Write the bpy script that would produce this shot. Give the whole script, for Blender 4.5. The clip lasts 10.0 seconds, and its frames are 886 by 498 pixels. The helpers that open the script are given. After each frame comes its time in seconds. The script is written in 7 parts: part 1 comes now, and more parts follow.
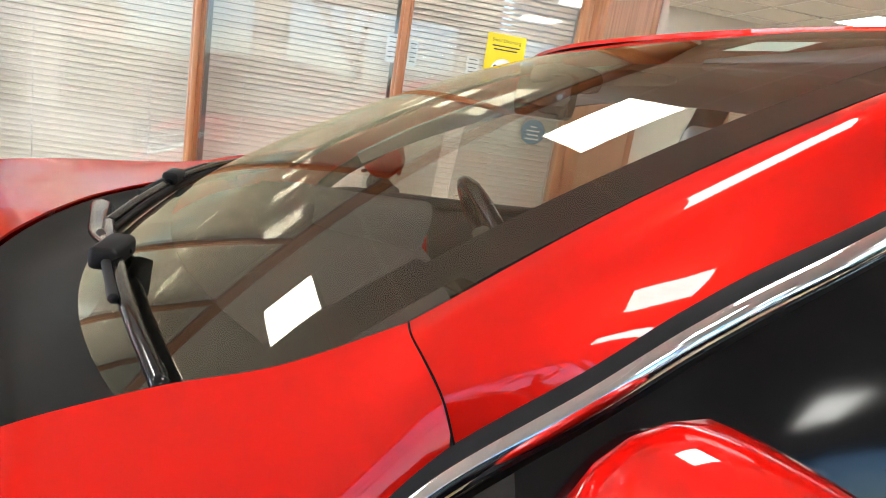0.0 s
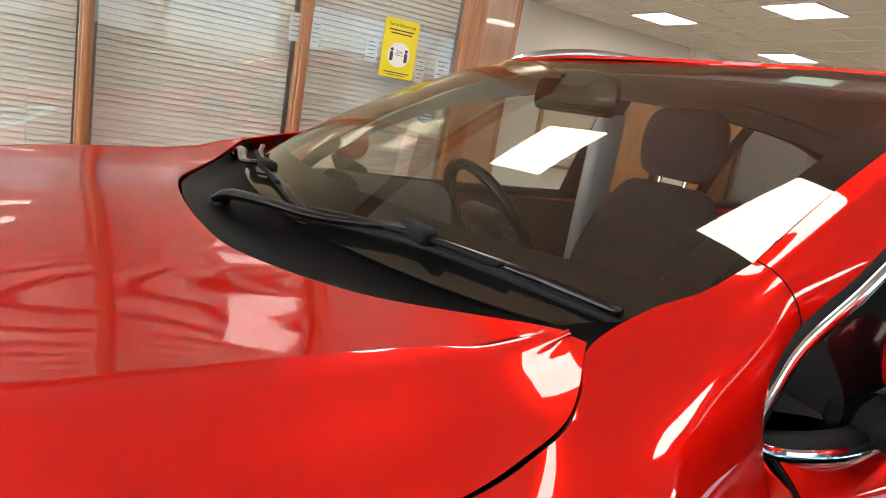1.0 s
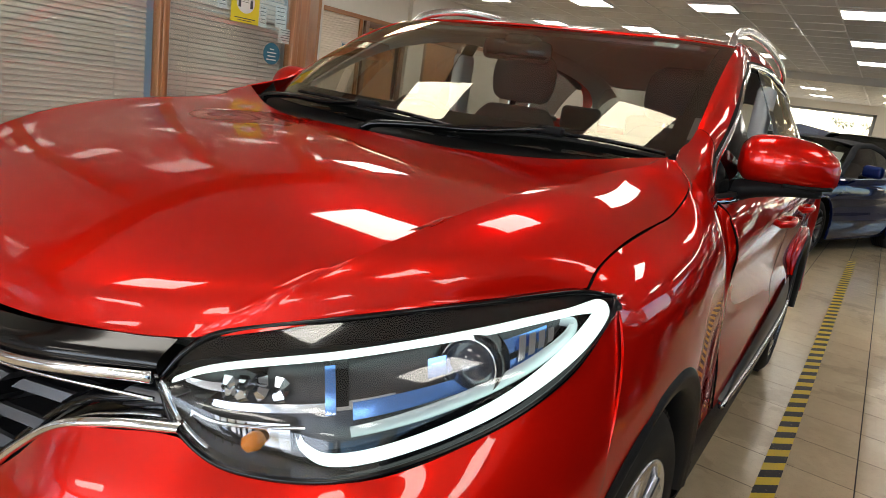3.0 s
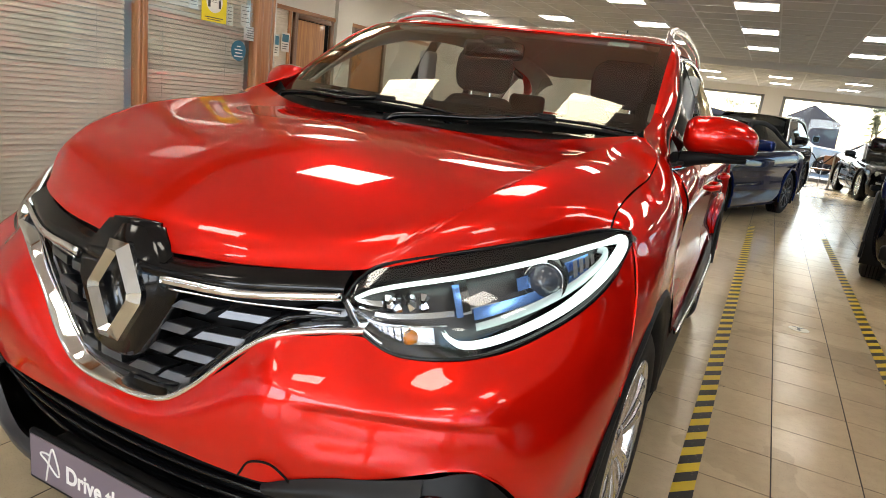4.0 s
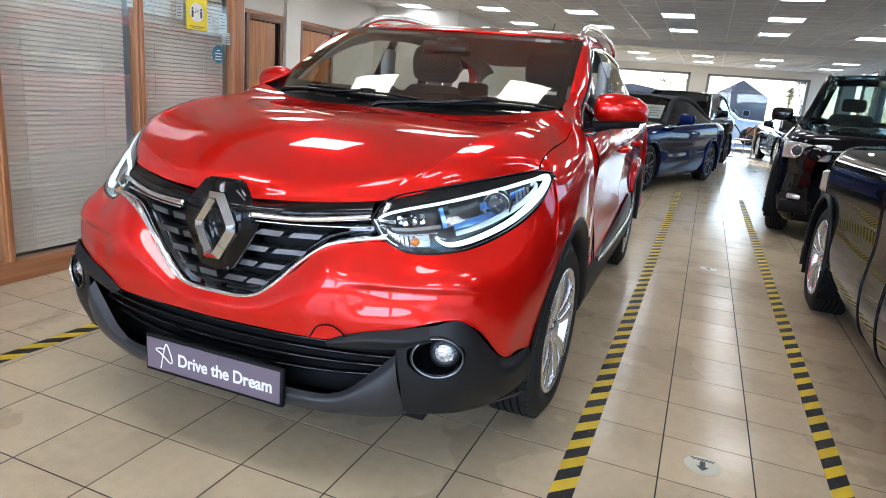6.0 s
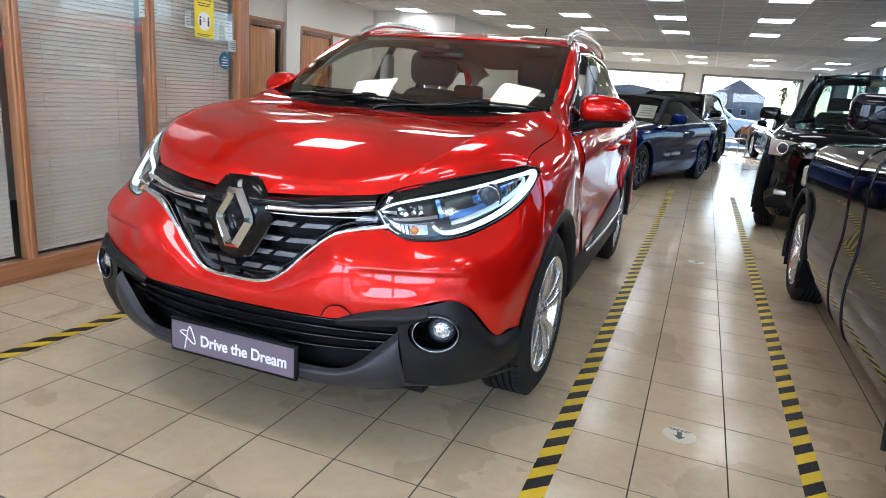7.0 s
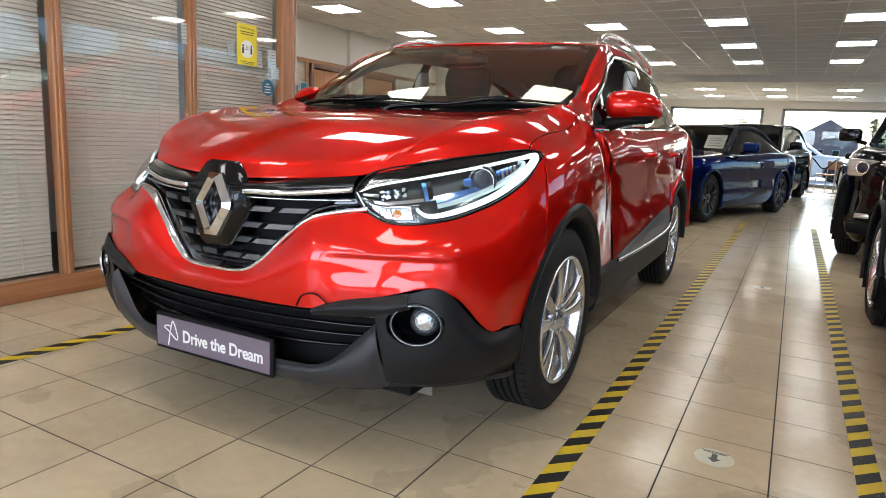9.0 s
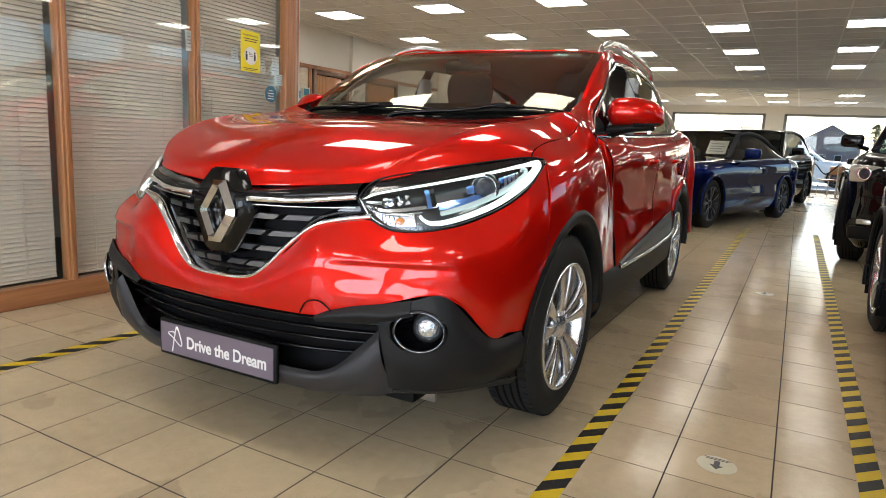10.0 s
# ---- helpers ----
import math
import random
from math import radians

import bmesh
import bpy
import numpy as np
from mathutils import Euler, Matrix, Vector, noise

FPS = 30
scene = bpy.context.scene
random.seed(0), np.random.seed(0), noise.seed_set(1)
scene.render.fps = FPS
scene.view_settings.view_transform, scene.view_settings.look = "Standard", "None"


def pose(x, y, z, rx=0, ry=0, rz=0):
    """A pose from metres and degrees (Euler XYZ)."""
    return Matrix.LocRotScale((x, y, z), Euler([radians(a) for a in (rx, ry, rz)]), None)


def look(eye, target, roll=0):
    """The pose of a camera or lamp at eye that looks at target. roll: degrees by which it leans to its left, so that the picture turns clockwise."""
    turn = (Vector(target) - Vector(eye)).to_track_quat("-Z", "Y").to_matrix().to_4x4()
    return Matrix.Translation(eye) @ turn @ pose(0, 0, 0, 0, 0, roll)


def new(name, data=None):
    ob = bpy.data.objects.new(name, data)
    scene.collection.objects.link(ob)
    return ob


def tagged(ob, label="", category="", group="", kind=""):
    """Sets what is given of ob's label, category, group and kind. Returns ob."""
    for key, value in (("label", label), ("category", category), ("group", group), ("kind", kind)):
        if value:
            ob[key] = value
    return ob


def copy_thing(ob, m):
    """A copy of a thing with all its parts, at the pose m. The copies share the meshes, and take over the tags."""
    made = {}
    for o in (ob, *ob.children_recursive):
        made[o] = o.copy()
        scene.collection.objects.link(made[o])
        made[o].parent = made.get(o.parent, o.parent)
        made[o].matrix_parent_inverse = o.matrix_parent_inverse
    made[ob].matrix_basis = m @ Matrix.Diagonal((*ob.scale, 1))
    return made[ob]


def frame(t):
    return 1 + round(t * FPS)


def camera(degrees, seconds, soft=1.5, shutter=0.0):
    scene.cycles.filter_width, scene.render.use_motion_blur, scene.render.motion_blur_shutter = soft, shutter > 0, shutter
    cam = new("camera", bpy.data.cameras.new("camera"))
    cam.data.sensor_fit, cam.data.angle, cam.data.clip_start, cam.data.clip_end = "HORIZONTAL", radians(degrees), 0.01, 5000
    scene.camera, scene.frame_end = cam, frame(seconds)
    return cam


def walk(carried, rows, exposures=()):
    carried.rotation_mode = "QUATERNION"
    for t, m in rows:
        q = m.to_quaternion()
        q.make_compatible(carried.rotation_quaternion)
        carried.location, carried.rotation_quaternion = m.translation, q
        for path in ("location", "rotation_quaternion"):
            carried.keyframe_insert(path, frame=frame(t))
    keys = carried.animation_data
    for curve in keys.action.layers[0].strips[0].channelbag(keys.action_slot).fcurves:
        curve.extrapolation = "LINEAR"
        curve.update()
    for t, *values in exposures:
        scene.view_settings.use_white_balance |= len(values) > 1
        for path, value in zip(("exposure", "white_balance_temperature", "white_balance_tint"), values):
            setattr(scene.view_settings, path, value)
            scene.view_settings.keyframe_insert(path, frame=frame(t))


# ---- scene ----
cam = camera(69.7, 10.0, 0.5)
TURN = 1.7  # the showroom is square to the axes, the red car stands a little askew in it
PATH = [
    (0, (1.083, 0.572, 1.357), (-0.831, 0.954, 0.923), 9.2),
    (0.5, (1.148, 0.296, 1.347), (-0.69, 0.959, 0.923), 9.8),
    (1, (1.134, 0.023, 1.321), (-0.57, 0.983, 0.902), 10.2),
    (1.5, (1.139, -0.268, 1.293), (-0.422, 0.908, 0.868), 9.5),
    (2, (1.19, -0.591, 1.249), (-0.223, 0.755, 0.811), 9.1),
    (2.5, (1.165, -0.846, 1.229), (-0.063, 0.664, 0.769), 8.9),
    (4, (1.084, -1.571, 1.205), (0.24, 0.179, 0.731), 7.3),
    (4.5, (1.063, -1.786, 1.198), (0.303, 0.001, 0.717), 6.8),
    (5, (1.099, -1.971, 1.213), (0.38, -0.169, 0.726), 6.0),
    (5.5, (1.213, -2.092, 1.199), (0.505, -0.287, 0.707), 5.3),
    (7, (1.382, -2.426, 1.206), (0.682, -0.616, 0.724), 4.4),
    (7.5, (1.464, -2.401, 1.214), (0.707, -0.611, 0.74), 3.8),
    (8, (1.58, -2.321, 1.171), (0.709, -0.58, 0.713), 3.1),
    (8.5, (1.594, -2.22, 1.046), (0.672, -0.49, 0.646), 2.7),
    (9, (1.59, -2.185, 0.998), (0.654, -0.452, 0.65), 2.8),
    (9.5, (1.589, -2.178, 1.0), (0.646, -0.446, 0.666), 2.8),
    (10, (1.591, -2.194, 1.006), (0.648, -0.462, 0.673), 2.8),
]
EXPOSURES = [(0.0, 2.3, 6300, 10), (0.5, 2.02, 6400, 10), (1.0, 1.84, 6500, 10), (1.5, 1.53, 6900, 10), (2.0, 1.17, 7400, 10), (2.5, 0.96, 6600, 10), (4.0, 1.45, 7000, 10), (4.5, 1.48, 6500, 10), (5.0, 1.62, 5950, 10), (5.5, 1.63, 5700, 10), (7.0, 1.56, 5600, 10), (7.5, 1.49, 5600, 10), (9.0, 1.46, 6200, 10), (10.0, 1.36, 6700, 10)]
walk(cam, [(t, look(eye, target, roll)) for t, eye, target, roll in PATH], EXPOSURES)

# ---- sky and sun ----
world = bpy.data.worlds.new("sky")
scene.world = world
world.use_nodes = True
wn = world.node_tree.nodes
wn.clear()
sky = wn.new("ShaderNodeTexSky")
sky.sky_type, sky.sun_disc = "NISHITA", False
SUN_TURN, SUN_UP = radians(-8), radians(22)
sky.sun_elevation, sky.sun_rotation = SUN_UP, SUN_TURN
sky.dust_density, sky.ozone_density = 0.8, 5.0
bg = wn.new("ShaderNodeBackground")
bg.inputs["Strength"].default_value = 0.15
wout = wn.new("ShaderNodeOutputWorld")
world.node_tree.links.new(sky.outputs[0], bg.inputs[0])
world.node_tree.links.new(bg.outputs[0], wout.inputs[0])
sun = new("sun", bpy.data.lights.new("sun", "SUN"))
sun.data.energy, sun.data.angle, sun.data.color = 5.0, radians(0.5), (1.0, 0.95, 0.87)
sun.matrix_world = look((0, 0, 0), (-math.sin(SUN_TURN) * math.cos(SUN_UP), -math.cos(SUN_TURN) * math.cos(SUN_UP), -math.sin(SUN_UP)))
LIGHT_PANEL = 4.4  # how strongly the ceiling's light panels glow

# sky light through the three front windows
for x in (-0.9, 1.5, 3.9):
    sky_lamp = new("window_light", bpy.data.lights.new("window_light", "AREA"))
    sky_lamp.data.shape, sky_lamp.data.size, sky_lamp.data.size_y = "RECTANGLE", 2.0, 2.05
    sky_lamp.data.energy, sky_lamp.data.color = 36.0, (0.82, 0.88, 1.0)
    sky_lamp.matrix_world = look((x, -6.98, 1.53), (x, 0.0, 1.53))

# ---- materials ----
def mat(name, color, rough=0.5, metal=0.0, coat=0.0, vary=0.0, scale=8.0, bump=0.0, bscale=60.0, emit=0.0, cior=1.5,
        glass=0.0, edge=None, spec=0.5, rand=0.0, coords="Object", stretch=(1, 1, 1), rvary=0.0, ior=1.5, speck=0.0):
    """A principled surface with colour variation at two scales, uneven gloss and fine relief."""
    m = bpy.data.materials.new(name)
    m.use_nodes = True
    nt = m.node_tree
    p = nt.nodes["Principled BSDF"]
    p.inputs["Base Color"].default_value = (*color, 1)
    p.inputs["Roughness"].default_value = rough
    p.inputs["Metallic"].default_value = metal
    p.inputs["Specular IOR Level"].default_value = spec
    p.inputs["IOR"].default_value = ior
    p.inputs["Coat Weight"].default_value = coat
    p.inputs["Coat Roughness"].default_value = 0.012
    p.inputs["Coat IOR"].default_value = cior
    p.inputs["Transmission Weight"].default_value = glass
    if edge:
        p.inputs["Specular Tint"].default_value = (*edge, 1)
    if emit:
        p.inputs["Emission Color"].default_value = (*color, 1)
        p.inputs["Emission Strength"].default_value = emit
    if not (vary or bump or rand or rvary):
        return m
    tc = nt.nodes.new("ShaderNodeTexCoord")
    mp = nt.nodes.new("ShaderNodeMapping")
    mp.inputs["Scale"].default_value = stretch
    if coords == "World":
        tc = nt.nodes.new("ShaderNodeNewGeometry")
        nt.links.new(tc.outputs["Position"], mp.inputs[0])
    else:
        nt.links.new(tc.outputs[coords], mp.inputs[0])

    def noise_of(s, detail):
        n = nt.nodes.new("ShaderNodeTexNoise")
        n.inputs["Scale"].default_value, n.inputs["Detail"].default_value = s, detail
        nt.links.new(mp.outputs[0], n.inputs["Vector"])
        return n.outputs["Fac"]

    def math_of(op, a, b):
        n = nt.nodes.new("ShaderNodeMath")
        n.operation = op
        for k, v in enumerate((a, b)):
            if isinstance(v, (int, float)):
                n.inputs[k].default_value = v
            else:
                nt.links.new(v, n.inputs[k])
        return n.outputs[0]

    if vary or rand:
        f = math_of("MULTIPLY_ADD", math_of("SUBTRACT", noise_of(scale, 4), 0.5), 2 * vary)
        f.node.inputs[2].default_value = 1.0
        g = math_of("MULTIPLY", math_of("SUBTRACT", noise_of(scale * 9, 6), 0.5), 1.2 * vary)
        f = math_of("ADD", f, g)
        if rand:
            oi = nt.nodes.new("ShaderNodeObjectInfo")
            f = math_of("ADD", f, math_of("MULTIPLY", math_of("SUBTRACT", oi.outputs["Random"], 0.5), 2 * rand))
        mx = nt.nodes.new("ShaderNodeVectorMath")
        mx.operation = "SCALE"
        mx.inputs[0].default_value = color
        nt.links.new(f, mx.inputs["Scale"])
        nt.links.new(mx.outputs[0], p.inputs["Base Color"])
    if speck:
        dark = math_of("MULTIPLY", math_of("GREATER_THAN", noise_of(speck, 3), 0.63), 0.30)
        blot = math_of("MULTIPLY", math_of("GREATER_THAN", noise_of(1.7, 9), 0.57), 0.13)
        k = math_of("SUBTRACT", math_of("SUBTRACT", 1.0, dark), blot)
        f2 = math_of("MULTIPLY", f, k)
        nt.links.new(f2, mx.inputs["Scale"])
    if rvary:
        nt.links.new(math_of("ADD", math_of("MULTIPLY", math_of("SUBTRACT", noise_of(scale * 2.3, 5), 0.5), 2 * rvary), rough), p.inputs["Roughness"])
    if bump:
        bn = nt.nodes.new("ShaderNodeBump")
        bn.inputs["Strength"].default_value, bn.inputs["Distance"].default_value = bump, 0.002
        nt.links.new(noise_of(bscale, 5), bn.inputs["Height"])
        nt.links.new(bn.outputs[0], p.inputs["Normal"])
    return m


def wood_mat(name, light, dark, along="Z", rough=0.35):
    """Stained timber: long grain streaks along one axis."""
    m = mat(name, light, rough, vary=0.01, coat=0.25)
    nt = m.node_tree
    p = nt.nodes["Principled BSDF"]
    tc = nt.nodes.new("ShaderNodeTexCoord")
    mp = nt.nodes.new("ShaderNodeMapping")
    mp.inputs["Scale"].default_value = {"Z": (38, 38, 1.6), "Y": (38, 1.6, 38), "X": (1.6, 38, 38)}[along]
    n = nt.nodes.new("ShaderNodeTexNoise")
    n.inputs["Scale"].default_value, n.inputs["Detail"].default_value, n.inputs["Distortion"].default_value = 1.0, 6, 0.6
    r = nt.nodes.new("ShaderNodeValToRGB")
    r.color_ramp.elements[0].position, r.color_ramp.elements[0].color = 0.35, (*dark, 1)
    r.color_ramp.elements[1].position, r.color_ramp.elements[1].color = 0.65, (*light, 1)
    nt.links.new(tc.outputs["Object"], mp.inputs[0])
    nt.links.new(mp.outputs[0], n.inputs["Vector"])
    nt.links.new(n.outputs["Fac"], r.inputs[0])
    nt.links.new(r.outputs[0], p.inputs["Base Color"])
    return m


def clear_glass(name, tint=(1, 1, 1), gloss=(1, 1, 1), amount=None):
    """Thin pane: clear straight through, mirror-like at a slant."""
    m = bpy.data.materials.new(name)
    m.use_nodes = True
    nt = m.node_tree
    nt.nodes.clear()
    out = nt.nodes.new("ShaderNodeOutputMaterial")
    tr = nt.nodes.new("ShaderNodeBsdfTransparent")
    tr.inputs[0].default_value = (*tint, 1)
    gl = nt.nodes.new("ShaderNodeBsdfGlossy")
    gl.inputs["Roughness"].default_value = 0.0
    gl.inputs[0].default_value = (*gloss, 1)
    mx = nt.nodes.new("ShaderNodeMixShader")
    lw = nt.nodes.new("ShaderNodeLayerWeight")
    lw.inputs[0].default_value = 0.5
    pw = nt.nodes.new("ShaderNodeMath")
    pw.operation = "POWER"
    pw.inputs[1].default_value = 5.0
    nt.links.new(lw.outputs["Facing"], pw.inputs[0])
    fr = nt.nodes.new("ShaderNodeMath")
    fr.operation = "MULTIPLY_ADD"
    f0 = amount or 0.045
    fr.inputs[1].default_value, fr.inputs[2].default_value = 1 - f0, f0
    nt.links.new(pw.outputs[0], fr.inputs[0])
    nt.links.new(fr.outputs[0], mx.inputs[0])
    nt.links.new(tr.outputs[0], mx.inputs[1])
    nt.links.new(gl.outputs[0], mx.inputs[2])
    nt.links.new(mx.outputs[0], out.inputs[0])
    return m


def tape_mat():
    """Worn yellow tape with slanting black bars."""
    m = mat("hazard_tape", (0.62, 0.45, 0.03), 0.42, vary=0.01, spec=0.25)
    nt = m.node_tree
    p = nt.nodes["Principled BSDF"]
    tc = nt.nodes.new("ShaderNodeTexCoord")
    sp = nt.nodes.new("ShaderNodeSeparateXYZ")
    nt.links.new(tc.outputs["Object"], sp.inputs[0])

    def op(kind, a, b):
        n = nt.nodes.new("ShaderNodeMath")
        n.operation = kind
        for k, v in enumerate((a, b)):
            if isinstance(v, (int, float)):
                n.inputs[k].default_value = v
            else:
                nt.links.new(v, n.inputs[k])
        return n.outputs[0]

    s = op("FRACT", op("MULTIPLY", op("SUBTRACT", sp.outputs[1], op("MULTIPLY", sp.outputs[0], 1.0)), 1 / 0.14), 0)
    stripe = op("GREATER_THAN", s, 0.5)
    n = nt.nodes.new("ShaderNodeTexNoise")
    n.inputs["Scale"].default_value, n.inputs["Detail"].default_value = 90, 5
    nt.links.new(tc.outputs["Object"], n.inputs["Vector"])
    wear = op("MULTIPLY", op("GREATER_THAN", n.outputs["Fac"], 0.66), 0.35)
    a = nt.nodes.new("ShaderNodeMix")
    a.data_type = "RGBA"
    a.inputs[6].default_value, a.inputs[7].default_value = (0.64, 0.45, 0.02, 1), (0.009, 0.009, 0.009, 1)
    nt.links.new(stripe, a.inputs[0])
    b = nt.nodes.new("ShaderNodeMix")
    b.data_type = "RGBA"
    b.inputs[7].default_value = (0.30, 0.25, 0.17, 1)
    nt.links.new(wear, b.inputs[0])
    nt.links.new(a.outputs[2], b.inputs[6])
    nt.links.new(b.outputs[2], p.inputs["Base Color"])
    return m


RED = mat("red_car_paint", cior=1.52, color=(0.70, 0.0086, 0.0036), rough=0.32, metal=0.6, edge=(0.16, 0.005, 0.004), spec=0.0, coat=1.0, vary=0.04, scale=3.0)
BLACK_PAINT = mat("black_car_paint", (0.004, 0.004, 0.005), 0.4, spec=0.0, coat=1.0, cior=1.4)
BLUE_PAINT = mat("blue_car_paint", (0.006, 0.020, 0.13), 0.28, metal=0.8, edge=(0.01, 0.02, 0.08), spec=0.0, coat=1.0, cior=1.28)
DARK_PAINT = mat("anthracite_car_paint", (0.005, 0.0055, 0.008), 0.4, spec=0.0, coat=1.0, cior=1.36)
CLADDING = mat("grained_black_plastic", (0.0075, 0.008, 0.009), 0.5, spec=0.3, vary=0.08, scale=20, bump=0.25, bscale=900)
SKID = mat("satin_grey_plastic", (0.034, 0.035, 0.039), 0.36, metal=0.3, vary=0.04, scale=12)
GLOSS_BLACK = mat("gloss_black_plastic", (0.003, 0.003, 0.0035), 0.10, ior=1.4)
MATT_BLACK = mat("matt_black_plastic", (0.005, 0.005, 0.0055), 0.65, spec=0.2, vary=0.1, scale=30)
RUBBER = mat("tyre_rubber", (0.016, 0.0155, 0.0145), 0.75, spec=0.25, vary=0.2, scale=15, bump=0.3, bscale=200)
SEAM = mat("dark_gap", (0.003, 0.003, 0.003), 0.8, spec=0.1)
CHROME = mat("chrome", (0.82, 0.83, 0.85), 0.06, metal=1.0)
SATIN_CHROME = mat("satin_chrome", (0.68, 0.69, 0.71), 0.2, metal=1.0, rvary=0.04, scale=20)
RING_CHROME = mat("dull_ring_chrome", (0.48, 0.49, 0.51), 0.15, metal=1.0)
EMBLEM = mat("polished_chrome_emblem", (0.60, 0.61, 0.62), 0.05, metal=1.0)
# sky mirrored in the headlamps, put into the base colour as blue
SKY_BLUE = mat("sky_reflection_blue", (0.16, 0.36, 0.85), 0.16, metal=0.8)
GUIDE_CLEAR = mat("frosted_light_guide", (0.50, 0.58, 0.58), 0.25, coat=0.6)
COWL = mat("cowl_plastic", (0.0018, 0.0018, 0.002), 0.5, spec=0.10, vary=0.08, scale=30)
GREY_SLAT = mat("smoked_chrome", (0.14, 0.142, 0.15), 0.3, metal=0.9)
ALLOY = mat("silver_alloy", (0.74, 0.75, 0.77), 0.2, metal=0.85, vary=0.05, scale=10)
DARK_ALLOY = mat("dark_alloy", (0.06, 0.06, 0.065), 0.3, metal=0.8)
LAMP_SILVER = mat("lamp_reflector", (0.75, 0.78, 0.82), 0.1, metal=1.0)
DRL = mat("daytime_lamp", (0.82, 0.97, 0.94), 0.2, emit=0.7)
PROJECTOR = mat("projector_lens", (0.03, 0.036, 0.05), 0.03, coat=1.0)
AMBER = mat("amber_bulb", (0.75, 0.22, 0.01), 0.25, coat=0.5)
CAR_GLASS = clear_glass("car_glass", (0.80, 0.83, 0.79), (0.96, 0.89, 0.68), amount=0.10)
MID_GLASS = clear_glass("green_tinted_glass", (0.42, 0.50, 0.49))
TINT_GLASS = clear_glass("tinted_glass", (0.22, 0.23, 0.23))
LENS_GLASS = clear_glass("lamp_lens", (0.93, 0.95, 0.97), amount=0.06)
PANE = clear_glass("window_pane", (0.93, 0.95, 0.94), amount=0.055)
WINDOW = clear_glass("outer_window", (0.92, 0.95, 0.95))
DASH = mat("dashboard_plastic", (0.026, 0.025, 0.025), 0.6, spec=0.25, vary=0.08, scale=25, bump=0.3, bscale=500)
SEAT = mat("dark_seat_cloth", (0.028, 0.027, 0.0265), 0.85, vary=0.15, scale=40, bump=0.5, bscale=400)
HEADLINER = mat("pale_grey_headliner", (0.42, 0.42, 0.41), 0.9, vary=0.05, scale=30)
TILE = mat("beige_stone_tile", (0.52, 0.42, 0.275), 0.165, ior=1.34, vary=0.19, scale=2.6, speck=260, rand=0.05, rvary=0.035, bump=0.05, bscale=70, coords="World")
GROUT = mat("dark_grout", (0.025, 0.02, 0.016), 0.85, vary=0.2, scale=20)
WOOD = wood_mat("stained_pine", (0.44, 0.20, 0.085), (0.30, 0.12, 0.045))
WOOD_Y = wood_mat("stained_pine_rail", (0.40, 0.18, 0.075), (0.27, 0.105, 0.04), along="Y")
DOOR_WOOD = wood_mat("veneer_door", (0.47, 0.20, 0.055), (0.30, 0.11, 0.03))
FRAME_WOOD = wood_mat("dark_stained_frame", (0.20, 0.095, 0.05), (0.12, 0.05, 0.025))
FRAME_WOOD_Y = wood_mat("dark_stained_rail", (0.20, 0.095, 0.05), (0.12, 0.05, 0.025), along="Y")
SLAT_MAT = mat("pale_blind_slat", (0.80, 0.71, 0.61), 0.45, vary=0.04, scale=6, rand=0.03)
WALL_MAT = mat("off_white_wall", (0.72, 0.70, 0.66), 0.85, vary=0.03, scale=2, bump=0.1, bscale=200)
CEIL_MAT = mat("ceiling_tile", (0.66, 0.65, 0.63), 0.9, vary=0.03, scale=2, bump=0.3, bscale=300)
CEIL_BAR = mat("ceiling_bar", (0.78, 0.78, 0.77), 0.5)
PANEL_GLOW = mat("light_diffuser", (1.0, 0.97, 0.90), 0.5, emit=LIGHT_PANEL)
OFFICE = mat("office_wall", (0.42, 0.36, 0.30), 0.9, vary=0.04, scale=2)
FRAME_GREY = mat("window_frame_grey", (0.24, 0.25, 0.26), 0.45)
YELLOW = mat("yellow_poster", (0.80, 0.66, 0.02), 0.45)
WHITE = mat("white_print", (0.78, 0.77, 0.74), 0.5)
INK = mat("dark_print", (0.05, 0.05, 0.055), 0.5)
TEAL = mat("teal_sticker", (0.02, 0.14, 0.22), 0.4)
PAPER = mat("white_paper", (0.70, 0.69, 0.66), 0.7, vary=0.03)
PLATE_GREY = mat("purple_grey_plate", (0.15, 0.12, 0.15), 0.35, vary=0.03)
TAPE = tape_mat()
STICKER = mat("pale_floor_sticker", (0.55, 0.53, 0.40), 0.5, vary=0.05, scale=30)
CONCRETE = mat("pale_concrete", (0.66, 0.64, 0.60), 0.8, vary=0.06, scale=2, bump=0.2, bscale=80)
ASPHALT = mat("asphalt", (0.055, 0.055, 0.055), 0.85, vary=0.15, scale=3, bump=0.5, bscale=200)
BRICK = mat("brown_brick", (0.34, 0.22, 0.19), 0.85, vary=0.15, scale=5)
ROOF = mat("slate_roof", (0.17, 0.17, 0.19), 0.8, vary=0.1, scale=4)
LEAF = mat("green_foliage", (0.045, 0.075, 0.025), 0.7, vary=0.3, scale=6)
BARK = mat("grey_bark", (0.10, 0.08, 0.06), 0.9, vary=0.2, scale=12)
STEEL = mat("brushed_steel", (0.5, 0.5, 0.51), 0.3, metal=1.0)
BROWN_SEAT = mat("tan_chair", (0.24, 0.12, 0.06), 0.6)

# ---- helpers of shape ----
def link(name, bm, material, parent=None, label="", smooth=True):
    me = bpy.data.meshes.new(name)
    bm.to_mesh(me)
    bm.free()
    for f in me.polygons:
        f.use_smooth = smooth
    me.materials.append(material)
    ob = new(name, me)
    if parent:
        ob.parent = parent
    if label:
        ob["label"] = label
    return ob


def part(name, bm, material, parent, label="", smooth=True):
    return link(name, bm, material, parent, label, smooth)


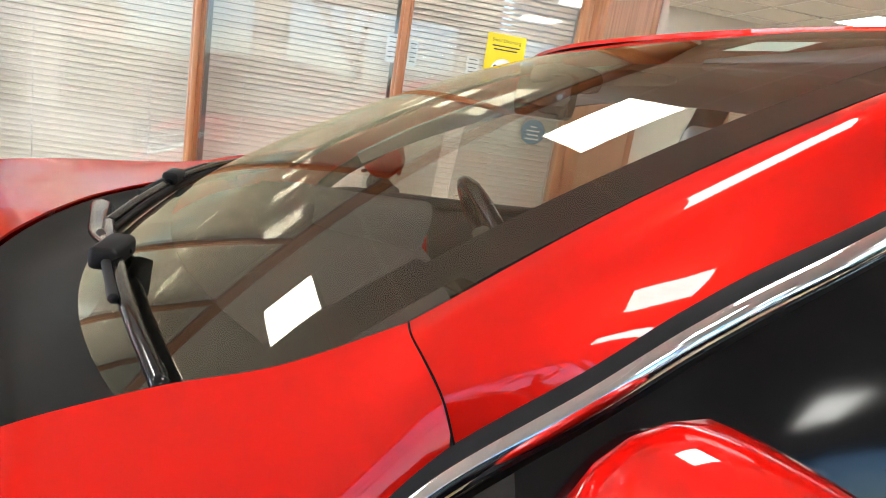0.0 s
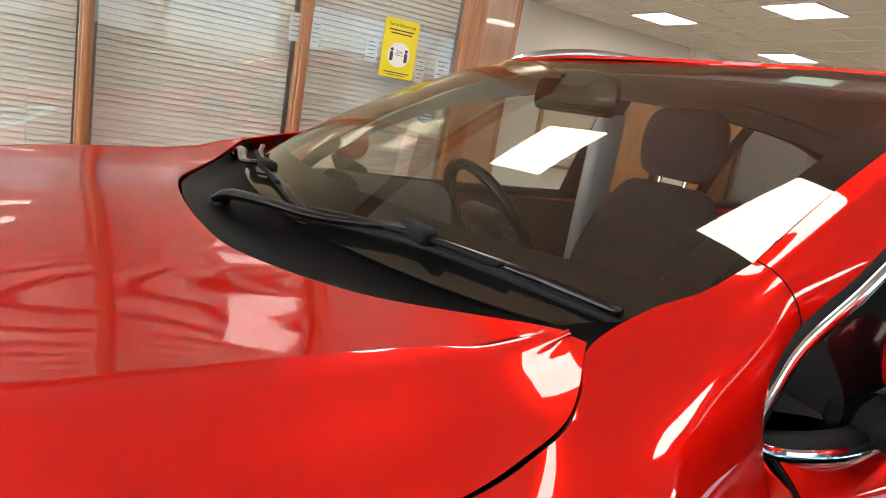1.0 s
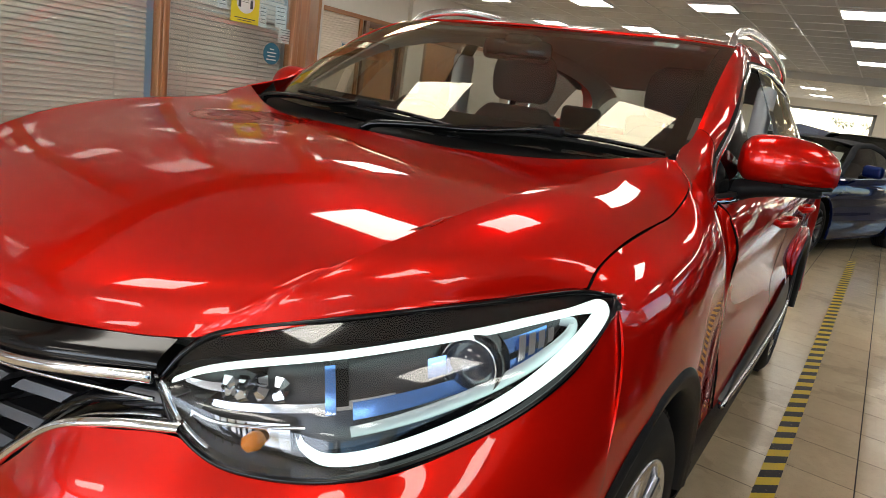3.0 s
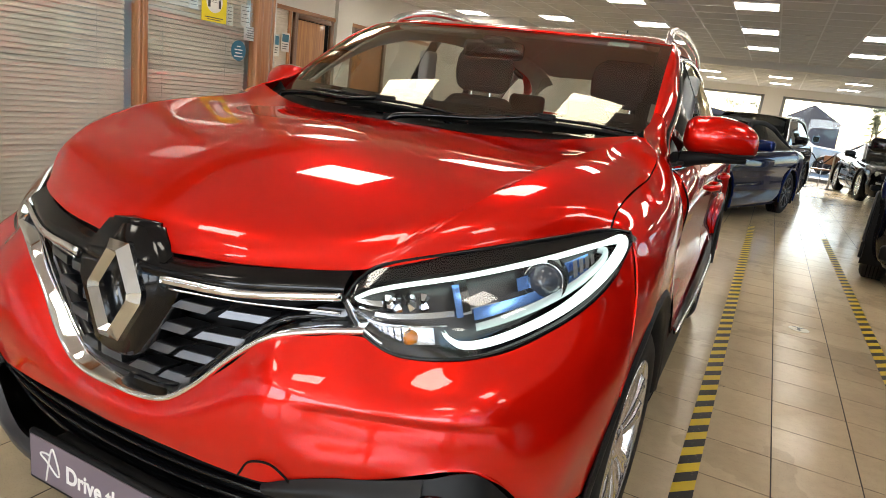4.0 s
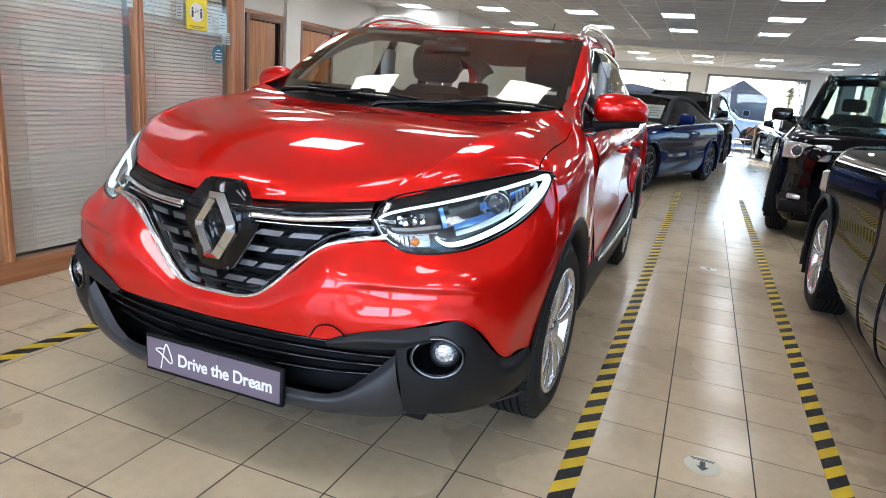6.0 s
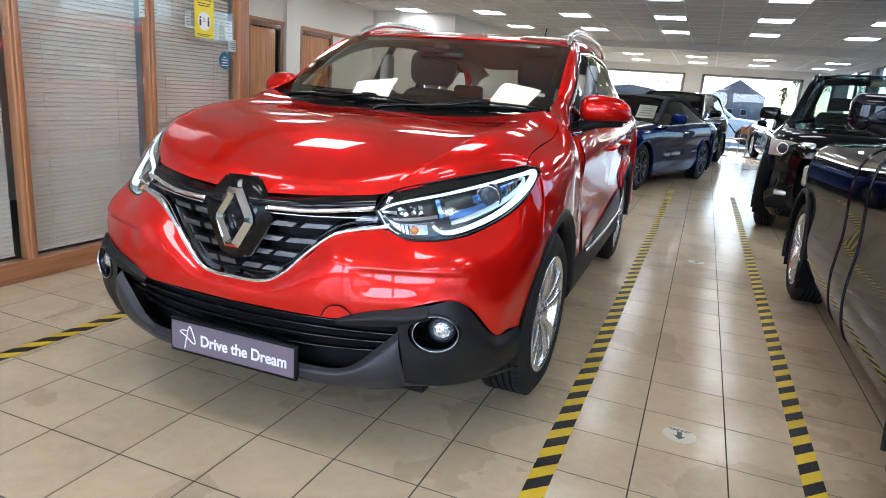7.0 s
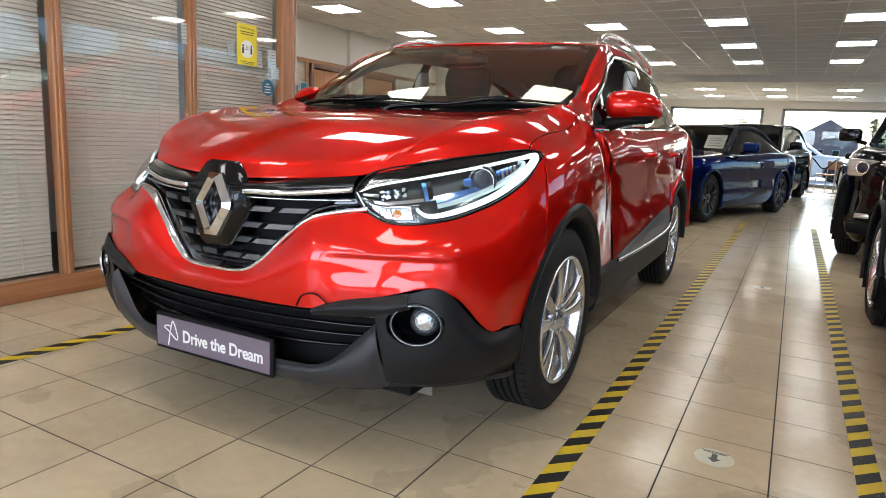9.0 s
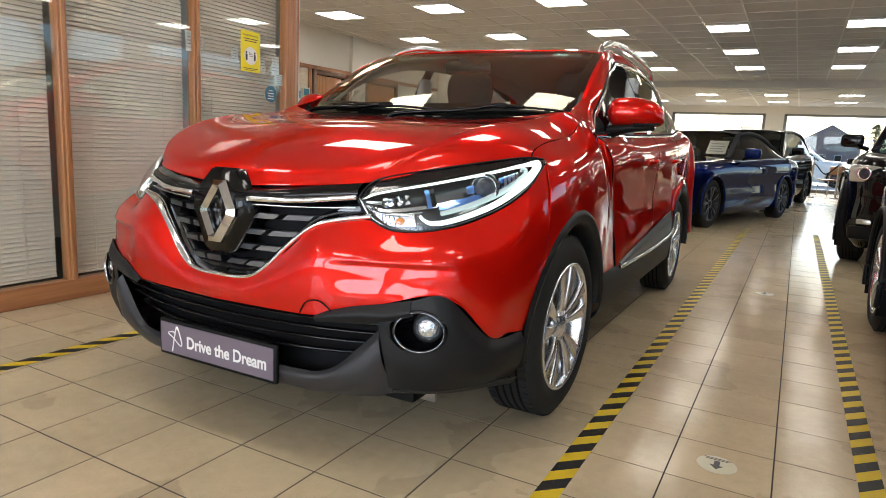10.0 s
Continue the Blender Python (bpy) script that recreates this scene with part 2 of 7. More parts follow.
def thing(name, label, category, m=None, group="", kind=""):
    ob = new(name)
    ob.empty_display_size = 0.1
    if m is not None:
        ob.matrix_world = m
    return tagged(ob, label, category, group, kind)


def box(x0, x1, y0, y1, z0, z1, bevel=0.0, seg=2, bm=None):
    own = bm is None
    b = bmesh.new()
    bmesh.ops.create_cube(b, size=1.0)
    bmesh.ops.transform(b, matrix=Matrix.LocRotScale(((x0 + x1) / 2, (y0 + y1) / 2, (z0 + z1) / 2), None, (x1 - x0, y1 - y0, z1 - z0)), verts=b.verts)
    if bevel:
        bmesh.ops.bevel(b, geom=list(b.edges), offset=bevel, segments=seg, affect="EDGES", profile=0.5)
    if own:
        return b
    join(bm, b)
    return bm


def join(bm, other, m=None):
    """Adds the mesh other, moved by m, to bm."""
    if m is not None:
        bmesh.ops.transform(other, matrix=m, verts=other.verts)
    table = {v: bm.verts.new(v.co) for v in other.verts}
    for f in other.faces:
        bm.faces.new([table[v] for v in f.verts])
    other.free()
    return bm


def spline(points, n):
    """n points along a smooth curve through the given ones, evenly by index."""
    p = np.array(points, float)
    if len(p) == 2:
        return p[0] + (p[1] - p[0]) * np.linspace(0, 1, n)[:, None]
    q = np.vstack([2 * p[0] - p[1], p, 2 * p[-1] - p[-2]])
    s = np.linspace(0, len(p) - 1, n)
    i = np.minimum(s.astype(int), len(p) - 2)
    t = (s - i)[:, None]
    a, b, c, d = q[i], q[i + 1], q[i + 2], q[i + 3]
    return 0.5 * (2 * b + (c - a) * t + (2 * a - 5 * b + 4 * c - d) * t ** 2 + (3 * b - a - 3 * c + d) * t ** 3)


def grid_mesh(pts, flip=False, closed=False):
    """A sheet over an array of points [row][column]."""
    bm = bmesh.new()
    vs = [[bm.verts.new(Vector(p)) for p in row] for row in pts]
    nc = len(vs[0])
    for i in range(len(vs) - 1):
        for j in range(nc if closed else nc - 1):
            k = (j + 1) % nc
            q = (vs[i][j], vs[i][k], vs[i + 1][k], vs[i + 1][j])
            try:
                bm.faces.new(q[::-1] if flip else q)
            except ValueError:
                pass
    return bm


def loft_points(sections, nu, nv):
    """The smooth surface through section curves: nu points along each, nv sections."""
    rows = np.array([spline(s, nu) for s in sections])
    return np.stack([spline(rows[:, j], nv) for j in range(nu)], 1)


def mirrored(pts, side):
    p = np.array(pts, float)
    p[..., 0] *= side
    return p


def relaxed(p, times):
    """Evens out the inside of a net of points, its border held."""
    p = p.copy()
    for _ in range(times):
        p[1:-1, 1:-1] += 0.5 * ((p[:-2, 1:-1] + p[2:, 1:-1] + p[1:-1, :-2] + p[1:-1, 2:]) / 4 - p[1:-1, 1:-1])
    return p


def loft(sections, nu, nv, side=1, out=None, relax=0):
    """Lofted panel; out: a point that its outer face looks away from."""
    p = mirrored(relaxed(loft_points(sections, nu, nv), relax), side)
    bm = grid_mesh(p)
    if out is not None:
        bm.normal_update()
        s = sum((f.normal.dot(f.calc_center_median() - Vector(out)) * f.calc_area() for f in bm.faces))
        if s < 0:
            bmesh.ops.reverse_faces(bm, faces=bm.faces)
    return bm


def thicken(ob, t=0.004):
    b = bmesh.new()
    b.from_mesh(ob.data)
    for e in b.edges:
        if e.is_boundary:
            e.smooth = False
    b.to_mesh(ob.data)
    b.free()
    md = ob.modifiers.new("thickness", "SOLIDIFY")
    md.thickness, md.offset = t, -1.0
    return ob


def tube(points, r, n=64, k=10, flat=1.0, closed=False, taper=None):
    """A round bar along a smooth curve; flat squeezes it across, taper gives the radius at the ends."""
    p = spline(points, n)
    rows = []
    for i in range(n):
        d = Vector(p[min(i + 1, n - 1)] - p[max(i - 1, 0)]).normalized()
        side = d.cross(Vector((0, 0, 1)))
        side = side.normalized() if side.length > 1e-4 else Vector((1, 0, 0))
        up = side.cross(d)
        rr = r if taper is None else taper[0] + (taper[1] - taper[0]) * i / (n - 1)
        rows.append([Vector(p[i]) + side * math.cos(a) * rr * flat + up * math.sin(a) * rr for a in (2 * math.pi * j / k for j in range(k))])
    bm = grid_mesh(rows, closed=True)
    bm.verts.ensure_lookup_table()
    bm.faces.new([bm.verts[j] for j in range(k)][::-1])
    bm.faces.new([bm.verts[(n - 1) * k + j] for j in range(k)])
    bmesh.ops.recalc_face_normals(bm, faces=bm.faces)
    return bm


def turned(profile, n=48, axis="X"):
    """A body of revolution from (along, radius) points."""
    rows = []
    for a, r in profile:
        ring = []
        for j in range(n):
            c, s = math.cos(2 * math.pi * j / n) * r, math.sin(2 * math.pi * j / n) * r
            ring.append({"X": (a, c, s), "Y": (c, a, s), "Z": (c, s, a)}[axis])
        rows.append(ring)
    bm = grid_mesh(rows, closed=True)
    bmesh.ops.recalc_face_normals(bm, faces=bm.faces)
    return bm


def sheet(outline, depth, m=None):
    """A flat plate from an outline of (x, y), depth thick along z."""
    bm = bmesh.new()
    f = bm.faces.new([bm.verts.new((x, y, 0)) for x, y in outline])
    r = bmesh.ops.extrude_face_region(bm, geom=[f])
    bmesh.ops.translate(bm, vec=(0, 0, depth), verts=[v for v in r["geom"] if isinstance(v, bmesh.types.BMVert)])
    bmesh.ops.recalc_face_normals(bm, faces=bm.faces)
    if m is not None:
        bmesh.ops.transform(bm, matrix=m, verts=bm.verts)
    return bm


def lettering(text, size, depth=0.001, align="LEFT", bold=0.0):
    cu = bpy.data.curves.new("lettering", "FONT")
    cu.body, cu.size, cu.extrude, cu.align_x, cu.offset = text, size, depth, align, bold
    ob = bpy.data.objects.new("lettering", cu)
    me = bpy.data.meshes.new_from_object(ob)
    bm = bmesh.new()
    bm.from_mesh(me)
    bpy.data.objects.remove(ob)
    bpy.data.meshes.remove(me)
    return bm


def structure(name, bm, material, label="", smooth=False):
    return tagged(link(name, bm, material, None, "", smooth), label, "", "", "structure")


# ---- the showroom ----
GLASS_X, PART_END = -2.02, 1.78      # the office partition: its plane, and where it ends
LEFT_X, RIGHT_X = -5.45, 5.2         # the side walls
BACK_Y, FRONT_Y = 20.5, -7.0         # the end walls
CEILING, LOW_CEILING, BEAM_Y = 2.72, 2.585, 14.4
T = 0.305                            # floor tile
TX, TY = -0.188, -1.098             # one tile corner

structure("floor", box(LEFT_X - 0.2, RIGHT_X + 0.2, FRONT_Y - 0.2, BACK_Y + 0.2, -0.2, -0.0012), GROUT, "dark grout bed under beige floor tiles")
structure("wall_left", box(LEFT_X - 0.2, LEFT_X, 2.31, BACK_Y, 0, 3.1), WALL_MAT, "plain off-white plastered wall with doors")

# ceilings with their bars
bm = bmesh.new()
box(LEFT_X, RIGHT_X, FRONT_Y, BEAM_Y, CEILING, CEILING + 0.15, bm=bm)
structure("ceiling", bm, CEIL_MAT, "pale grey suspended tile ceiling")
structure("ceiling_far", box(LEFT_X, RIGHT_X, BEAM_Y + 0.35, BACK_Y, LOW_CEILING, LOW_CEILING + 0.15), CEIL_MAT, "lower pale tile ceiling before the far windows")
structure("beam", box(LEFT_X, RIGHT_X, BEAM_Y, BEAM_Y + 0.35, 2.572, CEILING + 0.15), WALL_MAT, "white plastered ceiling beam")
M = 0.545
bars = bmesh.new()
k = -4.64
while k > LEFT_X:
    k -= M
while k < RIGHT_X:
    box(k - 0.011, k + 0.011, FRONT_Y, BEAM_Y, CEILING - 0.006, CEILING + 0.01, bm=bars)
    k += M
k = FRONT_Y
while k < BEAM_Y:
    box(LEFT_X, RIGHT_X, k - 0.011, k + 0.011, CEILING - 0.005, CEILING + 0.01, bm=bars)
    k += M
far_bars = bmesh.new()
k = LEFT_X + 0.3
while k < RIGHT_X:
    box(k - 0.016, k + 0.016, BEAM_Y + 0.35, BACK_Y, LOW_CEILING - 0.008, LOW_CEILING + 0.01, bm=far_bars)
    k += 1.09
k = BEAM_Y + 0.6
while k < BACK_Y:
    box(LEFT_X, RIGHT_X, k - 0.009, k + 0.009, LOW_CEILING - 0.005, LOW_CEILING + 0.01, bm=far_bars)
    k += M
structure("ceiling_far_bars", far_bars, CEIL_BAR, "thin white metal bars of the lower ceiling")
structure("ceiling_bars", bars, CEIL_BAR, "thin white metal bars of the tile ceiling")


def light_panel():
    lamp = thing("ceiling_light", "square white flush light panel in the tile ceiling", "ceiling light", group="ceiling lights")
    fr = bmesh.new()
    for a, b, c, d in ((-0.27, 0.27, -0.27, -0.25), (-0.27, 0.27, 0.25, 0.27), (-0.27, -0.25, -0.25, 0.25), (0.25, 0.27, -0.25, 0.25)):
        box(a, b, c, d, -0.016, 0.0, bm=fr)
    part("frame", fr, CEIL_BAR, lamp, smooth=False)
    part("diffuser", box(-0.25, 0.25, -0.25, 0.25, -0.012, 0.0), PANEL_GLOW, lamp, "glowing white diffuser", smooth=False)
    return lamp


first = light_panel()
first.location = (-4.39, 5.37, CEILING)
for i in range(8):
    for j in range(-5, 5):
        x, y = -4.39 + 1.64 * i, 5.37 + 2.19 * j
        if (i, j) == (0, 0) or (x < GLASS_X and y < PART_END + 0.4) or y > BEAM_Y - 0.4 or y < FRONT_Y + 0.3 or x > RIGHT_X - 0.3:
            continue
        copy_thing(first, pose(x, y, CEILING))
for i in range(5):
    for j in range(2):
        copy_thing(first, pose(-2.4 + 1.64 * i, 16.4 + 2.2 * j, LOW_CEILING))

# ---- office partition ----
structure("wall_office_end", box(LEFT_X, -2.41, 2.19, 2.31, 0, CEILING), WALL_MAT, "off-white end wall of the office")
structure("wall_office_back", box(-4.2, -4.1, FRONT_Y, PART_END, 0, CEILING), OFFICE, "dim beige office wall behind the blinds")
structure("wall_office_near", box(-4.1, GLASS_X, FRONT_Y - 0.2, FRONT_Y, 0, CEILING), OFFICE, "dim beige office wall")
structure("plinth", box(GLASS_X - 0.05, GLASS_X + 0.03, FRONT_Y, PART_END - 0.1, 0.0, 0.115, 0.006), WOOD_Y, "low stained timber plinth rail")
structure("partition_head", box(GLASS_X - 0.05, GLASS_X + 0.03, FRONT_Y, PART_END - 0.1, CEILING - 0.14, CEILING, 0.004), WOOD_Y, "stained timber head rail")
MULLIONS = [-0.055 + 0.9 * k for k in range(-7, 2)]
for y in MULLIONS:
    post = thing("partition_mullion", "upright stained timber mullion between glass panes", "mullion", group="partition mullions", kind="structure")
    part("mullion", box(GLASS_X - 0.045, GLASS_X + 0.022, y - 0.027, y + 0.027, 0.115, CEILING - 0.14, 0.004), WOOD, post)
    part("bead", box(GLASS_X + 0.022, GLASS_X + 0.036, y - 0.014, y + 0.014, 0.115, CEILING - 0.14, 0.004), WOOD, post)
corner = thing("corner_post", "stained timber corner post with a slanting board behind it", "post", kind="structure")
part("frame", box(GLASS_X - 0.045, GLASS_X + 0.03, PART_END - 0.1, PART_END - 0.055, 0, CEILING, 0.004), WOOD, corner)
part("post", box(GLASS_X - 0.045, GLASS_X + 0.022, PART_END - 0.055, PART_END + 0.025, 0, CEILING, 0.006), WOOD, corner)
part("board", sheet([(GLASS_X - 0.03, PART_END + 0.025), (GLASS_X + 0.012, PART_END + 0.025), (-2.345, 2.20), (-2.375, 2.17)], CEILING), WOOD, corner, "broad slanting timber board", smooth=False)
part("bead", box(-2.41, -2.365, 2.19, 2.25, 0, CEILING, 0.006), WOOD, corner)

slat_mesh = None


def blind(y0, y1):
    global slat_mesh
    b = thing("venetian_blind", "closed pale venetian blind hanging behind the glass", "blind", group="office blinds")
    b.location = (GLASS_X - 0.085, (y0 + y1) / 2, 0)
    w = (y1 - y0) / 2 - 0.012
    if slat_mesh is None:
        rows = []
        for i in range(5):
            a = (i / 4 - 0.5) * 0.026
            rows.append([(-a * 0.42 + 0.0018 * (1 - (a / 0.013) ** 2), -w, a * 0.9), (-a * 0.42 + 0.0018 * (1 - (a / 0.013) ** 2), w, a * 0.9)])
        g = grid_mesh(rows)
        slat_mesh = bpy.data.meshes.new("slat")
        g.to_mesh(slat_mesh)
        g.free()
        slat_mesh.materials.append(SLAT_MAT)
    z = 0.15
    n = 0
    while z < CEILING - 0.2:
        s = new("slat", slat_mesh)
        s.parent = b
        s.location = (random.uniform(-0.001, 0.001), 0, z)
        s.rotation_euler = (random.uniform(-0.0015, 0.0015), random.uniform(-0.06, 0.06), 0)
        z += 0.0262
    for yy in (-w * 0.6, w * 0.6):
        part("cord", box(0.012, 0.0135, yy - 0.001, yy + 0.001, 0.14, CEILING - 0.18), WHITE, b)
    part("head_rail", box(-0.015, 0.015, -w, w, CEILING - 0.19, CEILING - 0.15), SLAT_MAT, b, smooth=False)
    part("bottom_rail", box(-0.012, 0.012, -w, w, 0.122, 0.136, 0.003), SLAT_MAT, b)
    return b


edges = MULLIONS + [PART_END - 0.1]
for i, (a, b) in enumerate(zip(edges, edges[1:])):
    y0, y1 = a + 0.027, (b - 0.027 if i < len(edges) - 2 else b)
    pane = structure("partition_pane", box(GLASS_X - 0.003, GLASS_X + 0.003, y0, y1, 0.115, CEILING - 0.14), PANE, "clear glass pane of the office partition")
    pane.visible_shadow = False
    if y0 > -3.2:
        blind(y0, y1)

# ---- left wall: doors, return wall ----
structure("wall_return", box(LEFT_X, -3.6, 10.15, 10.35, 0, 3.1), WALL_MAT, "off-white return wall")
structure("wall_left_far", box(-3.8, -3.6, 10.35, BACK_Y, 0, 3.1), WALL_MAT, "off-white wall of the far showroom")
structure("trim", box(LEFT_X, LEFT_X + 0.03, 2.32, 10.1, 2.06, 2.12, 0.006), WOOD_Y, "dark stained timber picture rail over the doors")


def office_door(name, y0, y1, ajar):
    d = thing(name, "oak-veneer office door, slightly ajar" if ajar else "closed oak-veneer office door", "door", kind="structure")
    d.location = (LEFT_X, y0, 0)
    w = y1 - y0
    for a, b in ((-0.085, 0.0), (w, w + 0.085)):
        part("jamb", box(0.004, 0.05, a, b, 0, 2.06, 0.006), FRAME_WOOD, d)
    part("head", box(0.004, 0.046, -0.085, w + 0.085, 1.985, 2.058, 0.006), FRAME_WOOD_Y, d)
    leaf = part("leaf", box(0.004, 0.022, 0.012, w - (0.11 if ajar else 0.012), 0.01, 1.975, 0.003), DOOR_WOOD, d)
    part("architrave", box(0.05, 0.058, -0.085, -0.055, 0, 2.06, 0.003), FRAME_WOOD, d)
    part("handle", tube([(0.03, w - 0.06, 1.0), (0.075, w - 0.06, 1.0), (0.075, w - 0.17, 1.0)], 0.009, 20, 8), STEEL, leaf, "steel lever handle")
    # near-black sheet on the wall, painting the shade in the opening behind the leaf
    part("reveal", box(0.0, 0.003, 0.0, w, 0, 1.99), SEAM, d)
    return d


office_door("door_1", 6.10, 6.87, True)
structure("pilaster", box(LEFT_X, LEFT_X + 0.07, 7.0, 7.4, 0, 3.1), WALL_MAT, "pale plastered pilaster between the doors")
for y, z, w, h in ((5.66, 1.56, 0.16, 0.30), (5.86, 1.62, 0.17, 0.26)):
    pn = thing("wall_notice", "printed notice fixed to the internal window", "notice", pose(LEFT_X + 0.034, y, z, 90, 0, 90))
    part("sheet", box(-w / 2, w / 2, -h / 2, h / 2, -0.001, 0.001), PAPER, pn, smooth=False)
    part("picture", box(-w * 0.4, w * 0.4, h * 0.02, h * 0.42, 0.001, 0.0016), TEAL, pn, "blue printed field", smooth=False)
    for k in range(3):
        part("print", box(-w * 0.38, w * (0.36 - 0.08 * k), -h * (0.12 + 0.12 * k), -h * (0.08 + 0.12 * k), 0.001, 0.0016), INK, pn, smooth=False)
office_door("door_2", 7.5, 8.42, False)
win = thing("window_1", "timber-framed internal window with a pale blind", "window", kind="structure")
win.location = (LEFT_X, 4.72, 0)
part("window_frame", box(0.004, 0.03, 0.0, 0.06, 0.9, 2.06, 0.004), WOOD, win)
part("window_frame", box(0.004, 0.03, 1.2, 1.26, 0.9, 2.06, 0.004), WOOD, win)
part("window_sill", box(0.004, 0.06, 0.0, 1.26, 0.86, 0.9, 0.004), WOOD_Y, win)
part("backing", box(0.003, 0.006, 0.06, 1.2, 0.9, 2.06), SLAT_MAT, win)
for i in range(38):
    part("slat", box(0.008, 0.011, 0.06, 1.2, 0.915 + i * 0.03, 0.932 + i * 0.03), SLAT_MAT, win)

alarm = thing("wall_detector", "small grey detector box fixed high on the wall", "detector", pose(LEFT_X, 7.15, 2.62))
part("body", box(0.0, 0.05, -0.035, 0.035, -0.05, 0.05, 0.012), FRAME_GREY, alarm)
part("lens", box(0.05, 0.056, -0.022, 0.022, -0.035, 0.0, 0.004), INK, alarm, "dark lens")

# ---- glazed right wall ----
SILL, HEAD = 0.42, 2.64
structure("wall_right_low", box(RIGHT_X, RIGHT_X + 0.25, FRONT_Y, BACK_Y, 0, SILL), WALL_MAT, "low off-white wall under the shop windows")
structure("wall_right_high", box(RIGHT_X, RIGHT_X + 0.25, FRONT_Y, BACK_Y, HEAD, 3.1), WALL_MAT, "off-white wall over the shop windows")
bays = [-6.8, -3.6, -0.5, 2.6, 5.7, 8.8, 11.9, 15.0, 18.0, 20.4]
for i, (a, b) in enumerate(zip(bays, bays[1:])):
    structure("pier", box(RIGHT_X, RIGHT_X + 0.25, a - 0.2, a + 0.2, SILL, HEAD), WALL_MAT, "off-white pier between shop windows")
    w = thing("shop_window", "large grey-framed shop window", "window", group="shop windows", kind="structure")
    w.location = (RIGHT_X + 0.12, (a + b) / 2, 0)
    h = (b - a) / 2 - 0.2
    for y0, y1, z0, z1 in ((-h, -h + 0.06, SILL, HEAD), (h - 0.06, h, SILL, HEAD), (-h, h, SILL, SILL + 0.06), (-h, h, HEAD - 0.06, HEAD)):
        part("window_frame", box(-0.04, 0.04, y0, y1, z0, z1, 0.004), FRAME_GREY, w)
    p = part("pane", box(-0.004, 0.004, -h + 0.06, h - 0.06, SILL + 0.06, HEAD - 0.06), WINDOW, w, "clear pane", smooth=False)
    p.visible_shadow = False

# ---- glazed front wall behind the walk's start ----
structure("wall_front_low", box(-2.3, RIGHT_X + 0.25, FRONT_Y - 0.25, FRONT_Y, 0, SILL), WALL_MAT, "low off-white wall under the front windows")
structure("wall_front_high", box(-2.3, RIGHT_X + 0.25, FRONT_Y - 0.25, FRONT_Y, HEAD, 3.1), WALL_MAT, "off-white wall over the front windows")
for a, b in ((-2.1, 0.3), (0.3, 2.7), (2.7, 5.1)):
    structure("pier", box(a - 0.12, a + 0.12, FRONT_Y - 0.25, FRONT_Y, SILL, HEAD), WALL_MAT, "off-white pier between shop windows")
    w = thing("shop_window", "large grey-framed shop window", "window", group="shop windows", kind="structure")
    w.location = ((a + b) / 2, FRONT_Y - 0.12, 0)
    h = (b - a) / 2 - 0.12
    for x0, x1, z0, z1 in ((-h, -h + 0.06, SILL, HEAD), (h - 0.06, h, SILL, HEAD), (-h, h, SILL, SILL + 0.06), (-h, h, HEAD - 0.06, HEAD)):
        part("window_frame", box(x0, x1, -0.04, 0.04, z0, z1, 0.004), FRAME_GREY, w)
    p = part("pane", box(-h + 0.06, h - 0.06, -0.004, 0.004, SILL + 0.06, HEAD - 0.06), WINDOW, w, "clear pane", smooth=False)
    p.visible_shadow = False

# ---- far end wall with two openings ----
WT = 2.36
structure("wall_back_high", box(-3.6, RIGHT_X, BACK_Y, BACK_Y + 0.25, WT, 3.1), WALL_MAT, "white band over the far windows")
for a, b in ((-3.6, -2.3), (0.52, 1.03), (3.97, 4.35), (4.85, RIGHT_X)):
    structure("wall_back_pier", box(a, b, BACK_Y, BACK_Y + 0.25, 0, WT), WALL_MAT, "white pier between the far windows")
for a, b in ((-2.3, 0.52), (1.03, 3.97), (4.35, 4.85)):
    w = thing("far_window", "tall grey-framed far window", "window", group="far windows", kind="structure")
    w.location = ((a + b) / 2, BACK_Y + 0.1, 0)
    h = (b - a) / 2
    for x0, x1, z0, z1 in ((-h, -h + 0.09, 0, WT), (h - 0.09, h, 0, WT), (-h, h, WT - 0.07, WT), (-h, h, 0, 0.1)):
        part("window_frame", box(x0, x1, -0.05, 0.05, z0, z1, 0.004), FRAME_GREY, w)
    p = part("pane", box(-h + 0.09, h - 0.09, -0.004, 0.004, 0.1, WT - 0.07), WINDOW, w, "clear pane", smooth=False)
    p.visible_shadow = False

# ---- outside ----
structure("ground", box(-300, 300, -300, 300, -0.6, -0.21), ASPHALT, "grey asphalt road and ground outside")
structure("pavement", box(-12, 14, BACK_Y + 0.3, 48, -0.205, -0.03, 0.02), CONCRETE, "pale sunlit concrete forecourt behind the far windows")


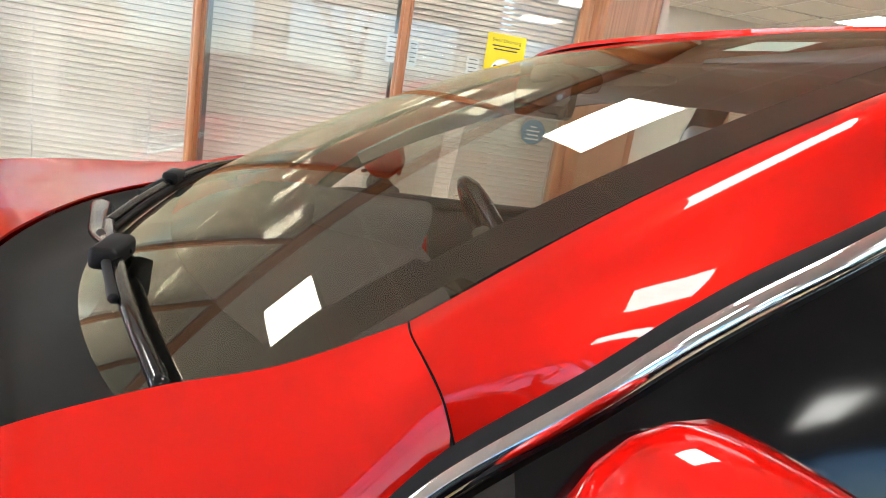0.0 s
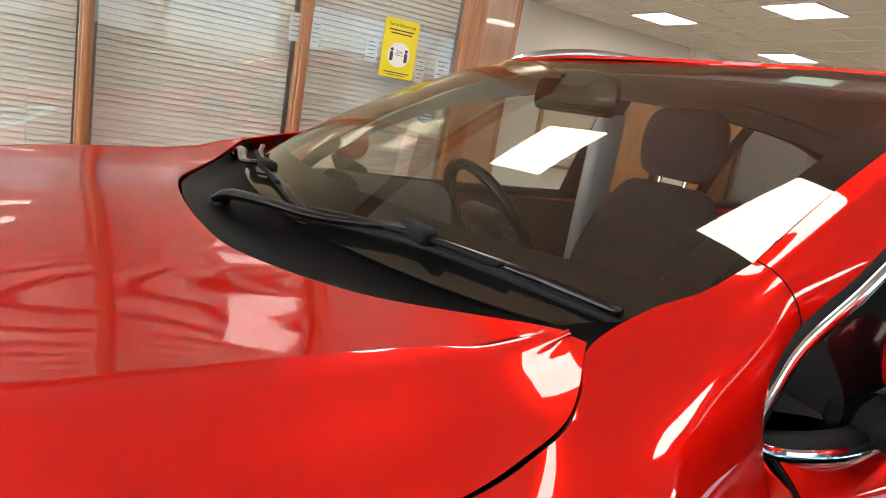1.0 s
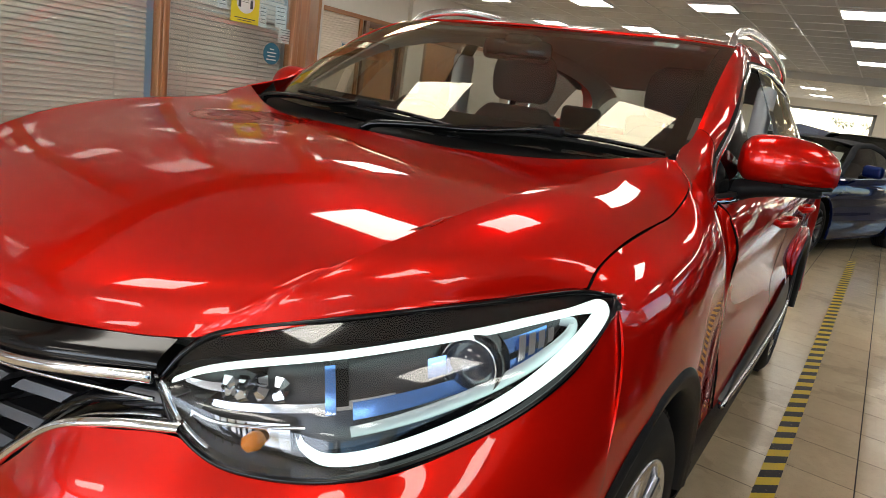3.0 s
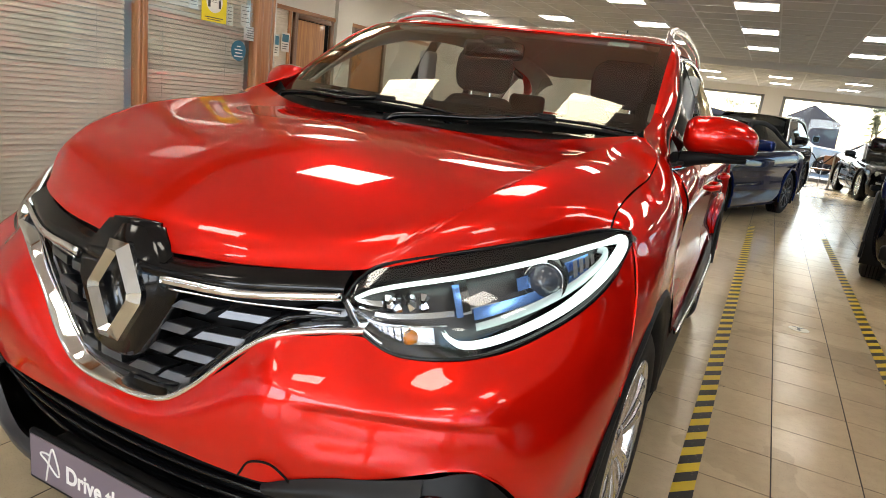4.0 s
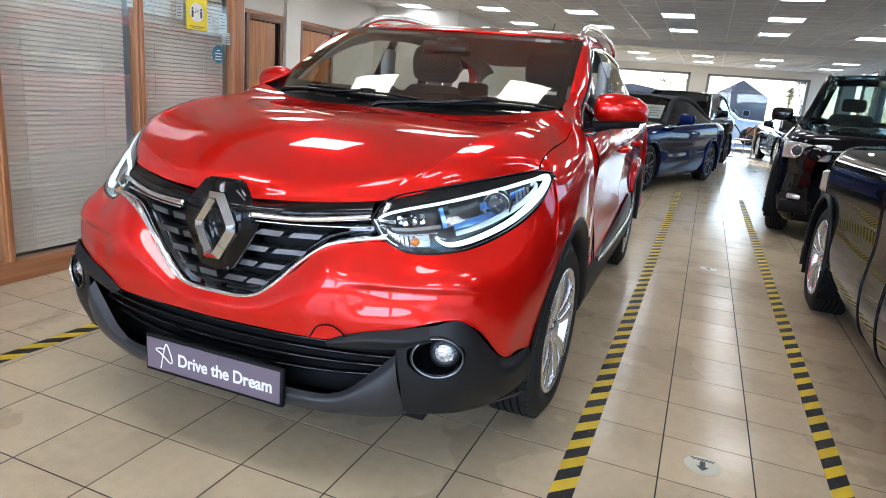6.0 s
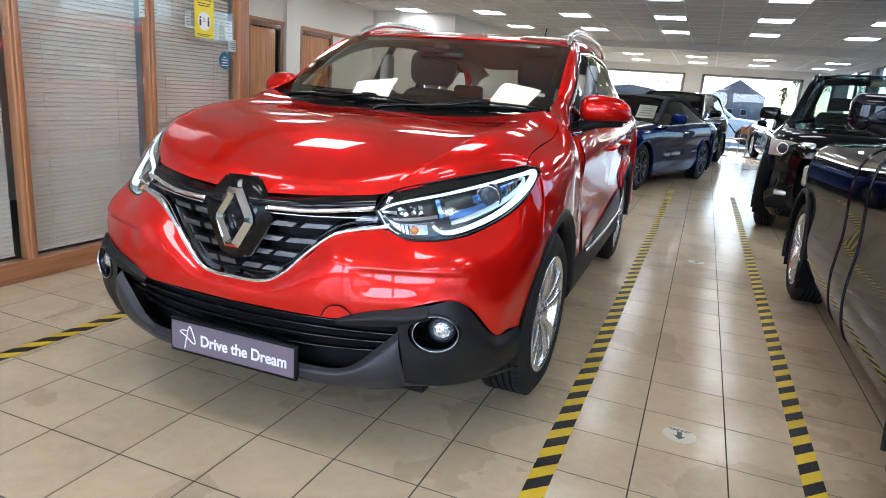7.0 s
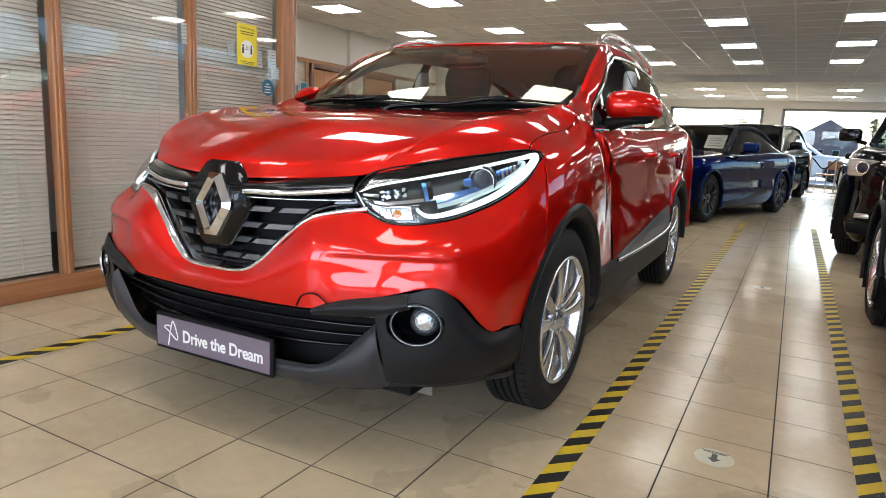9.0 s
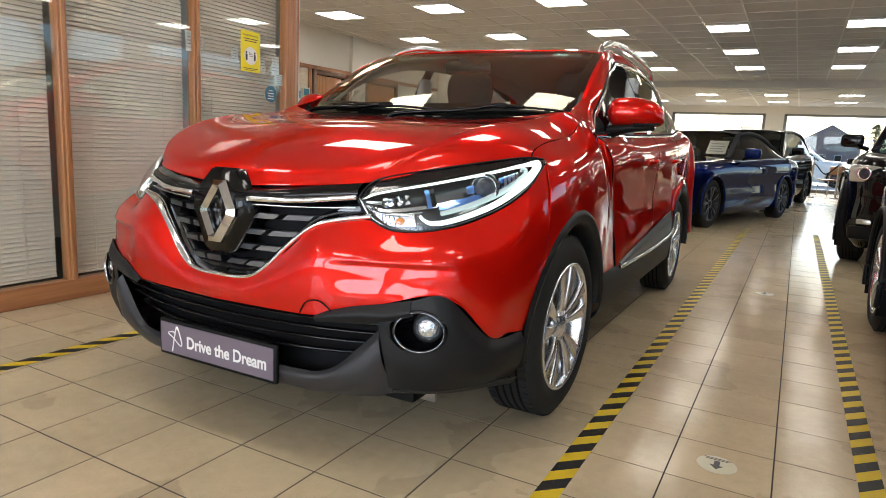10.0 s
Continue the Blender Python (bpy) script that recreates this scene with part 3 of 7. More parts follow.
def house(x, y, w, d, h, ridge, turn, label):
    hs = thing("house", label, "house")
    hs.matrix_world = pose(x, y, -0.2, 0, 0, turn)
    part("wall", box(-w / 2, w / 2, -d / 2, d / 2, 0, h), BRICK, hs, smooth=False)
    bm = bmesh.new()
    vs = [bm.verts.new(c) for c in ((-w / 2 - 0.3, -d / 2 - 0.3, h), (w / 2 + 0.3, -d / 2 - 0.3, h), (w / 2 + 0.3, d / 2 + 0.3, h), (-w / 2 - 0.3, d / 2 + 0.3, h), (0, -d / 2 - 0.3, h + ridge), (0, d / 2 + 0.3, h + ridge))]
    for f in ((0, 4, 5, 3), (1, 2, 5, 4), (0, 1, 4), (3, 5, 2), (0, 3, 2, 1)):
        bm.faces.new([vs[i] for i in f])
    part("roof", bm, ROOF, hs, smooth=False)
    gable = bmesh.new()
    for s in (-1, 1):
        gable.faces.new([gable.verts.new(c) for c in ((-w / 2, s * (d / 2 + 0.31), h), (w / 2, s * (d / 2 + 0.31), h), (0, s * (d / 2 + 0.31), h + ridge * 0.93))][::s])
    part("gable", gable, BRICK, hs, smooth=False)
    for i in range(int(w / 2.6)):
        for s in (-1, 1):
            wx = -w / 2 + 1.4 + i * 2.6
            g = part("window", box(wx - 0.6, wx + 0.6, s * d / 2 - 0.06, s * d / 2 + 0.06, 1.0, 2.2), WHITE, hs, "white-framed window", smooth=False)
            part("pane", box(wx - 0.52, wx + 0.52, s * d / 2 - 0.075, s * d / 2 + 0.075, 1.08, 2.12), GLOSS_BLACK, g, smooth=False)
    return hs


house(6.3, 144, 10, 10, 4.6, 3.2, 0, "brown brick gabled building across the road")
house(62, -26, 9, 12, 5.0, 2.6, 90, "brick house with slate roof across the road")
house(95, 30, 9, 12, 5.0, 2.6, 90, "brick house with slate roof across the road")
house(-15, 150, 22, 12, 4.2, 1.6, 0, "long low brick building across the road")


def tree(x, y, height, seed, crown=True, label="leafy garden tree", name="tree"):
    rnd = random.Random(seed)
    t = thing(name, label, "tree")
    t.location = (x, y, -0.2)
    bm = bmesh.new()
    tips = []

    def limb(p, d, length, r, depth):
        q = p + d * length
        mid = p + d * length * 0.5 + Vector((rnd.uniform(-1, 1), rnd.uniform(-1, 1), rnd.uniform(-0.3, 0.6))) * length * 0.08
        join(bm, tube([p, mid, q], r, 5, 5, taper=(r, r * 0.55)))
        if depth == 0:
            tips.append(q)
            return
        for k in range(rnd.choice((2, 3, 3))):
            a = rnd.uniform(0, 2 * math.pi)
            nd = (d + Vector((math.cos(a), math.sin(a), rnd.uniform(-0.15, 0.5))) * rnd.uniform(0.55, 0.95)).normalized()
            limb(q - d * length * rnd.uniform(0, 0.25), nd, length * rnd.uniform(0.55, 0.8), r * 0.55, depth - 1)

    limb(Vector((0, 0, 0)), Vector((0, 0, 1)), height * 0.36, height * 0.022, 4)
    part("trunk", bm, BARK, t)
    if crown:
        lv = bmesh.new()
        for q in tips:
            for k in range(26):
                c = q + Vector((rnd.gauss(0, 1), rnd.gauss(0, 1), rnd.gauss(0, 0.7))) * height * 0.05
                u = Vector((rnd.uniform(-1, 1), rnd.uniform(-1, 1), rnd.uniform(-1, 1))).normalized() * height * 0.012
                v = u.orthogonal().normalized() * height * 0.008
                lv.faces.new([lv.verts.new(c + s) for s in (u, v, -u, -v)])
        part("crown", lv, LEAF, t, smooth=False)
    return t


tree(9.5, 1.0, 7.0, 3, False, "bare winter tree by the forecourt")
tree(10.5, 7.2, 8.0, 5, False, "bare winter tree by the forecourt")
tree(38, -14, 5.6, 8, True, "broad leafy garden tree across the road")
tree(15.0, 120, 10.0, 9, True, "broad leafy tree across the road")
tree(-5, 112, 9.0, 13, True, "broad leafy tree across the road")
tree(60, 8, 5.0, 21, True, "broad leafy garden tree across the road")
hedge = bmesh.new()
rnd = random.Random(4)
for i in range(9000):
    c = Vector((13.0 + rnd.gauss(0, 0.35), rnd.uniform(-22, 24), rnd.uniform(-0.2, 1.55 + 0.15 * math.sin(i))))
    u = Vector((rnd.uniform(-1, 1), rnd.uniform(-1, 1), rnd.uniform(-1, 1))).normalized() * 0.14
    v = u.orthogonal().normalized() * 0.09
    hedge.faces.new([hedge.verts.new(c + s) for s in (u, v, -u, -v)])
tagged(link("hedge", hedge, LEAF, None, "", False), "clipped green garden hedge across the road", "hedge", "", "stuff")

# ---- the red car ----
red = thing("red_car", "shiny red crossover car with lit headlamps parked on the tiled floor", "car",
            pose(0, 0, 0, 0, 0, TURN) @ pose(0.6, -0.4, 0, 0, 0, -1.0) @ pose(-0.6, 0.4, 0))
MID = (0, 1.4, 0.7)
AXLE_F, AXLE_R, HUB_Z = 0.05, 2.69, 0.342


def panel(name, sections, nu, nv, material, label="", out=MID, both=True, parent=None, t=0.004, relax=0):
    made = []
    for s in ((1, -1) if both else (1,)):
        ob = part(name, loft(sections, nu, nv, s, out, relax), material, parent or red, label)
        made.append(thicken(ob, t))
    return made


def whole(half):
    """A section from the car's middle outwards, taken across to the other side."""
    return [(-x, y, z) for x, y, z in half[:0:-1]] + list(half)


def bar(name, points, r, material, label="", n=48, k=8, flat=1.0, both=True, parent=None, taper=None):
    for s in ((1, -1) if both else (1,)):
        part(name, tube([(x * s, y, z) for x, y, z in points], r, n, k, flat, taper=taper), material, parent or red, label)


# bonnet: front lip to the cowl
HOOD = [
    [(0, -0.752, 0.842), (0.06, -0.751, 0.842), (0.14, -0.747, 0.848), (0.29, -0.716, 0.857), (0.475, -0.632, 0.879), (0.65, -0.445, 0.935), (0.80, -0.203, 0.966)],
    [(0, -0.700, 0.912), (0.07, -0.699, 0.911), (0.16, -0.692, 0.910), (0.33, -0.648, 0.916), (0.535, -0.535, 0.960), (0.680, -0.37, 0.985), (0.799, -0.178, 0.990)],
    [(0, -0.47, 1.015), (0.10, -0.47, 1.0145), (0.22, -0.455, 1.015), (0.41, -0.40, 1.023), (0.618, -0.33, 1.040), (0.715, -0.23, 1.039), (0.797, -0.12, 1.013)],
    [(0, -0.12, 1.078), (0.12, -0.12, 1.0775), (0.27, -0.11, 1.076), (0.46, -0.07, 1.079), (0.635, 0.0, 1.088), (0.720, 0.05, 1.078), (0.797, 0.118, 1.033)],
    [(0, 0.06, 1.094), (0.13, 0.06, 1.093), (0.28, 0.07, 1.089), (0.46, 0.11, 1.091), (0.655, 0.215, 1.105), (0.728, 0.252, 1.095), (0.794, 0.285, 1.059)],
    [(0, 0.115, 1.097), (0.14, 0.12, 1.096), (0.29, 0.14, 1.092), (0.48, 0.215, 1.097), (0.677, 0.345, 1.119), (0.732, 0.385, 1.111), (0.776, 0.402, 1.092)],
    [(0, 0.165, 1.099), (0.15, 0.173, 1.098), (0.30, 0.205, 1.096), (0.50, 0.318, 1.107), (0.682, 0.463, 1.142), (0.700, 0.475, 1.142), (0.716, 0.485, 1.142)],
]
CREASE = 60  # the net's column along the bonnet's ridge


def bonnet_net():
    """Half of the bonnet: a gently domed middle and a side plane that fold along a ridge."""
    p = loft_points(HOOD, 91, 80)
    rows = np.arange(80)
    for c in (CREASE,):
        line = np.stack([np.polyval(np.polyfit(rows, p[:, c, k], 5), rows) for k in range(3)], 1)
        p[:, c] = line + np.outer((rows / 79) ** 6, p[-1, c] - line[-1])
    ridge = p[:, CREASE].copy()

    def basis(q):
        x, y = q[:, 0], q[:, 1]
        d = np.maximum(0, x - np.interp(y, ridge[:, 1], ridge[:, 0]))
        f = [np.ones_like(x), y, y ** 2, y ** 3, x ** 2, x ** 2 * y, x ** 2 * y ** 2, x ** 4]
        return np.stack(f + [d, d * y, d * y ** 2, d ** 2], 1)
    q = p[13:].reshape(-1, 3)
    k = np.linalg.lstsq(basis(q), q[:, 2], rcond=None)[0]
    fit = (basis(p.reshape(-1, 3)) @ k).reshape(p.shape[:2])
    w = np.clip((rows[:, None] - 8) / 14, 0, 1)
    w = w * w * (3 - 2 * w)
    soft = p.copy()
    for _ in range(60):
        a = soft.copy()
        a[1:-1, 1:-1] = (soft[:-2, 1:-1] + soft[2:, 1:-1] + soft[1:-1, :-2] + soft[1:-1, 2:]) / 4
        a[1:-1, 0] = (soft[:-2, 0] + soft[2:, 0] + 2 * soft[1:-1, 1]) / 4
        a[..., 0][:, 0] = 0
        soft = soft + 0.5 * (a - soft)
    lift = np.outer((rows / 79) ** 5, p[-1, :, 2] - fit[-1])
    p[..., 2] = (fit + lift) * w + soft[..., 2] * (1 - w)
    return p


NET = bonnet_net()
bonnet = part("bonnet", grid_mesh(np.concatenate([mirrored(NET[:, :0:-1], -1), NET], 1)), RED, red)
for e in bonnet.data.edges:
    a, b = e.vertices
    if abs(a - b) == 181 and a // 181 > 14 and a % 181 in (90 - CREASE, 90 + CREASE):
        e.use_edge_sharp = True
bm = bmesh.new()
bm.from_mesh(bonnet.data)
bm.normal_update()
if sum(f.normal.z for f in bm.faces) < 0:
    bmesh.ops.reverse_faces(bm, faces=bm.faces)
bm.to_mesh(bonnet.data)
bm.free()
thicken(bonnet)

def step(a, b, v):
    t = np.clip((v - a) / (b - a), 0, 1)
    return t * t * (3 - 2 * t)


# the body above the wheel arches: the scuttle and pillars sit further forward and wider than first laid out
ALONG = np.linspace(-1.2, 4.2, 541)


def eased(knots, values):
    """A smooth curve near the given values, sampled over ALONG."""
    k = np.exp(-0.5 * (np.arange(-20, 21) / 6.0) ** 2)
    return np.convolve(np.pad(np.interp(ALONG, knots, values), 20, mode="edge"), k / k.sum(), mode="valid")


SHIFT_Y = eased([-0.1, 0.1, 0.30, 0.49, 0.60, 0.80, 0.93, 1.07, 1.3, 1.6], [0, -0.015, -0.045, -0.106, -0.137, -0.172, -0.122, -0.05, -0.03, 0])
WIDEN = eased([0.05, 0.3, 0.49, 0.80, 1.07, 1.25], [0, 0.012, 0.036, 0.046, 0.03, 0])
LIFT_Z = eased([0.1, 0.49, 0.80, 1.07, 1.16, 1.5], [0, 0.009, -0.008, -0.012, -0.010, 0])


def settle(points):
    """Points of the first layout, moved to their final place."""
    co = np.array(points, float)
    w, v = step(0.70, 1.0, co[:, 2]), step(1.0, 1.12, co[:, 2])
    y = co[:, 1].copy()
    co[:, 0] *= 1 + v * np.interp(y, ALONG, WIDEN)
    co[:, 1] += w * np.interp(y, ALONG, SHIFT_Y)
    co[:, 2] += v * np.interp(y, ALONG, LIFT_Z)
    return co


# wings
ARCH_C, ARCH_R = (0.06, 0.355), 0.425


def arch(a, r=ARCH_R, x=0.912, cy=ARCH_C[0], cz=ARCH_C[1]):
    return (x, cy - r * math.cos(radians(a)), cz + r * math.sin(radians(a)))


HOOD_EDGE = spline(NET[:, -1], 71)


def edge_at(f):
    x, y, z = HOOD_EDGE[int(f * 70)]
    return (x + 0.004, y, z - 0.002)


WING = [spline(q, 13) for q in (
    [edge_at(0.0), (0.845, -0.19, 0.955), (0.876, -0.20, 0.88), (0.895, -0.237, 0.78), arch(38, x=0.902)],
    [edge_at(0.25), (0.852, -0.13, 0.958), (0.886, -0.12, 0.90), (0.905, -0.11, 0.82), arch(66)],
    [edge_at(0.5), (0.862, 0.02, 0.975), (0.895, 0.03, 0.92), (0.908, 0.05, 0.85), arch(88)],
    [edge_at(0.7), (0.865, 0.21, 0.998), (0.897, 0.25, 0.93), (0.905, 0.28, 0.85), arch(116)],
    [edge_at(0.85), (0.858, 0.36, 1.025), (0.893, 0.42, 0.94), (0.898, 0.45, 0.80), arch(145)],
    [(0.720, 0.487, 1.141), (0.835, 0.55, 1.050), (0.888, 0.60, 0.95), (0.890, 0.60, 0.75), (0.905, 0.545, 0.40)],
    [(0.697, 0.60, 1.171), (0.735, 0.615, 1.152), (0.778, 0.645, 1.10), (0.834, 0.672, 1.03), (0.882, 0.69, 0.95), (0.882, 0.68, 0.745), (0.905, 0.63, 0.40)],
)]
# sections between these, their upper ends on the bonnet's edge
for i, f in ((4, 0.925), (3, 0.775), (2, 0.6), (1, 0.375)):
    mid = (np.array(WING[i]) + np.array(WING[i + 1])) / 2
    mid += np.outer(np.clip(1 - np.arange(len(mid)) / 5, 0, 1), np.array(edge_at(f)) - mid[0])
    WING.insert(i + 1, mid)
for side in (1, -1):
    part("bonnet_gap", tube([((x + 0.002) * side, y, z - 0.0065) for x, y, z in HOOD_EDGE[::7]], 0.0024, 60, 6), SEAM, red)
# the rear of the wing runs up to the seam on the pillar, round the window's front corner and down along the door
WING = [settle(q) for q in WING] + [spline(q, 13) for q in (
    [(0.724, 0.538, 1.194), (0.754, 0.548, 1.172), (0.777, 0.542, 1.125), (0.800, 0.528, 1.078), (0.845, 0.545, 1.035), (0.880, 0.575, 0.96), (0.882, 0.66, 0.80), (0.890, 0.69, 0.60), (0.905, 0.69, 0.41)],
    [(0.7185, 0.6115, 1.226), (0.735, 0.612, 1.223), (0.749, 0.620, 1.213), (0.760, 0.631, 1.196), (0.768, 0.640, 1.172), (0.777, 0.610, 1.130), (0.788, 0.572, 1.090), (0.802, 0.553, 1.062), (0.830, 0.568, 1.046), (0.855, 0.578, 1.02), (0.884, 0.597, 0.945), (0.875, 0.70, 0.78), (0.885, 0.733, 0.60), (0.905, 0.722, 0.42)])]
SKIN = relaxed(loft_points(WING, 60, 110), 60)
SKIN[80:] = relaxed(SKIN[80:], 200)
SKIN = relaxed(SKIN, 25)
for side in (1, -1):
    wing = grid_mesh(mirrored(SKIN, side))
    wing.normal_update()
    if sum(f.normal.dot(f.calc_center_median() - Vector(MID)) * f.calc_area() for f in wing.faces) < 0:
        bmesh.ops.reverse_faces(wing, faces=wing.faces)
    thicken(part("front_wing", wing, RED, red))

# front bumper, red upper shell
BUMPER = [
    [(0, -0.802, 0.560), (0, -0.822, 0.530), (0, -0.824, 0.505), (0, -0.815, 0.478)],
    [(0.13, -0.795, 0.566), (0.135, -0.815, 0.535), (0.14, -0.818, 0.508), (0.145, -0.810, 0.479)],
    [(0.25, -0.775, 0.652), (0.262, -0.808, 0.600), (0.27, -0.815, 0.545), (0.275, -0.805, 0.481)],
    [(0.338, -0.752, 0.735), (0.37, -0.795, 0.665), (0.38, -0.803, 0.585), (0.385, -0.795, 0.486)],
    [(0.415, -0.722, 0.756), (0.445, -0.775, 0.668), (0.455, -0.784, 0.59), (0.455, -0.778, 0.512)],
    [(0.497, -0.684, 0.766), (0.51, -0.748, 0.67), (0.52, -0.762, 0.60), (0.515, -0.758, 0.527)],
    [(0.570, -0.652, 0.739), (0.582, -0.718, 0.67), (0.588, -0.736, 0.60), (0.58, -0.734, 0.538)],
    [(0.70, -0.570, 0.752), (0.735, -0.625, 0.70), (0.75, -0.645, 0.63), (0.745, -0.645, 0.566)],
    [(0.785, -0.439, 0.798), (0.830, -0.495, 0.68), (0.840, -0.52, 0.55), (0.824, -0.508, 0.43)],
    [(0.838, -0.320, 0.864), (0.872, -0.370, 0.72), (0.876, -0.405, 0.58), (0.852, -0.43, 0.428)],
    [(0.846, -0.194, 0.950), (0.893, -0.240, 0.78), (0.900, -0.279, 0.617), (0.874, -0.368, 0.425)],
    [(0.842, -0.150, 0.952), (0.888, -0.205, 0.79), (0.892, -0.245, 0.625), (0.866, -0.345, 0.425)],
]
SHELL = loft_points(BUMPER, 60, 130)
SHELL = relaxed(np.concatenate([mirrored(SHELL[:0:-1], -1), SHELL]), 24)
# a shallow flute between two soft creases runs across each half
side, up = np.abs(SHELL[..., 0]), SHELL[..., 2]
flute = 0.010 * step(0.545, 0.605, up) * (1 - step(0.640, 0.660, up)) * step(0.40, 0.50, side) * (1 - step(0.70, 0.82, side))
SHELL[..., 1] += flute
SHELL[..., 0] -= 0.4 * flute * np.sign(SHELL[..., 0])
sh = grid_mesh(SHELL)
sh.normal_update()
if sum(f.normal.dot(f.calc_center_median() - Vector(MID)) for f in sh.faces) < 0:
    bmesh.ops.reverse_faces(sh, faces=sh.faces)
thicken(part("bumper_shell", sh, RED, red))
# seam round the towing-eye cover
bar("towing_cover_seam", [(0.335, -0.803, 0.486), (0.36, -0.806, 0.522), (0.40, -0.801, 0.532), (0.43, -0.793, 0.515), (0.445, -0.787, 0.495)], 0.0022, SEAM, n=24, k=6, both=False)

# lower bumper: grained black
BROW = [
    [(0.385, -0.798, 0.484), (0.39, -0.806, 0.478), (0.395, -0.802, 0.468)],
    [(0.44, -0.786, 0.508), (0.45, -0.80, 0.495), (0.455, -0.792, 0.474)],
    [(0.52, -0.760, 0.528), (0.53, -0.776, 0.507), (0.535, -0.765, 0.478)],
    [(0.60, -0.730, 0.541), (0.605, -0.752, 0.512), (0.605, -0.742, 0.488)],
    [(0.66, -0.704, 0.555), (0.668, -0.724, 0.526), (0.672, -0.712, 0.512)],
]
panel("bumper_brow", BROW, 14, 40, CLADDING)
LOWER = [
    [(0.575, -0.740, 0.536), (0.580, -0.753, 0.50), (0.583, -0.748, 0.46), (0.596, -0.737, 0.37), (0.602, -0.715, 0.282)],
    [(0.66, -0.702, 0.553), (0.672, -0.717, 0.495), (0.68, -0.715, 0.44), (0.685, -0.705, 0.355), (0.67, -0.68, 0.278)],
    [(0.745, -0.647, 0.564), (0.765, -0.66, 0.49), (0.77, -0.655, 0.42), (0.765, -0.645, 0.35), (0.74, -0.62, 0.275)],
    [(0.824, -0.510, 0.428), (0.842, -0.535, 0.40), (0.846, -0.535, 0.37), (0.839, -0.525, 0.32), (0.812, -0.50, 0.272)],
    [(0.875, -0.372, 0.423), (0.887, -0.378, 0.40), (0.889, -0.38, 0.37), (0.879, -0.378, 0.32), (0.850, -0.375, 0.272)],
]
for s in (1, -1):
    cl = loft(LOWER, 60, 120, s, MID)
    hole = [f for f in cl.faces if ((abs(f.calc_center_median().x) - 0.684) / 0.074) ** 2 + ((f.calc_center_median().z - 0.466) / 0.060) ** 2 < 1]
    bmesh.ops.delete(cl, geom=hole, context="FACES")
    thicken(part("bumper_cladding", cl, CLADDING, red))
# silver-grey skid plate
SKIDS = [
    [(0, -0.795, 0.305), (0, -0.815, 0.285), (0, -0.80, 0.245), (0, -0.74, 0.215)],
    [(0.30, -0.785, 0.300), (0.30, -0.805, 0.285), (0.30, -0.785, 0.245), (0.30, -0.73, 0.215)],
    [(0.42, -0.765, 0.318), (0.425, -0.785, 0.30), (0.43, -0.765, 0.255), (0.43, -0.71, 0.220)],
    [(0.52, -0.745, 0.405), (0.53, -0.765, 0.37), (0.54, -0.755, 0.30), (0.545, -0.69, 0.235)],
    [(0.575, -0.735, 0.462), (0.585, -0.752, 0.43), (0.595, -0.742, 0.36), (0.60, -0.69, 0.262)],
]
for s in (1, -1):
    thicken(part("skid_plate", loft(SKIDS, 24, 50, s, MID), SKID, red, "satin grey skid plate"))
panel("valance", [
    [(0, -0.74, 0.216), (0, -0.66, 0.21), (0, -0.5, 0.215)],
    [(0.43, -0.71, 0.221), (0.43, -0.64, 0.213), (0.43, -0.5, 0.215)],
    [(0.60, -0.69, 0.264), (0.60, -0.62, 0.235), (0.60, -0.48, 0.22)],
    [(0.74, -0.62, 0.274), (0.73, -0.56, 0.245), (0.70, -0.45, 0.225)],
    [(0.875, -0.385, 0.272), (0.85, -0.38, 0.245), (0.80, -0.38, 0.23)]], 14, 40, CLADDING, out=(0, 0.5, 1.2))

# lower grille with its thin bars
lg = part("lower_grille", grid_mesh([[(x, -0.70 + 0.10 * (x / 0.6) ** 2, z) for x in np.linspace(-0.6, 0.6, 25)] for z in (0.26, 0.5)]), MATT_BLACK, red, "black lower grille")
for z, w, y in ((0.462, 0.60, -0.785), (0.430, 0.585, -0.78), (0.395, 0.55, -0.775), (0.355, 0.50, -0.77)):
    part("grille_bar", tube([(x * w, y + 0.075 * abs(x) ** 2.2, z + 0.012 * abs(x) ** 2) for x in np.linspace(-1, 1, 13)], 0.006, 60, 8, 1.9), GLOSS_BLACK, lg)

# upper grille
GRILLE_BACK = [[(x, -0.70 + 0.12 * (x / 0.5) ** 2, z) for x in np.linspace(-0.52, 0.52, 27)] for z in (0.555, 0.70, 0.84)]
gr = part("grille", grid_mesh(GRILLE_BACK), MATT_BLACK, red, "black grille with smoked-chrome slats")
RIM = [(0, -0.806, 0.556), (0.08, -0.804, 0.557), (0.142, -0.797, 0.570), (0.20, -0.788, 0.612), (0.265, -0.772, 0.678), (0.338, -0.752, 0.738), (0.41, -0.722, 0.762), (0.50, -0.682, 0.777)]
def rim_ribbon(path, steps, n=150):
    """A strip along the grille's rim; each step gives how far in and how far back its section goes."""
    p = spline(path, n)
    rows = []
    for i in range(n):
        d = p[min(i + 1, n - 1)] - p[max(i - 1, 0)]
        inward = np.array((-d[2], 0, d[0])) / math.hypot(d[0], d[2])
        rows.append([p[i] + inward * a + np.array((0, b, 0)) for a, b in steps])
    return grid_mesh(rows)


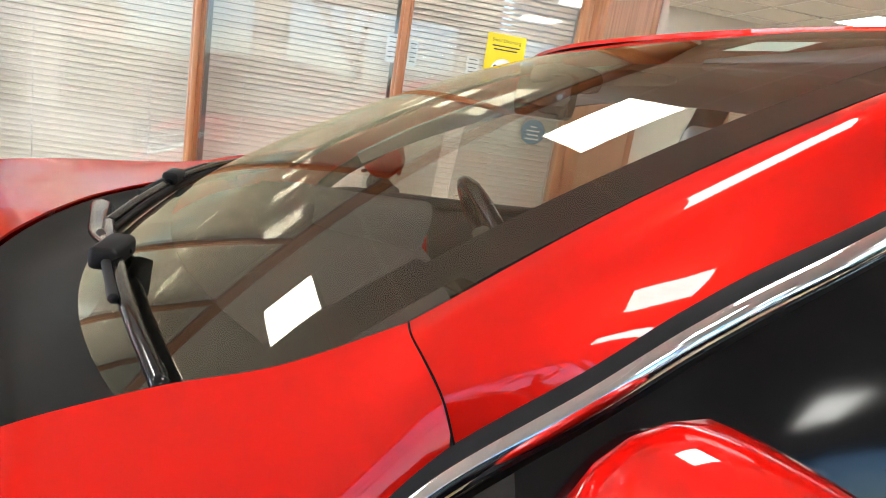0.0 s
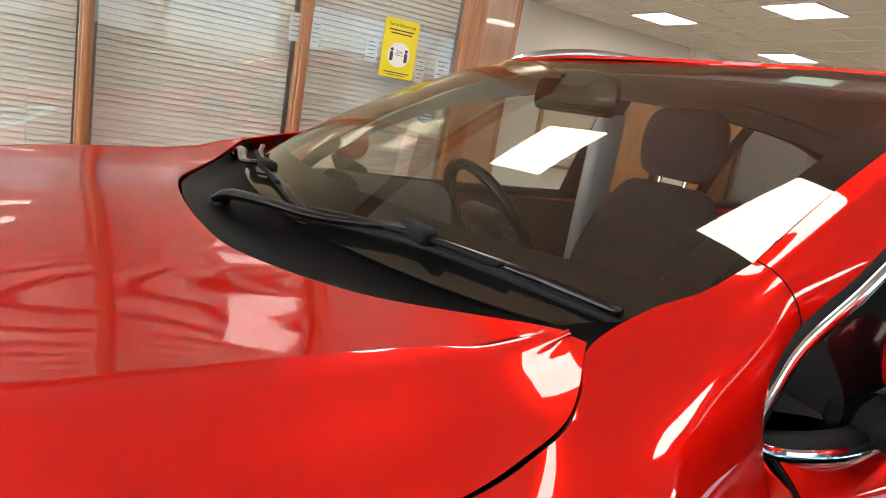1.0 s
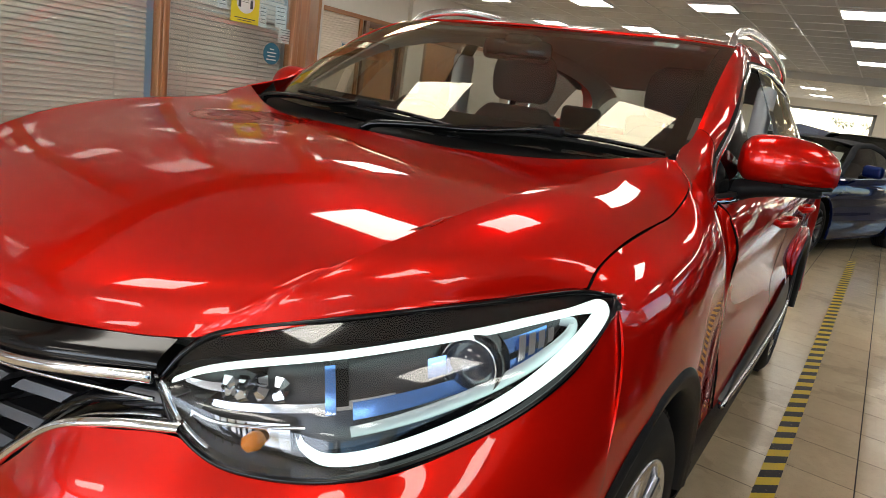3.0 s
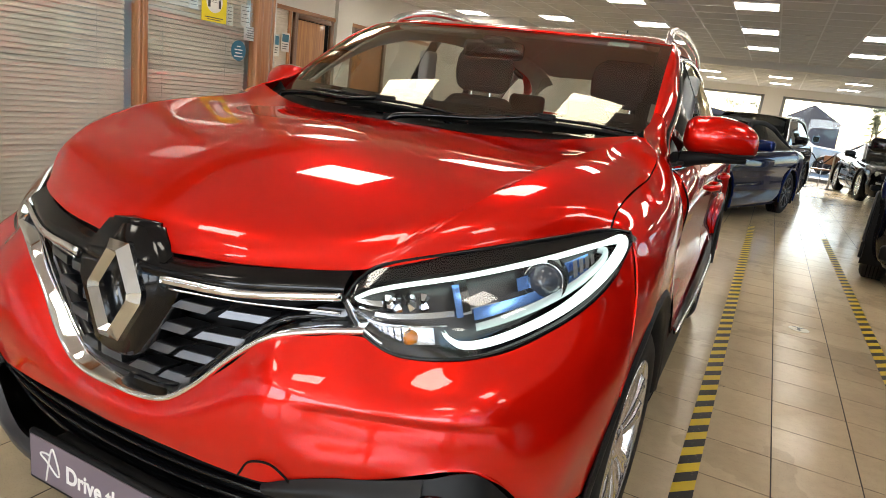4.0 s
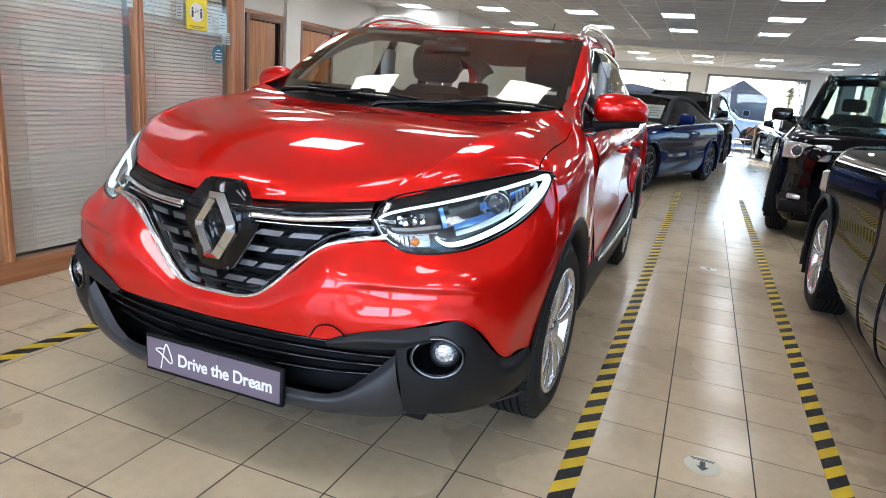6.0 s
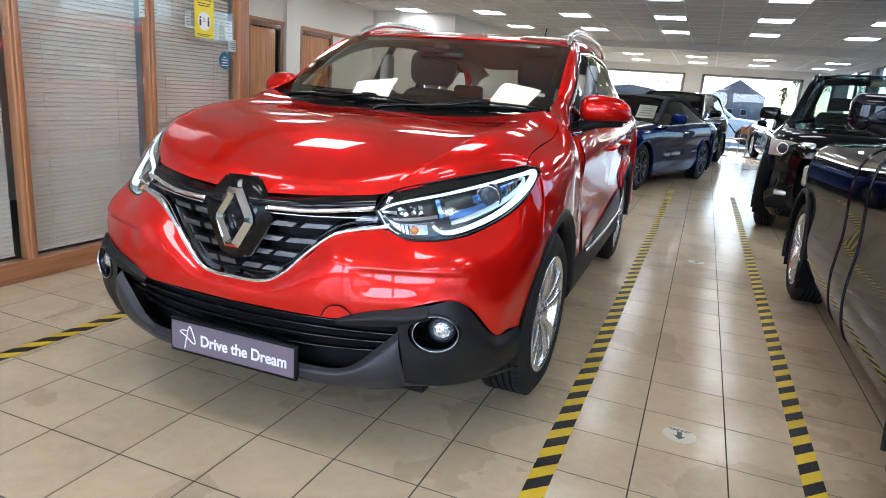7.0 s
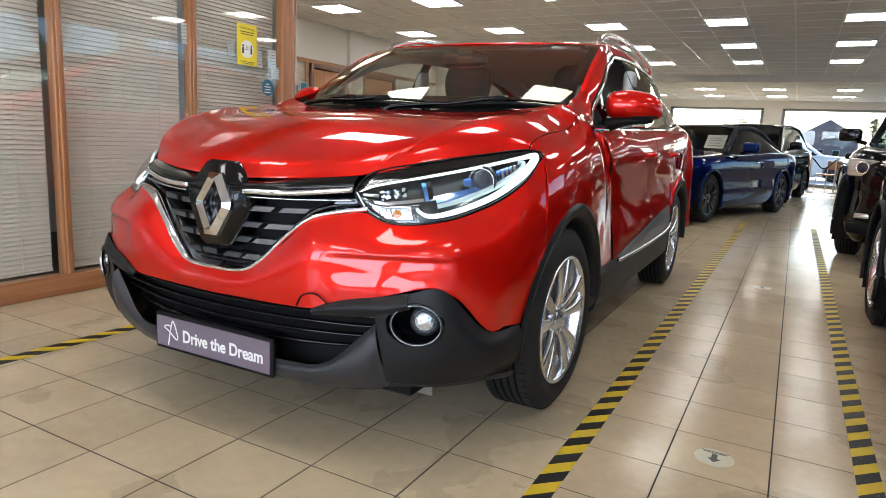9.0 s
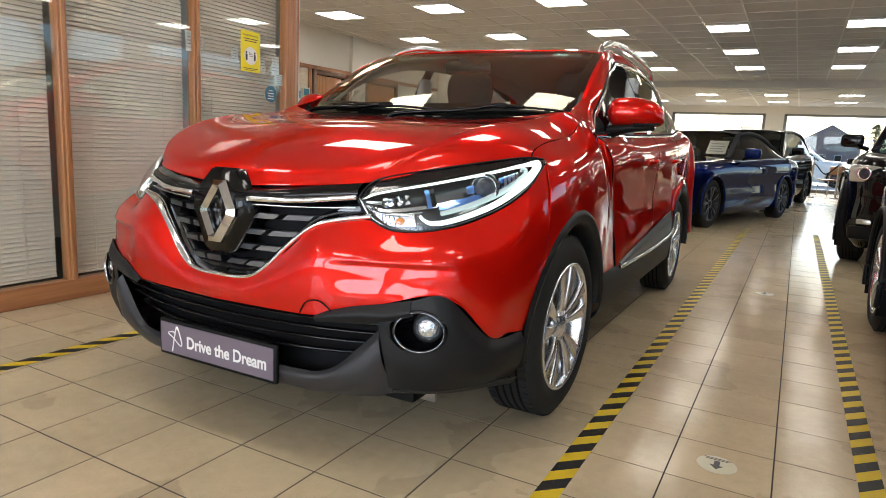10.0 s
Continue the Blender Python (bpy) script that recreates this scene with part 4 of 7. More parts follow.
FULL_RIM = [(-x, y, z) for x, y, z in RIM[:0:-1]] + RIM
part("grille_surround", rim_ribbon(FULL_RIM, [(-0.006, 0.012), (-0.005, -0.002), (-0.001, -0.007), (0.004, -0.006), (0.008, 0.0), (0.020, 0.034)]), CHROME, gr, "bright chrome grille surround")
part("inner_surround", rim_ribbon(FULL_RIM, [(0.020, 0.034), (0.026, 0.032), (0.036, 0.075)]), GLOSS_BLACK, gr, "gloss black inner surround")
for s in (1, -1):
    # gloss black fillet under the bonnet lip, with a chrome strip
    fil = loft([[(0.0, -0.756, 0.838), (0.0, -0.79, 0.826), (0.0, -0.79, 0.80), (0.0, -0.76, 0.785)],
                [(0.07, -0.754, 0.838), (0.07, -0.789, 0.826), (0.07, -0.789, 0.80), (0.07, -0.76, 0.785)],
                [(0.14, -0.749, 0.839), (0.14, -0.783, 0.826), (0.14, -0.781, 0.80), (0.14, -0.752, 0.786)],
                [(0.28, -0.724, 0.853), (0.28, -0.760, 0.835), (0.28, -0.757, 0.812), (0.28, -0.72, 0.79)],
                [(0.445, -0.655, 0.871), (0.45, -0.685, 0.85), (0.45, -0.68, 0.825), (0.44, -0.65, 0.81)]], 14, 50, s, MID)
    part("grille_fillet", fil, GLOSS_BLACK, gr, "gloss black panel under the bonnet")
    part("chrome_strip", tube([(s * 0.12, -0.797, 0.806), (s * 0.28, -0.766, 0.812), (s * 0.452, -0.694, 0.832)], 0.0085, 30, 8, 0.7), CHROME, gr, "polished chrome strip")
    part("slat_frame", tube([(s * 0.135, -0.792, 0.790), (s * 0.28, -0.752, 0.792), (s * 0.45, -0.688, 0.800)], 0.003, 24, 6), SATIN_CHROME, gr, "thin bright line under the strip")
    for z, spans in ((0.787, ((0.395, 0.455),)), (0.754, ((0.125, 0.200), (0.226, 0.312), (0.338, 0.440))), (0.702, ((0.085, 0.155), (0.177, 0.268))),
                     (0.653, ((0.052, 0.120), (0.134, 0.206))), (0.600, ((0.017, 0.084), (0.096, 0.158)))):
        for xa, xb in spans:
            sl = bmesh.new()
            vs = []
            for x in (xa, xb):
                y, zz = -0.772 + 0.082 * (x / 0.4) ** 2, z + 0.035 * max(0.0, x - 0.2)
                vs.append([sl.verts.new((s * (x + dx), y + dy, zz + dz)) for dx, dy, dz in
                           ((-0.008, -0.003, -0.0095), (-0.007, -0.008, -0.008), (0.007, 0.001, 0.0065), (0.009, 0.007, 0.008), (0.009, 0.05, 0.004), (-0.008, 0.05, -0.011))])
            for q in range(6):
                sl.faces.new((vs[0][q], vs[0][(q + 1) % 6], vs[1][(q + 1) % 6], vs[1][q]))
            sl.faces.new(vs[0][::-1])
            sl.faces.new(vs[1])
            bmesh.ops.recalc_face_normals(sl, faces=sl.faces)
            part("grille_slat", sl, GREY_SLAT, gr, smooth=False)

# lozenge emblem on a gloss black shield
shield = sheet([(-0.05, 0.885), (0.05, 0.885), (0.125, 0.80), (0.125, 0.75), (0.06, 0.628), (0.03, 0.615), (-0.03, 0.615), (-0.06, 0.628), (-0.125, 0.75), (-0.125, 0.80)], 0.095, pose(0, -0.70, 0, 90, 0, 0) @ pose(0, 0.75, 0) @ pose(0, 0, 0, -6, 0, 0) @ pose(0, -0.75, 0))
bmesh.ops.bevel(shield, geom=list(shield.edges), offset=0.008, segments=2, affect="EDGES")
part("emblem_shield", shield, GLOSS_BLACK, red, "gloss black shield behind the emblem")


def lozenge(w, h, wi, hi, depth):
    bm = bmesh.new()
    o = [(0.028, h), (w, 0.012), (w, -0.012), (0.028, -h), (-0.028, -h), (-w, -0.012), (-w, 0.012), (-0.028, h)]
    n = [(0.004, hi), (wi, 0.004), (wi, -0.004), (0.004, -hi), (-0.004, -hi), (-wi, -0.004), (-wi, 0.004), (-0.004, hi)]
    rings = [[bm.verts.new((x, 0.016, z)) for x, z in o],
             [bm.verts.new((x * 0.97, 0, z * 0.97)) for x, z in o],
             [bm.verts.new((x * 0.35 + xi * 0.65, -depth, z * 0.35 + zi * 0.65)) for (x, z), (xi, zi) in zip(o, n)],
             [bm.verts.new((x, 0, z)) for x, z in n],
             [bm.verts.new((x, 0.016, z)) for x, z in n]]
    for a, b in zip(rings, rings[1:]):
        for i in range(8):
            bm.faces.new((a[i], a[(i + 1) % 8], b[(i + 1) % 8], b[i]))
    bmesh.ops.recalc_face_normals(bm, faces=bm.faces)
    return bm


em = part("emblem", join(bmesh.new(), lozenge(0.078, 0.100, 0.043, 0.070, 0.016), pose(0, -0.806, 0.758, -7, 0, 0)), EMBLEM, red, "polished chrome hollow lozenge emblem", smooth=False)

# number-plate holder and its dealer plate
plate = part("plate_holder", box(-0.262, 0.262, -0.822, -0.806, 0.246, 0.37, 0.006), MATT_BLACK, red, "black plastic plate holder")
part("plate_bracket", box(-0.2, 0.2, -0.808, -0.74, 0.255, 0.36), MATT_BLACK, plate)
part("plate", box(-0.252, 0.252, -0.8245, -0.8215, 0.258, 0.361, 0.001), PLATE_GREY, plate, "purple-grey dealer plate", smooth=False)
PL = pose(-0.128, -0.825, 0.288, 90, 0, 0)
part("lettering", join(bmesh.new(), lettering("Drive the Dream", 0.0565, 0.0006, bold=0.0013), PL @ Matrix.Diagonal((0.90, 1, 1, 1))), WHITE, plate, "white lettering", smooth=False)
bar("swirl", [(-0.196, -0.8252, 0.265), (-0.185, -0.8252, 0.315), (-0.175, -0.8252, 0.348), (-0.166, -0.8252, 0.343), (-0.15, -0.8252, 0.300), (-0.158, -0.8252, 0.290), (-0.19, -0.8252, 0.312), (-0.214, -0.8252, 0.325), (-0.2, -0.8252, 0.332), (-0.18, -0.8252, 0.332)], 0.0022, WHITE, "thin white swirl mark", n=60, k=6, both=False, parent=plate)

# headlamps
LAMP_TOP = [(0.447, -0.676, 0.828), (0.462, -0.652, 0.862), (0.492, -0.612, 0.888), (0.60, -0.508, 0.918), (0.72, -0.365, 0.948), (0.80, -0.245, 0.966), (0.842, -0.192, 0.962)]
LAMP_LOW = [(0.447, -0.680, 0.822), (0.495, -0.680, 0.770), (0.57, -0.652, 0.740), (0.69, -0.575, 0.753), (0.785, -0.435, 0.802), (0.838, -0.315, 0.868), (0.849, -0.208, 0.943)]


def lamp_grid(s, push, a0=0.0, a1=1.0, b0=0.0, b1=1.0, nu=36, nv=14, bulge=0.02):
    top, low = spline(LAMP_TOP, 60), spline(LAMP_LOW, 60)
    rows = []
    for v in np.linspace(b0, b1, nv):
        row = []
        for u in np.linspace(a0, a1, nu):
            k = u * 59
            i = min(int(k), 58)
            f = k - i
            t, l = top[i] * (1 - f) + top[i + 1] * f, low[i] * (1 - f) + low[i + 1] * f
            p = t * (1 - v) + l * v
            d = np.array((0.55 + 0.3 * u, -0.8 + 0.45 * u, 0.05))
            d /= np.linalg.norm(d)
            row.append(p + d * (bulge * 4 * v * (1 - v) - push))
        rows.append(row)
    return mirrored(rows, s)


for s in (1, -1):
    lamp = part("headlamp", grid_mesh(lamp_grid(s, 0.075, 0.03, 0.97), flip=s < 0), DARK_ALLOY, red, "headlamp with lit daytime running light")
    # side walls of the housing
    g0, g1 = lamp_grid(s, 0.004), lamp_grid(s, 0.08)
    ring0 = list(g0[0]) + [r[-1] for r in g0] + list(g0[-1][::-1]) + [r[0] for r in g0[::-1]]
    ring1 = list(g1[0]) + [r[-1] for r in g1] + list(g1[-1][::-1]) + [r[0] for r in g1[::-1]]
    part("housing", grid_mesh([ring0, ring1], closed=True), GLOSS_BLACK, lamp)
    # light guide: a broad hook along the upper edge, round the outer end and back below
    def lamp_pt(u, v, push=0.018):
        return Vector(lamp_grid(s, push, u, u, v, v, 1, 1)[0][0])

    def ribbon(stations, n, push, bulge):
        st = spline(stations, n)
        rows = []
        for i, (u, v, w) in enumerate(st):
            p = lamp_pt(u, v, push)
            d = lamp_pt(*st[min(i + 1, n - 1)][:2], push) - lamp_pt(*st[max(i - 1, 0)][:2], push)
            out = (lamp_pt(u, v, 0.0) - lamp_pt(u, v, 0.03)).normalized()
            side = d.normalized().cross(out)
            rows.append([p + side * w * c + out * bulge * h for c, h in ((-1, -1.5), (-1, 0), (-0.6, 0.8), (0, 1), (0.6, 0.8), (1, 0), (1, -1.5))])
        return grid_mesh(rows)

    GUIDE = [(0.11, 0.36, 0.0018), (0.22, 0.285, 0.0028), (0.40, 0.25, 0.0034), (0.60, 0.235, 0.004), (0.78, 0.23, 0.0052), (0.89, 0.245, 0.0085), (0.942, 0.32, 0.012), (0.93, 0.47, 0.013), (0.885, 0.65, 0.0135), (0.81, 0.79, 0.0115), (0.71, 0.875, 0.009), (0.58, 0.91, 0.0075), (0.475, 0.905, 0.0065), (0.44, 0.82, 0.0045), (0.43, 0.735, 0.003)]
    part("light_guide", ribbon(GUIDE, 90, 0.013, 0.006), DRL, lamp, "glowing white light guide")
    part("light_blade", ribbon([(0.50, 0.765, 0.007), (0.62, 0.745, 0.009), (0.75, 0.69, 0.010), (0.83, 0.60, 0.010), (0.85, 0.45, 0.009), (0.81, 0.35, 0.006)], 50, 0.030, 0.002), GUIDE_CLEAR, lamp, "frosted inner edge of the light guide")
    part("bezel", ribbon([(0.02, 0.40, 0.002), (0.07, 0.66, 0.003), (0.15, 0.90, 0.0035), (0.26, 0.955, 0.003)], 30, 0.012, 0.002), CHROME, lamp, "thin chrome bezel")
    part("bezel", ribbon([(0.20, 0.70, 0.0018), (0.32, 0.70, 0.002), (0.44, 0.69, 0.0018)], 20, 0.022, 0.002), CHROME, lamp, "thin chrome bezel")
    # the blue on these shelves and the fin stands for reflected sky
    part("tinted_shelf", grid_mesh(lamp_grid(s, 0.044, 0.505, 0.79, 0.60, 0.72, 14, 4), flip=s < 0), SKY_BLUE, lamp, "reflector shelf coloured blue for mirrored sky")
    part("tinted_shelf", grid_mesh(lamp_grid(s, 0.050, 0.60, 0.80, 0.42, 0.56, 10, 4), flip=s < 0), SKY_BLUE, lamp, "reflector shelf coloured blue for mirrored sky")
    part("tinted_fin", grid_mesh(lamp_grid(s, 0.040, 0.468, 0.482, 0.34, 0.66, 3, 6), flip=s < 0), SKY_BLUE, lamp, "upright fin coloured blue for mirrored sky")
    # projector in a black collar, crystal cluster, indicator chamber
    c = Vector(lamp_grid(s, 0.046, 0.655, 0.655, 0.53, 0.53, 1, 1)[0][0])
    m = look(c, c + Vector((s * 0.25, -1, 0.0)))
    prj = part("projector", join(bmesh.new(), turned([(0.03, 0.05), (0.0, 0.0475), (-0.006, 0.046), (-0.004, 0.042), (0.004, 0.0385)], 40, "Z"), m), GLOSS_BLACK, lamp, "gloss black projector collar")
    part("ring", join(bmesh.new(), turned([(-0.004, 0.041), (-0.0075, 0.040), (-0.0065, 0.0375), (0.0, 0.037)], 40, "Z"), m), CHROME, prj, "thin chrome ring")
    part("lens", join(bmesh.new(), turned([(0.0, 0.037), (-0.012, 0.032), (-0.022, 0.021), (-0.027, 0.001)], 40, "Z"), m), PROJECTOR, prj, "bluish projector lens")
    for k in range(4):
        a = lamp_grid(s, 0.040 - 0.002 * k, 0.735 + 0.018 * k, 0.748 + 0.018 * k, 0.40, 0.64 - 0.03 * k, 2, 4)
        part("fin", grid_mesh(a, flip=s < 0), LAMP_SILVER, lamp, "bright reflector fin", smooth=False)
    rn = random.Random(5)
    for k in range(4):
        for h in range(2):
            u, v = 0.32 + 0.030 * k, 0.43 + 0.085 * h
            q = Vector(lamp_grid(s, 0.045 + rn.uniform(-0.004, 0.004), u, u, v, v, 1, 1)[0][0])
            part("crystal", join(bmesh.new(), turned([(-0.010, 0.001), (0.0, 0.012), (0.012, 0.006)], 6, "Z"), Matrix.Translation(q) @ pose(0, 0, 0, 90 + rn.uniform(-40, 40), 0, rn.uniform(-40, 40))), LAMP_SILVER, lamp, "faceted crystal reflector", smooth=False)
    part("shelf", grid_mesh(lamp_grid(s, 0.05, 0.16, 0.56, 0.60, 0.66, 14, 3), flip=s < 0), LAMP_SILVER, lamp, "slim bright shelf")
    part("shelf", grid_mesh(lamp_grid(s, 0.048, 0.14, 0.30, 0.45, 0.52, 8, 3), flip=s < 0), LAMP_SILVER, lamp, "slim bright shelf")
    part("divider", grid_mesh(lamp_grid(s, 0.044, 0.475, 0.50, 0.30, 0.62, 3, 6), flip=s < 0), GLOSS_BLACK, lamp, "upright black divider")
    part("indicator_reflector", grid_mesh(lamp_grid(s, 0.044, 0.17, 0.42, 0.72, 0.93, 9, 4), flip=s < 0), LAMP_SILVER, lamp)
    for k in range(9):
        a = lamp_grid(s, 0.034, 0.185 + 0.022 * k, 0.190 + 0.022 * k, 0.73, 0.92, 2, 4)
        part("indicator_rib", grid_mesh(a, flip=s < 0), GLOSS_BLACK, lamp, smooth=False)
    q = Vector(lamp_grid(s, 0.032, 0.365, 0.365, 0.83, 0.83, 1, 1)[0][0])
    part("indicator_bulb", join(bmesh.new(), turned([(-0.02, 0.001), (-0.014, 0.010), (0.0, 0.013), (0.01, 0.009)], 20, "Y"), Matrix.Translation(q)), AMBER, lamp, "amber bulb")
    # smoked upper band and clear cover
    part("upper_band", grid_mesh(lamp_grid(s, 0.008, 0.05, 0.97, 0.0, 0.17, 36, 4), flip=s < 0), GLOSS_BLACK, lamp, "gloss black band")
    cover = part("cover", grid_mesh(lamp_grid(s, 0.0), flip=s < 0), LENS_GLASS, lamp, "clear lamp cover")
    cover.visible_shadow = False
    edge = list(lamp_grid(s, 0.0)[0]) + list(lamp_grid(s, 0.0)[-1][::-1])
    part("rim", tube(edge + [edge[0]], 0.0045, 160, 6), GLOSS_BLACK, lamp)

# fog lamps
for s in (1, -1):
    c = Vector((s * 0.684, -0.690, 0.466))
    m = look(c, c + Vector((s * 0.42, -1, 0.05)))
    pod = part("fog_lamp", join(bmesh.new(), turned([(0.006, 0.092), (-0.016, 0.083), (-0.022, 0.078), (0.005, 0.074), (0.05, 0.062), (0.055, 0.001)], 40, "Z"), m @ Matrix.Diagonal((0.95, 0.76, 1, 1))), GLOSS_BLACK, red, "round fog lamp in a black recess")
    part("ring", join(bmesh.new(), turned([(-0.016, 0.0735), (-0.0215, 0.0745), (-0.0225, 0.0760), (-0.014, 0.0770)], 48, "Z"), m @ Matrix.Diagonal((0.95, 0.76, 1, 1))), RING_CHROME, pod, "dull chrome ring")
    lens = m @ Matrix.Translation((-0.022 * s, 0.008, 0.012))
    part("lens", join(bmesh.new(), turned([(0.0, 0.038), (-0.012, 0.033), (-0.02, 0.018), (-0.022, 0.001)], 32, "Z"), lens), mat("fog_lens", (0.62, 0.66, 0.72), 0.04, metal=0.85, coat=1.0) if s > 0 else bpy.data.materials["fog_lens"], pod, "clear fog lens")
    for k in range(10):
        part("facet", join(bmesh.new(), turned([(-0.004, 0.001), (0.0, 0.006), (0.004, 0.003)], 4, "Z"), lens @ pose(0, 0, 0, 0, 0, 36 * k) @ pose(0.020 - 0.008 * (k % 2), 0, -0.016 - 0.003 * (k % 2), 0, 30, 20)), CHROME, pod, smooth=False)
    part("bezel", join(bmesh.new(), turned([(0.012, 0.044), (-0.004, 0.043), (-0.002, 0.038), (0.006, 0.037)], 32, "Z"), lens), MATT_BLACK, pod)

# wheel-arch cladding
for cy, nm in ((ARCH_C[0], "front_arch_cladding"), (2.70, "rear_arch_cladding")):
    secs = []
    for a in np.linspace(-8, 188 if cy > 1 else 180, 40):
        r0, r1, r2 = 0.428, 0.400, 0.372
        tuck = 0.040 * max(0.0, (64 - a) / 72) ** 1.3 if cy < 1 else 0.0
        secs.append([arch(a, r, x - tuck, cy) for r, x in ((r0, 0.911), ((r0 + r1) / 2, 0.919), (r1, 0.916), (r2, 0.899), (r2, 0.80))])
    panel(nm, secs, 12, 60, CLADDING)
    panel("wheel_housing", [[arch(a, 0.385, 0.86, cy), arch(a, 0.40, 0.72, cy), arch(a, 0.39, 0.55, cy), arch(a, 0.1, 0.55, cy)] for a in np.linspace(-6, 186, 24)], 8, 30, MATT_BLACK, out=(0, cy, 3))

# doors and flanks
def flank(y, k=1.0):
    """The side's section at y, from the belt down to the sill."""
    f = np.interp(y, [0.7, 1.6, 2.3, 3.0, 3.4], [0, 0.01, 0.012, 0.0, -0.05])
    belt = np.interp(y, [0.7, 1.6, 2.4, 3.1], [1.068, 1.085, 1.115, 1.17])
    bx = np.interp(y, [0.7, 0.82, 1.0, 1.6, 2.4, 3.1], [0.772, 0.798, 0.820, 0.835, 0.828, 0.79])
    sx = np.interp(y, [0.7, 1.0], [0.848, 0.868])
    return [(bx + f, y, belt), (sx + f, y, belt - 0.045), (0.886 + f, y, belt - 0.12), (0.876 + f, y, 0.84), (0.872 + f, y, 0.70), (0.893 + f, y, 0.58), (0.905 + f, y, 0.47)]


panel("front_door", [flank(y) for y in np.linspace(0.742, 1.655, 9)], 40, 40, RED)
panel("rear_door", [flank(y) for y in np.linspace(1.667, 2.36, 8)], 40, 30, RED)
for y in (0.736, 1.661, 2.366):
    bar("door_gap", [(x - 0.002, yy, z) for x, yy, z in flank(y)], 0.003, SEAM, n=30, k=6)
panel("sill_cladding", [[(0.905, y, 0.472), (0.918, y, 0.43), (0.914, y, 0.36), (0.895, y, 0.29), (0.83, y, 0.24)] for y in (0.48, 0.8, 1.5, 2.2, 2.30)], 16, 30, CLADDING)
panel("door_cladding", [[(0.905 + 0.012 * k, y, 0.468 + h), (0.918 + 0.010 * k, y, 0.468 + 0.55 * h), (0.920, y, 0.462)] for y, h, k in ((0.80, 0.012, 0), (1.1, 0.05, 0.5), (1.5, 0.095, 0.8), (1.9, 0.135, 0.6), (2.22, 0.155, 0.2))], 12, 40, SKID, "dark grey wedge of cladding at the door's foot")
bar("sill_trim", [(0.918, 0.80, 0.462), (0.926, 1.4, 0.458), (0.926, 2.05, 0.468), (0.920, 2.28, 0.495)], 0.011, SATIN_CHROME, "bright sill trim", n=30)
QUARTER = [flank(2.372)[:4] + [(0.885, 2.372, 0.70), (0.90, 2.36, 0.62), arch(38, 0.428, 0.912, 2.70)],
           flank(2.55)[:4] + [(0.89, 2.52, 0.77), (0.90, 2.50, 0.755), arch(66, 0.428, 0.912, 2.70)],
           flank(2.75)[:4] + [(0.90, 2.75, 0.81), (0.905, 2.75, 0.80), arch(92, 0.428, 0.912, 2.70)],
           flank(2.98)[:4] + [(0.89, 3.0, 0.77), (0.90, 3.0, 0.73), arch(130, 0.428, 0.912, 2.70)],
           [(0.77, 3.2, 1.17), (0.835, 3.2, 1.10), (0.855, 3.2, 1.0), (0.865, 3.2, 0.84), (0.87, 3.18, 0.70), (0.88, 3.15, 0.58), (0.895, 3.12, 0.40)],
           [(0.70, 3.38, 1.16), (0.76, 3.40, 1.10), (0.80, 3.42, 1.0), (0.82, 3.45, 0.84), (0.82, 3.46, 0.70), (0.83, 3.47, 0.55), (0.84, 3.44, 0.38)],
           [(0.0, 3.50, 1.16), (0.0, 3.53, 1.10), (0.0, 3.55, 1.0), (0.0, 3.57, 0.84), (0.0, 3.58, 0.70), (0.0, 3.59, 0.55), (0.0, 3.56, 0.38)]]
panel("rear_quarter", QUARTER, 30, 70, RED)
for s in (1, -1):
    for y in (1.50, 2.24):
        h = part("door_handle", tube([(s * 0.885, y - 0.10, 0.945), (s * 0.918, y - 0.07, 0.952), (s * 0.922, y, 0.955), (s * 0.916, y + 0.07, 0.955), (s * 0.885, y + 0.09, 0.95)], 0.013, 30, 10), RED, red)
        part("handle_recess", join(bmesh.new(), turned([(0.0, 0.05), (-0.004, 0.04), (-0.008, 0.001)], 24, "X"), pose(s * 0.887, y, 0.952)), SEAM, red)

# screen, pillars, roof
def screen(s, t, lift=0.0):
    """A point of the windscreen: s across from the middle (1: the edge), t up it."""
    g = 0.71 * s * s + 0.29 * s ** 4
    a = Vector((0.712 * s, 0.27 + 0.20 * g, 1.118 + 0.012 * s * s))
    b = Vector((0.645 * s, 0.98 + 0.105 * g, 1.497 - 0.010 * g))
    return tuple(a.lerp(b, t) + Vector((0, -0.42, 0.9)) * (0.029 * 4 * t * (1 - t) + lift))


WS_LOW = [screen(s, 0) for s in (0, 0.35, 0.64, 0.86, 1)]
glass = part("windscreen", grid_mesh([[screen(s, t) for s in np.linspace(-1.03, 1.03, 61)] for t in np.linspace(0, 1, 41)]), CAR_GLASS, red, "clear raked windscreen")
glass.visible_shadow = False
# dark band round the glass
for t0, t1, s0, s1 in ((0.955, 1.0, -1.03, 1.03), (0.0, 0.13, -1.008, 1.008), (0.13, 0.29, 0.955, 1.010), (0.29, 0.955, 0.968, 1.03), (0.13, 0.29, -1.010, -0.955), (0.29, 0.955, -1.03, -0.968)):
    part("screen_band", grid_mesh([[screen(s, t, -0.0025) for s in np.linspace(s0, s1, 41 if s1 - s0 > 1 else 3)] for t in np.linspace(t0, t1, 20)]), SEAM, glass, "black edge of the glass")

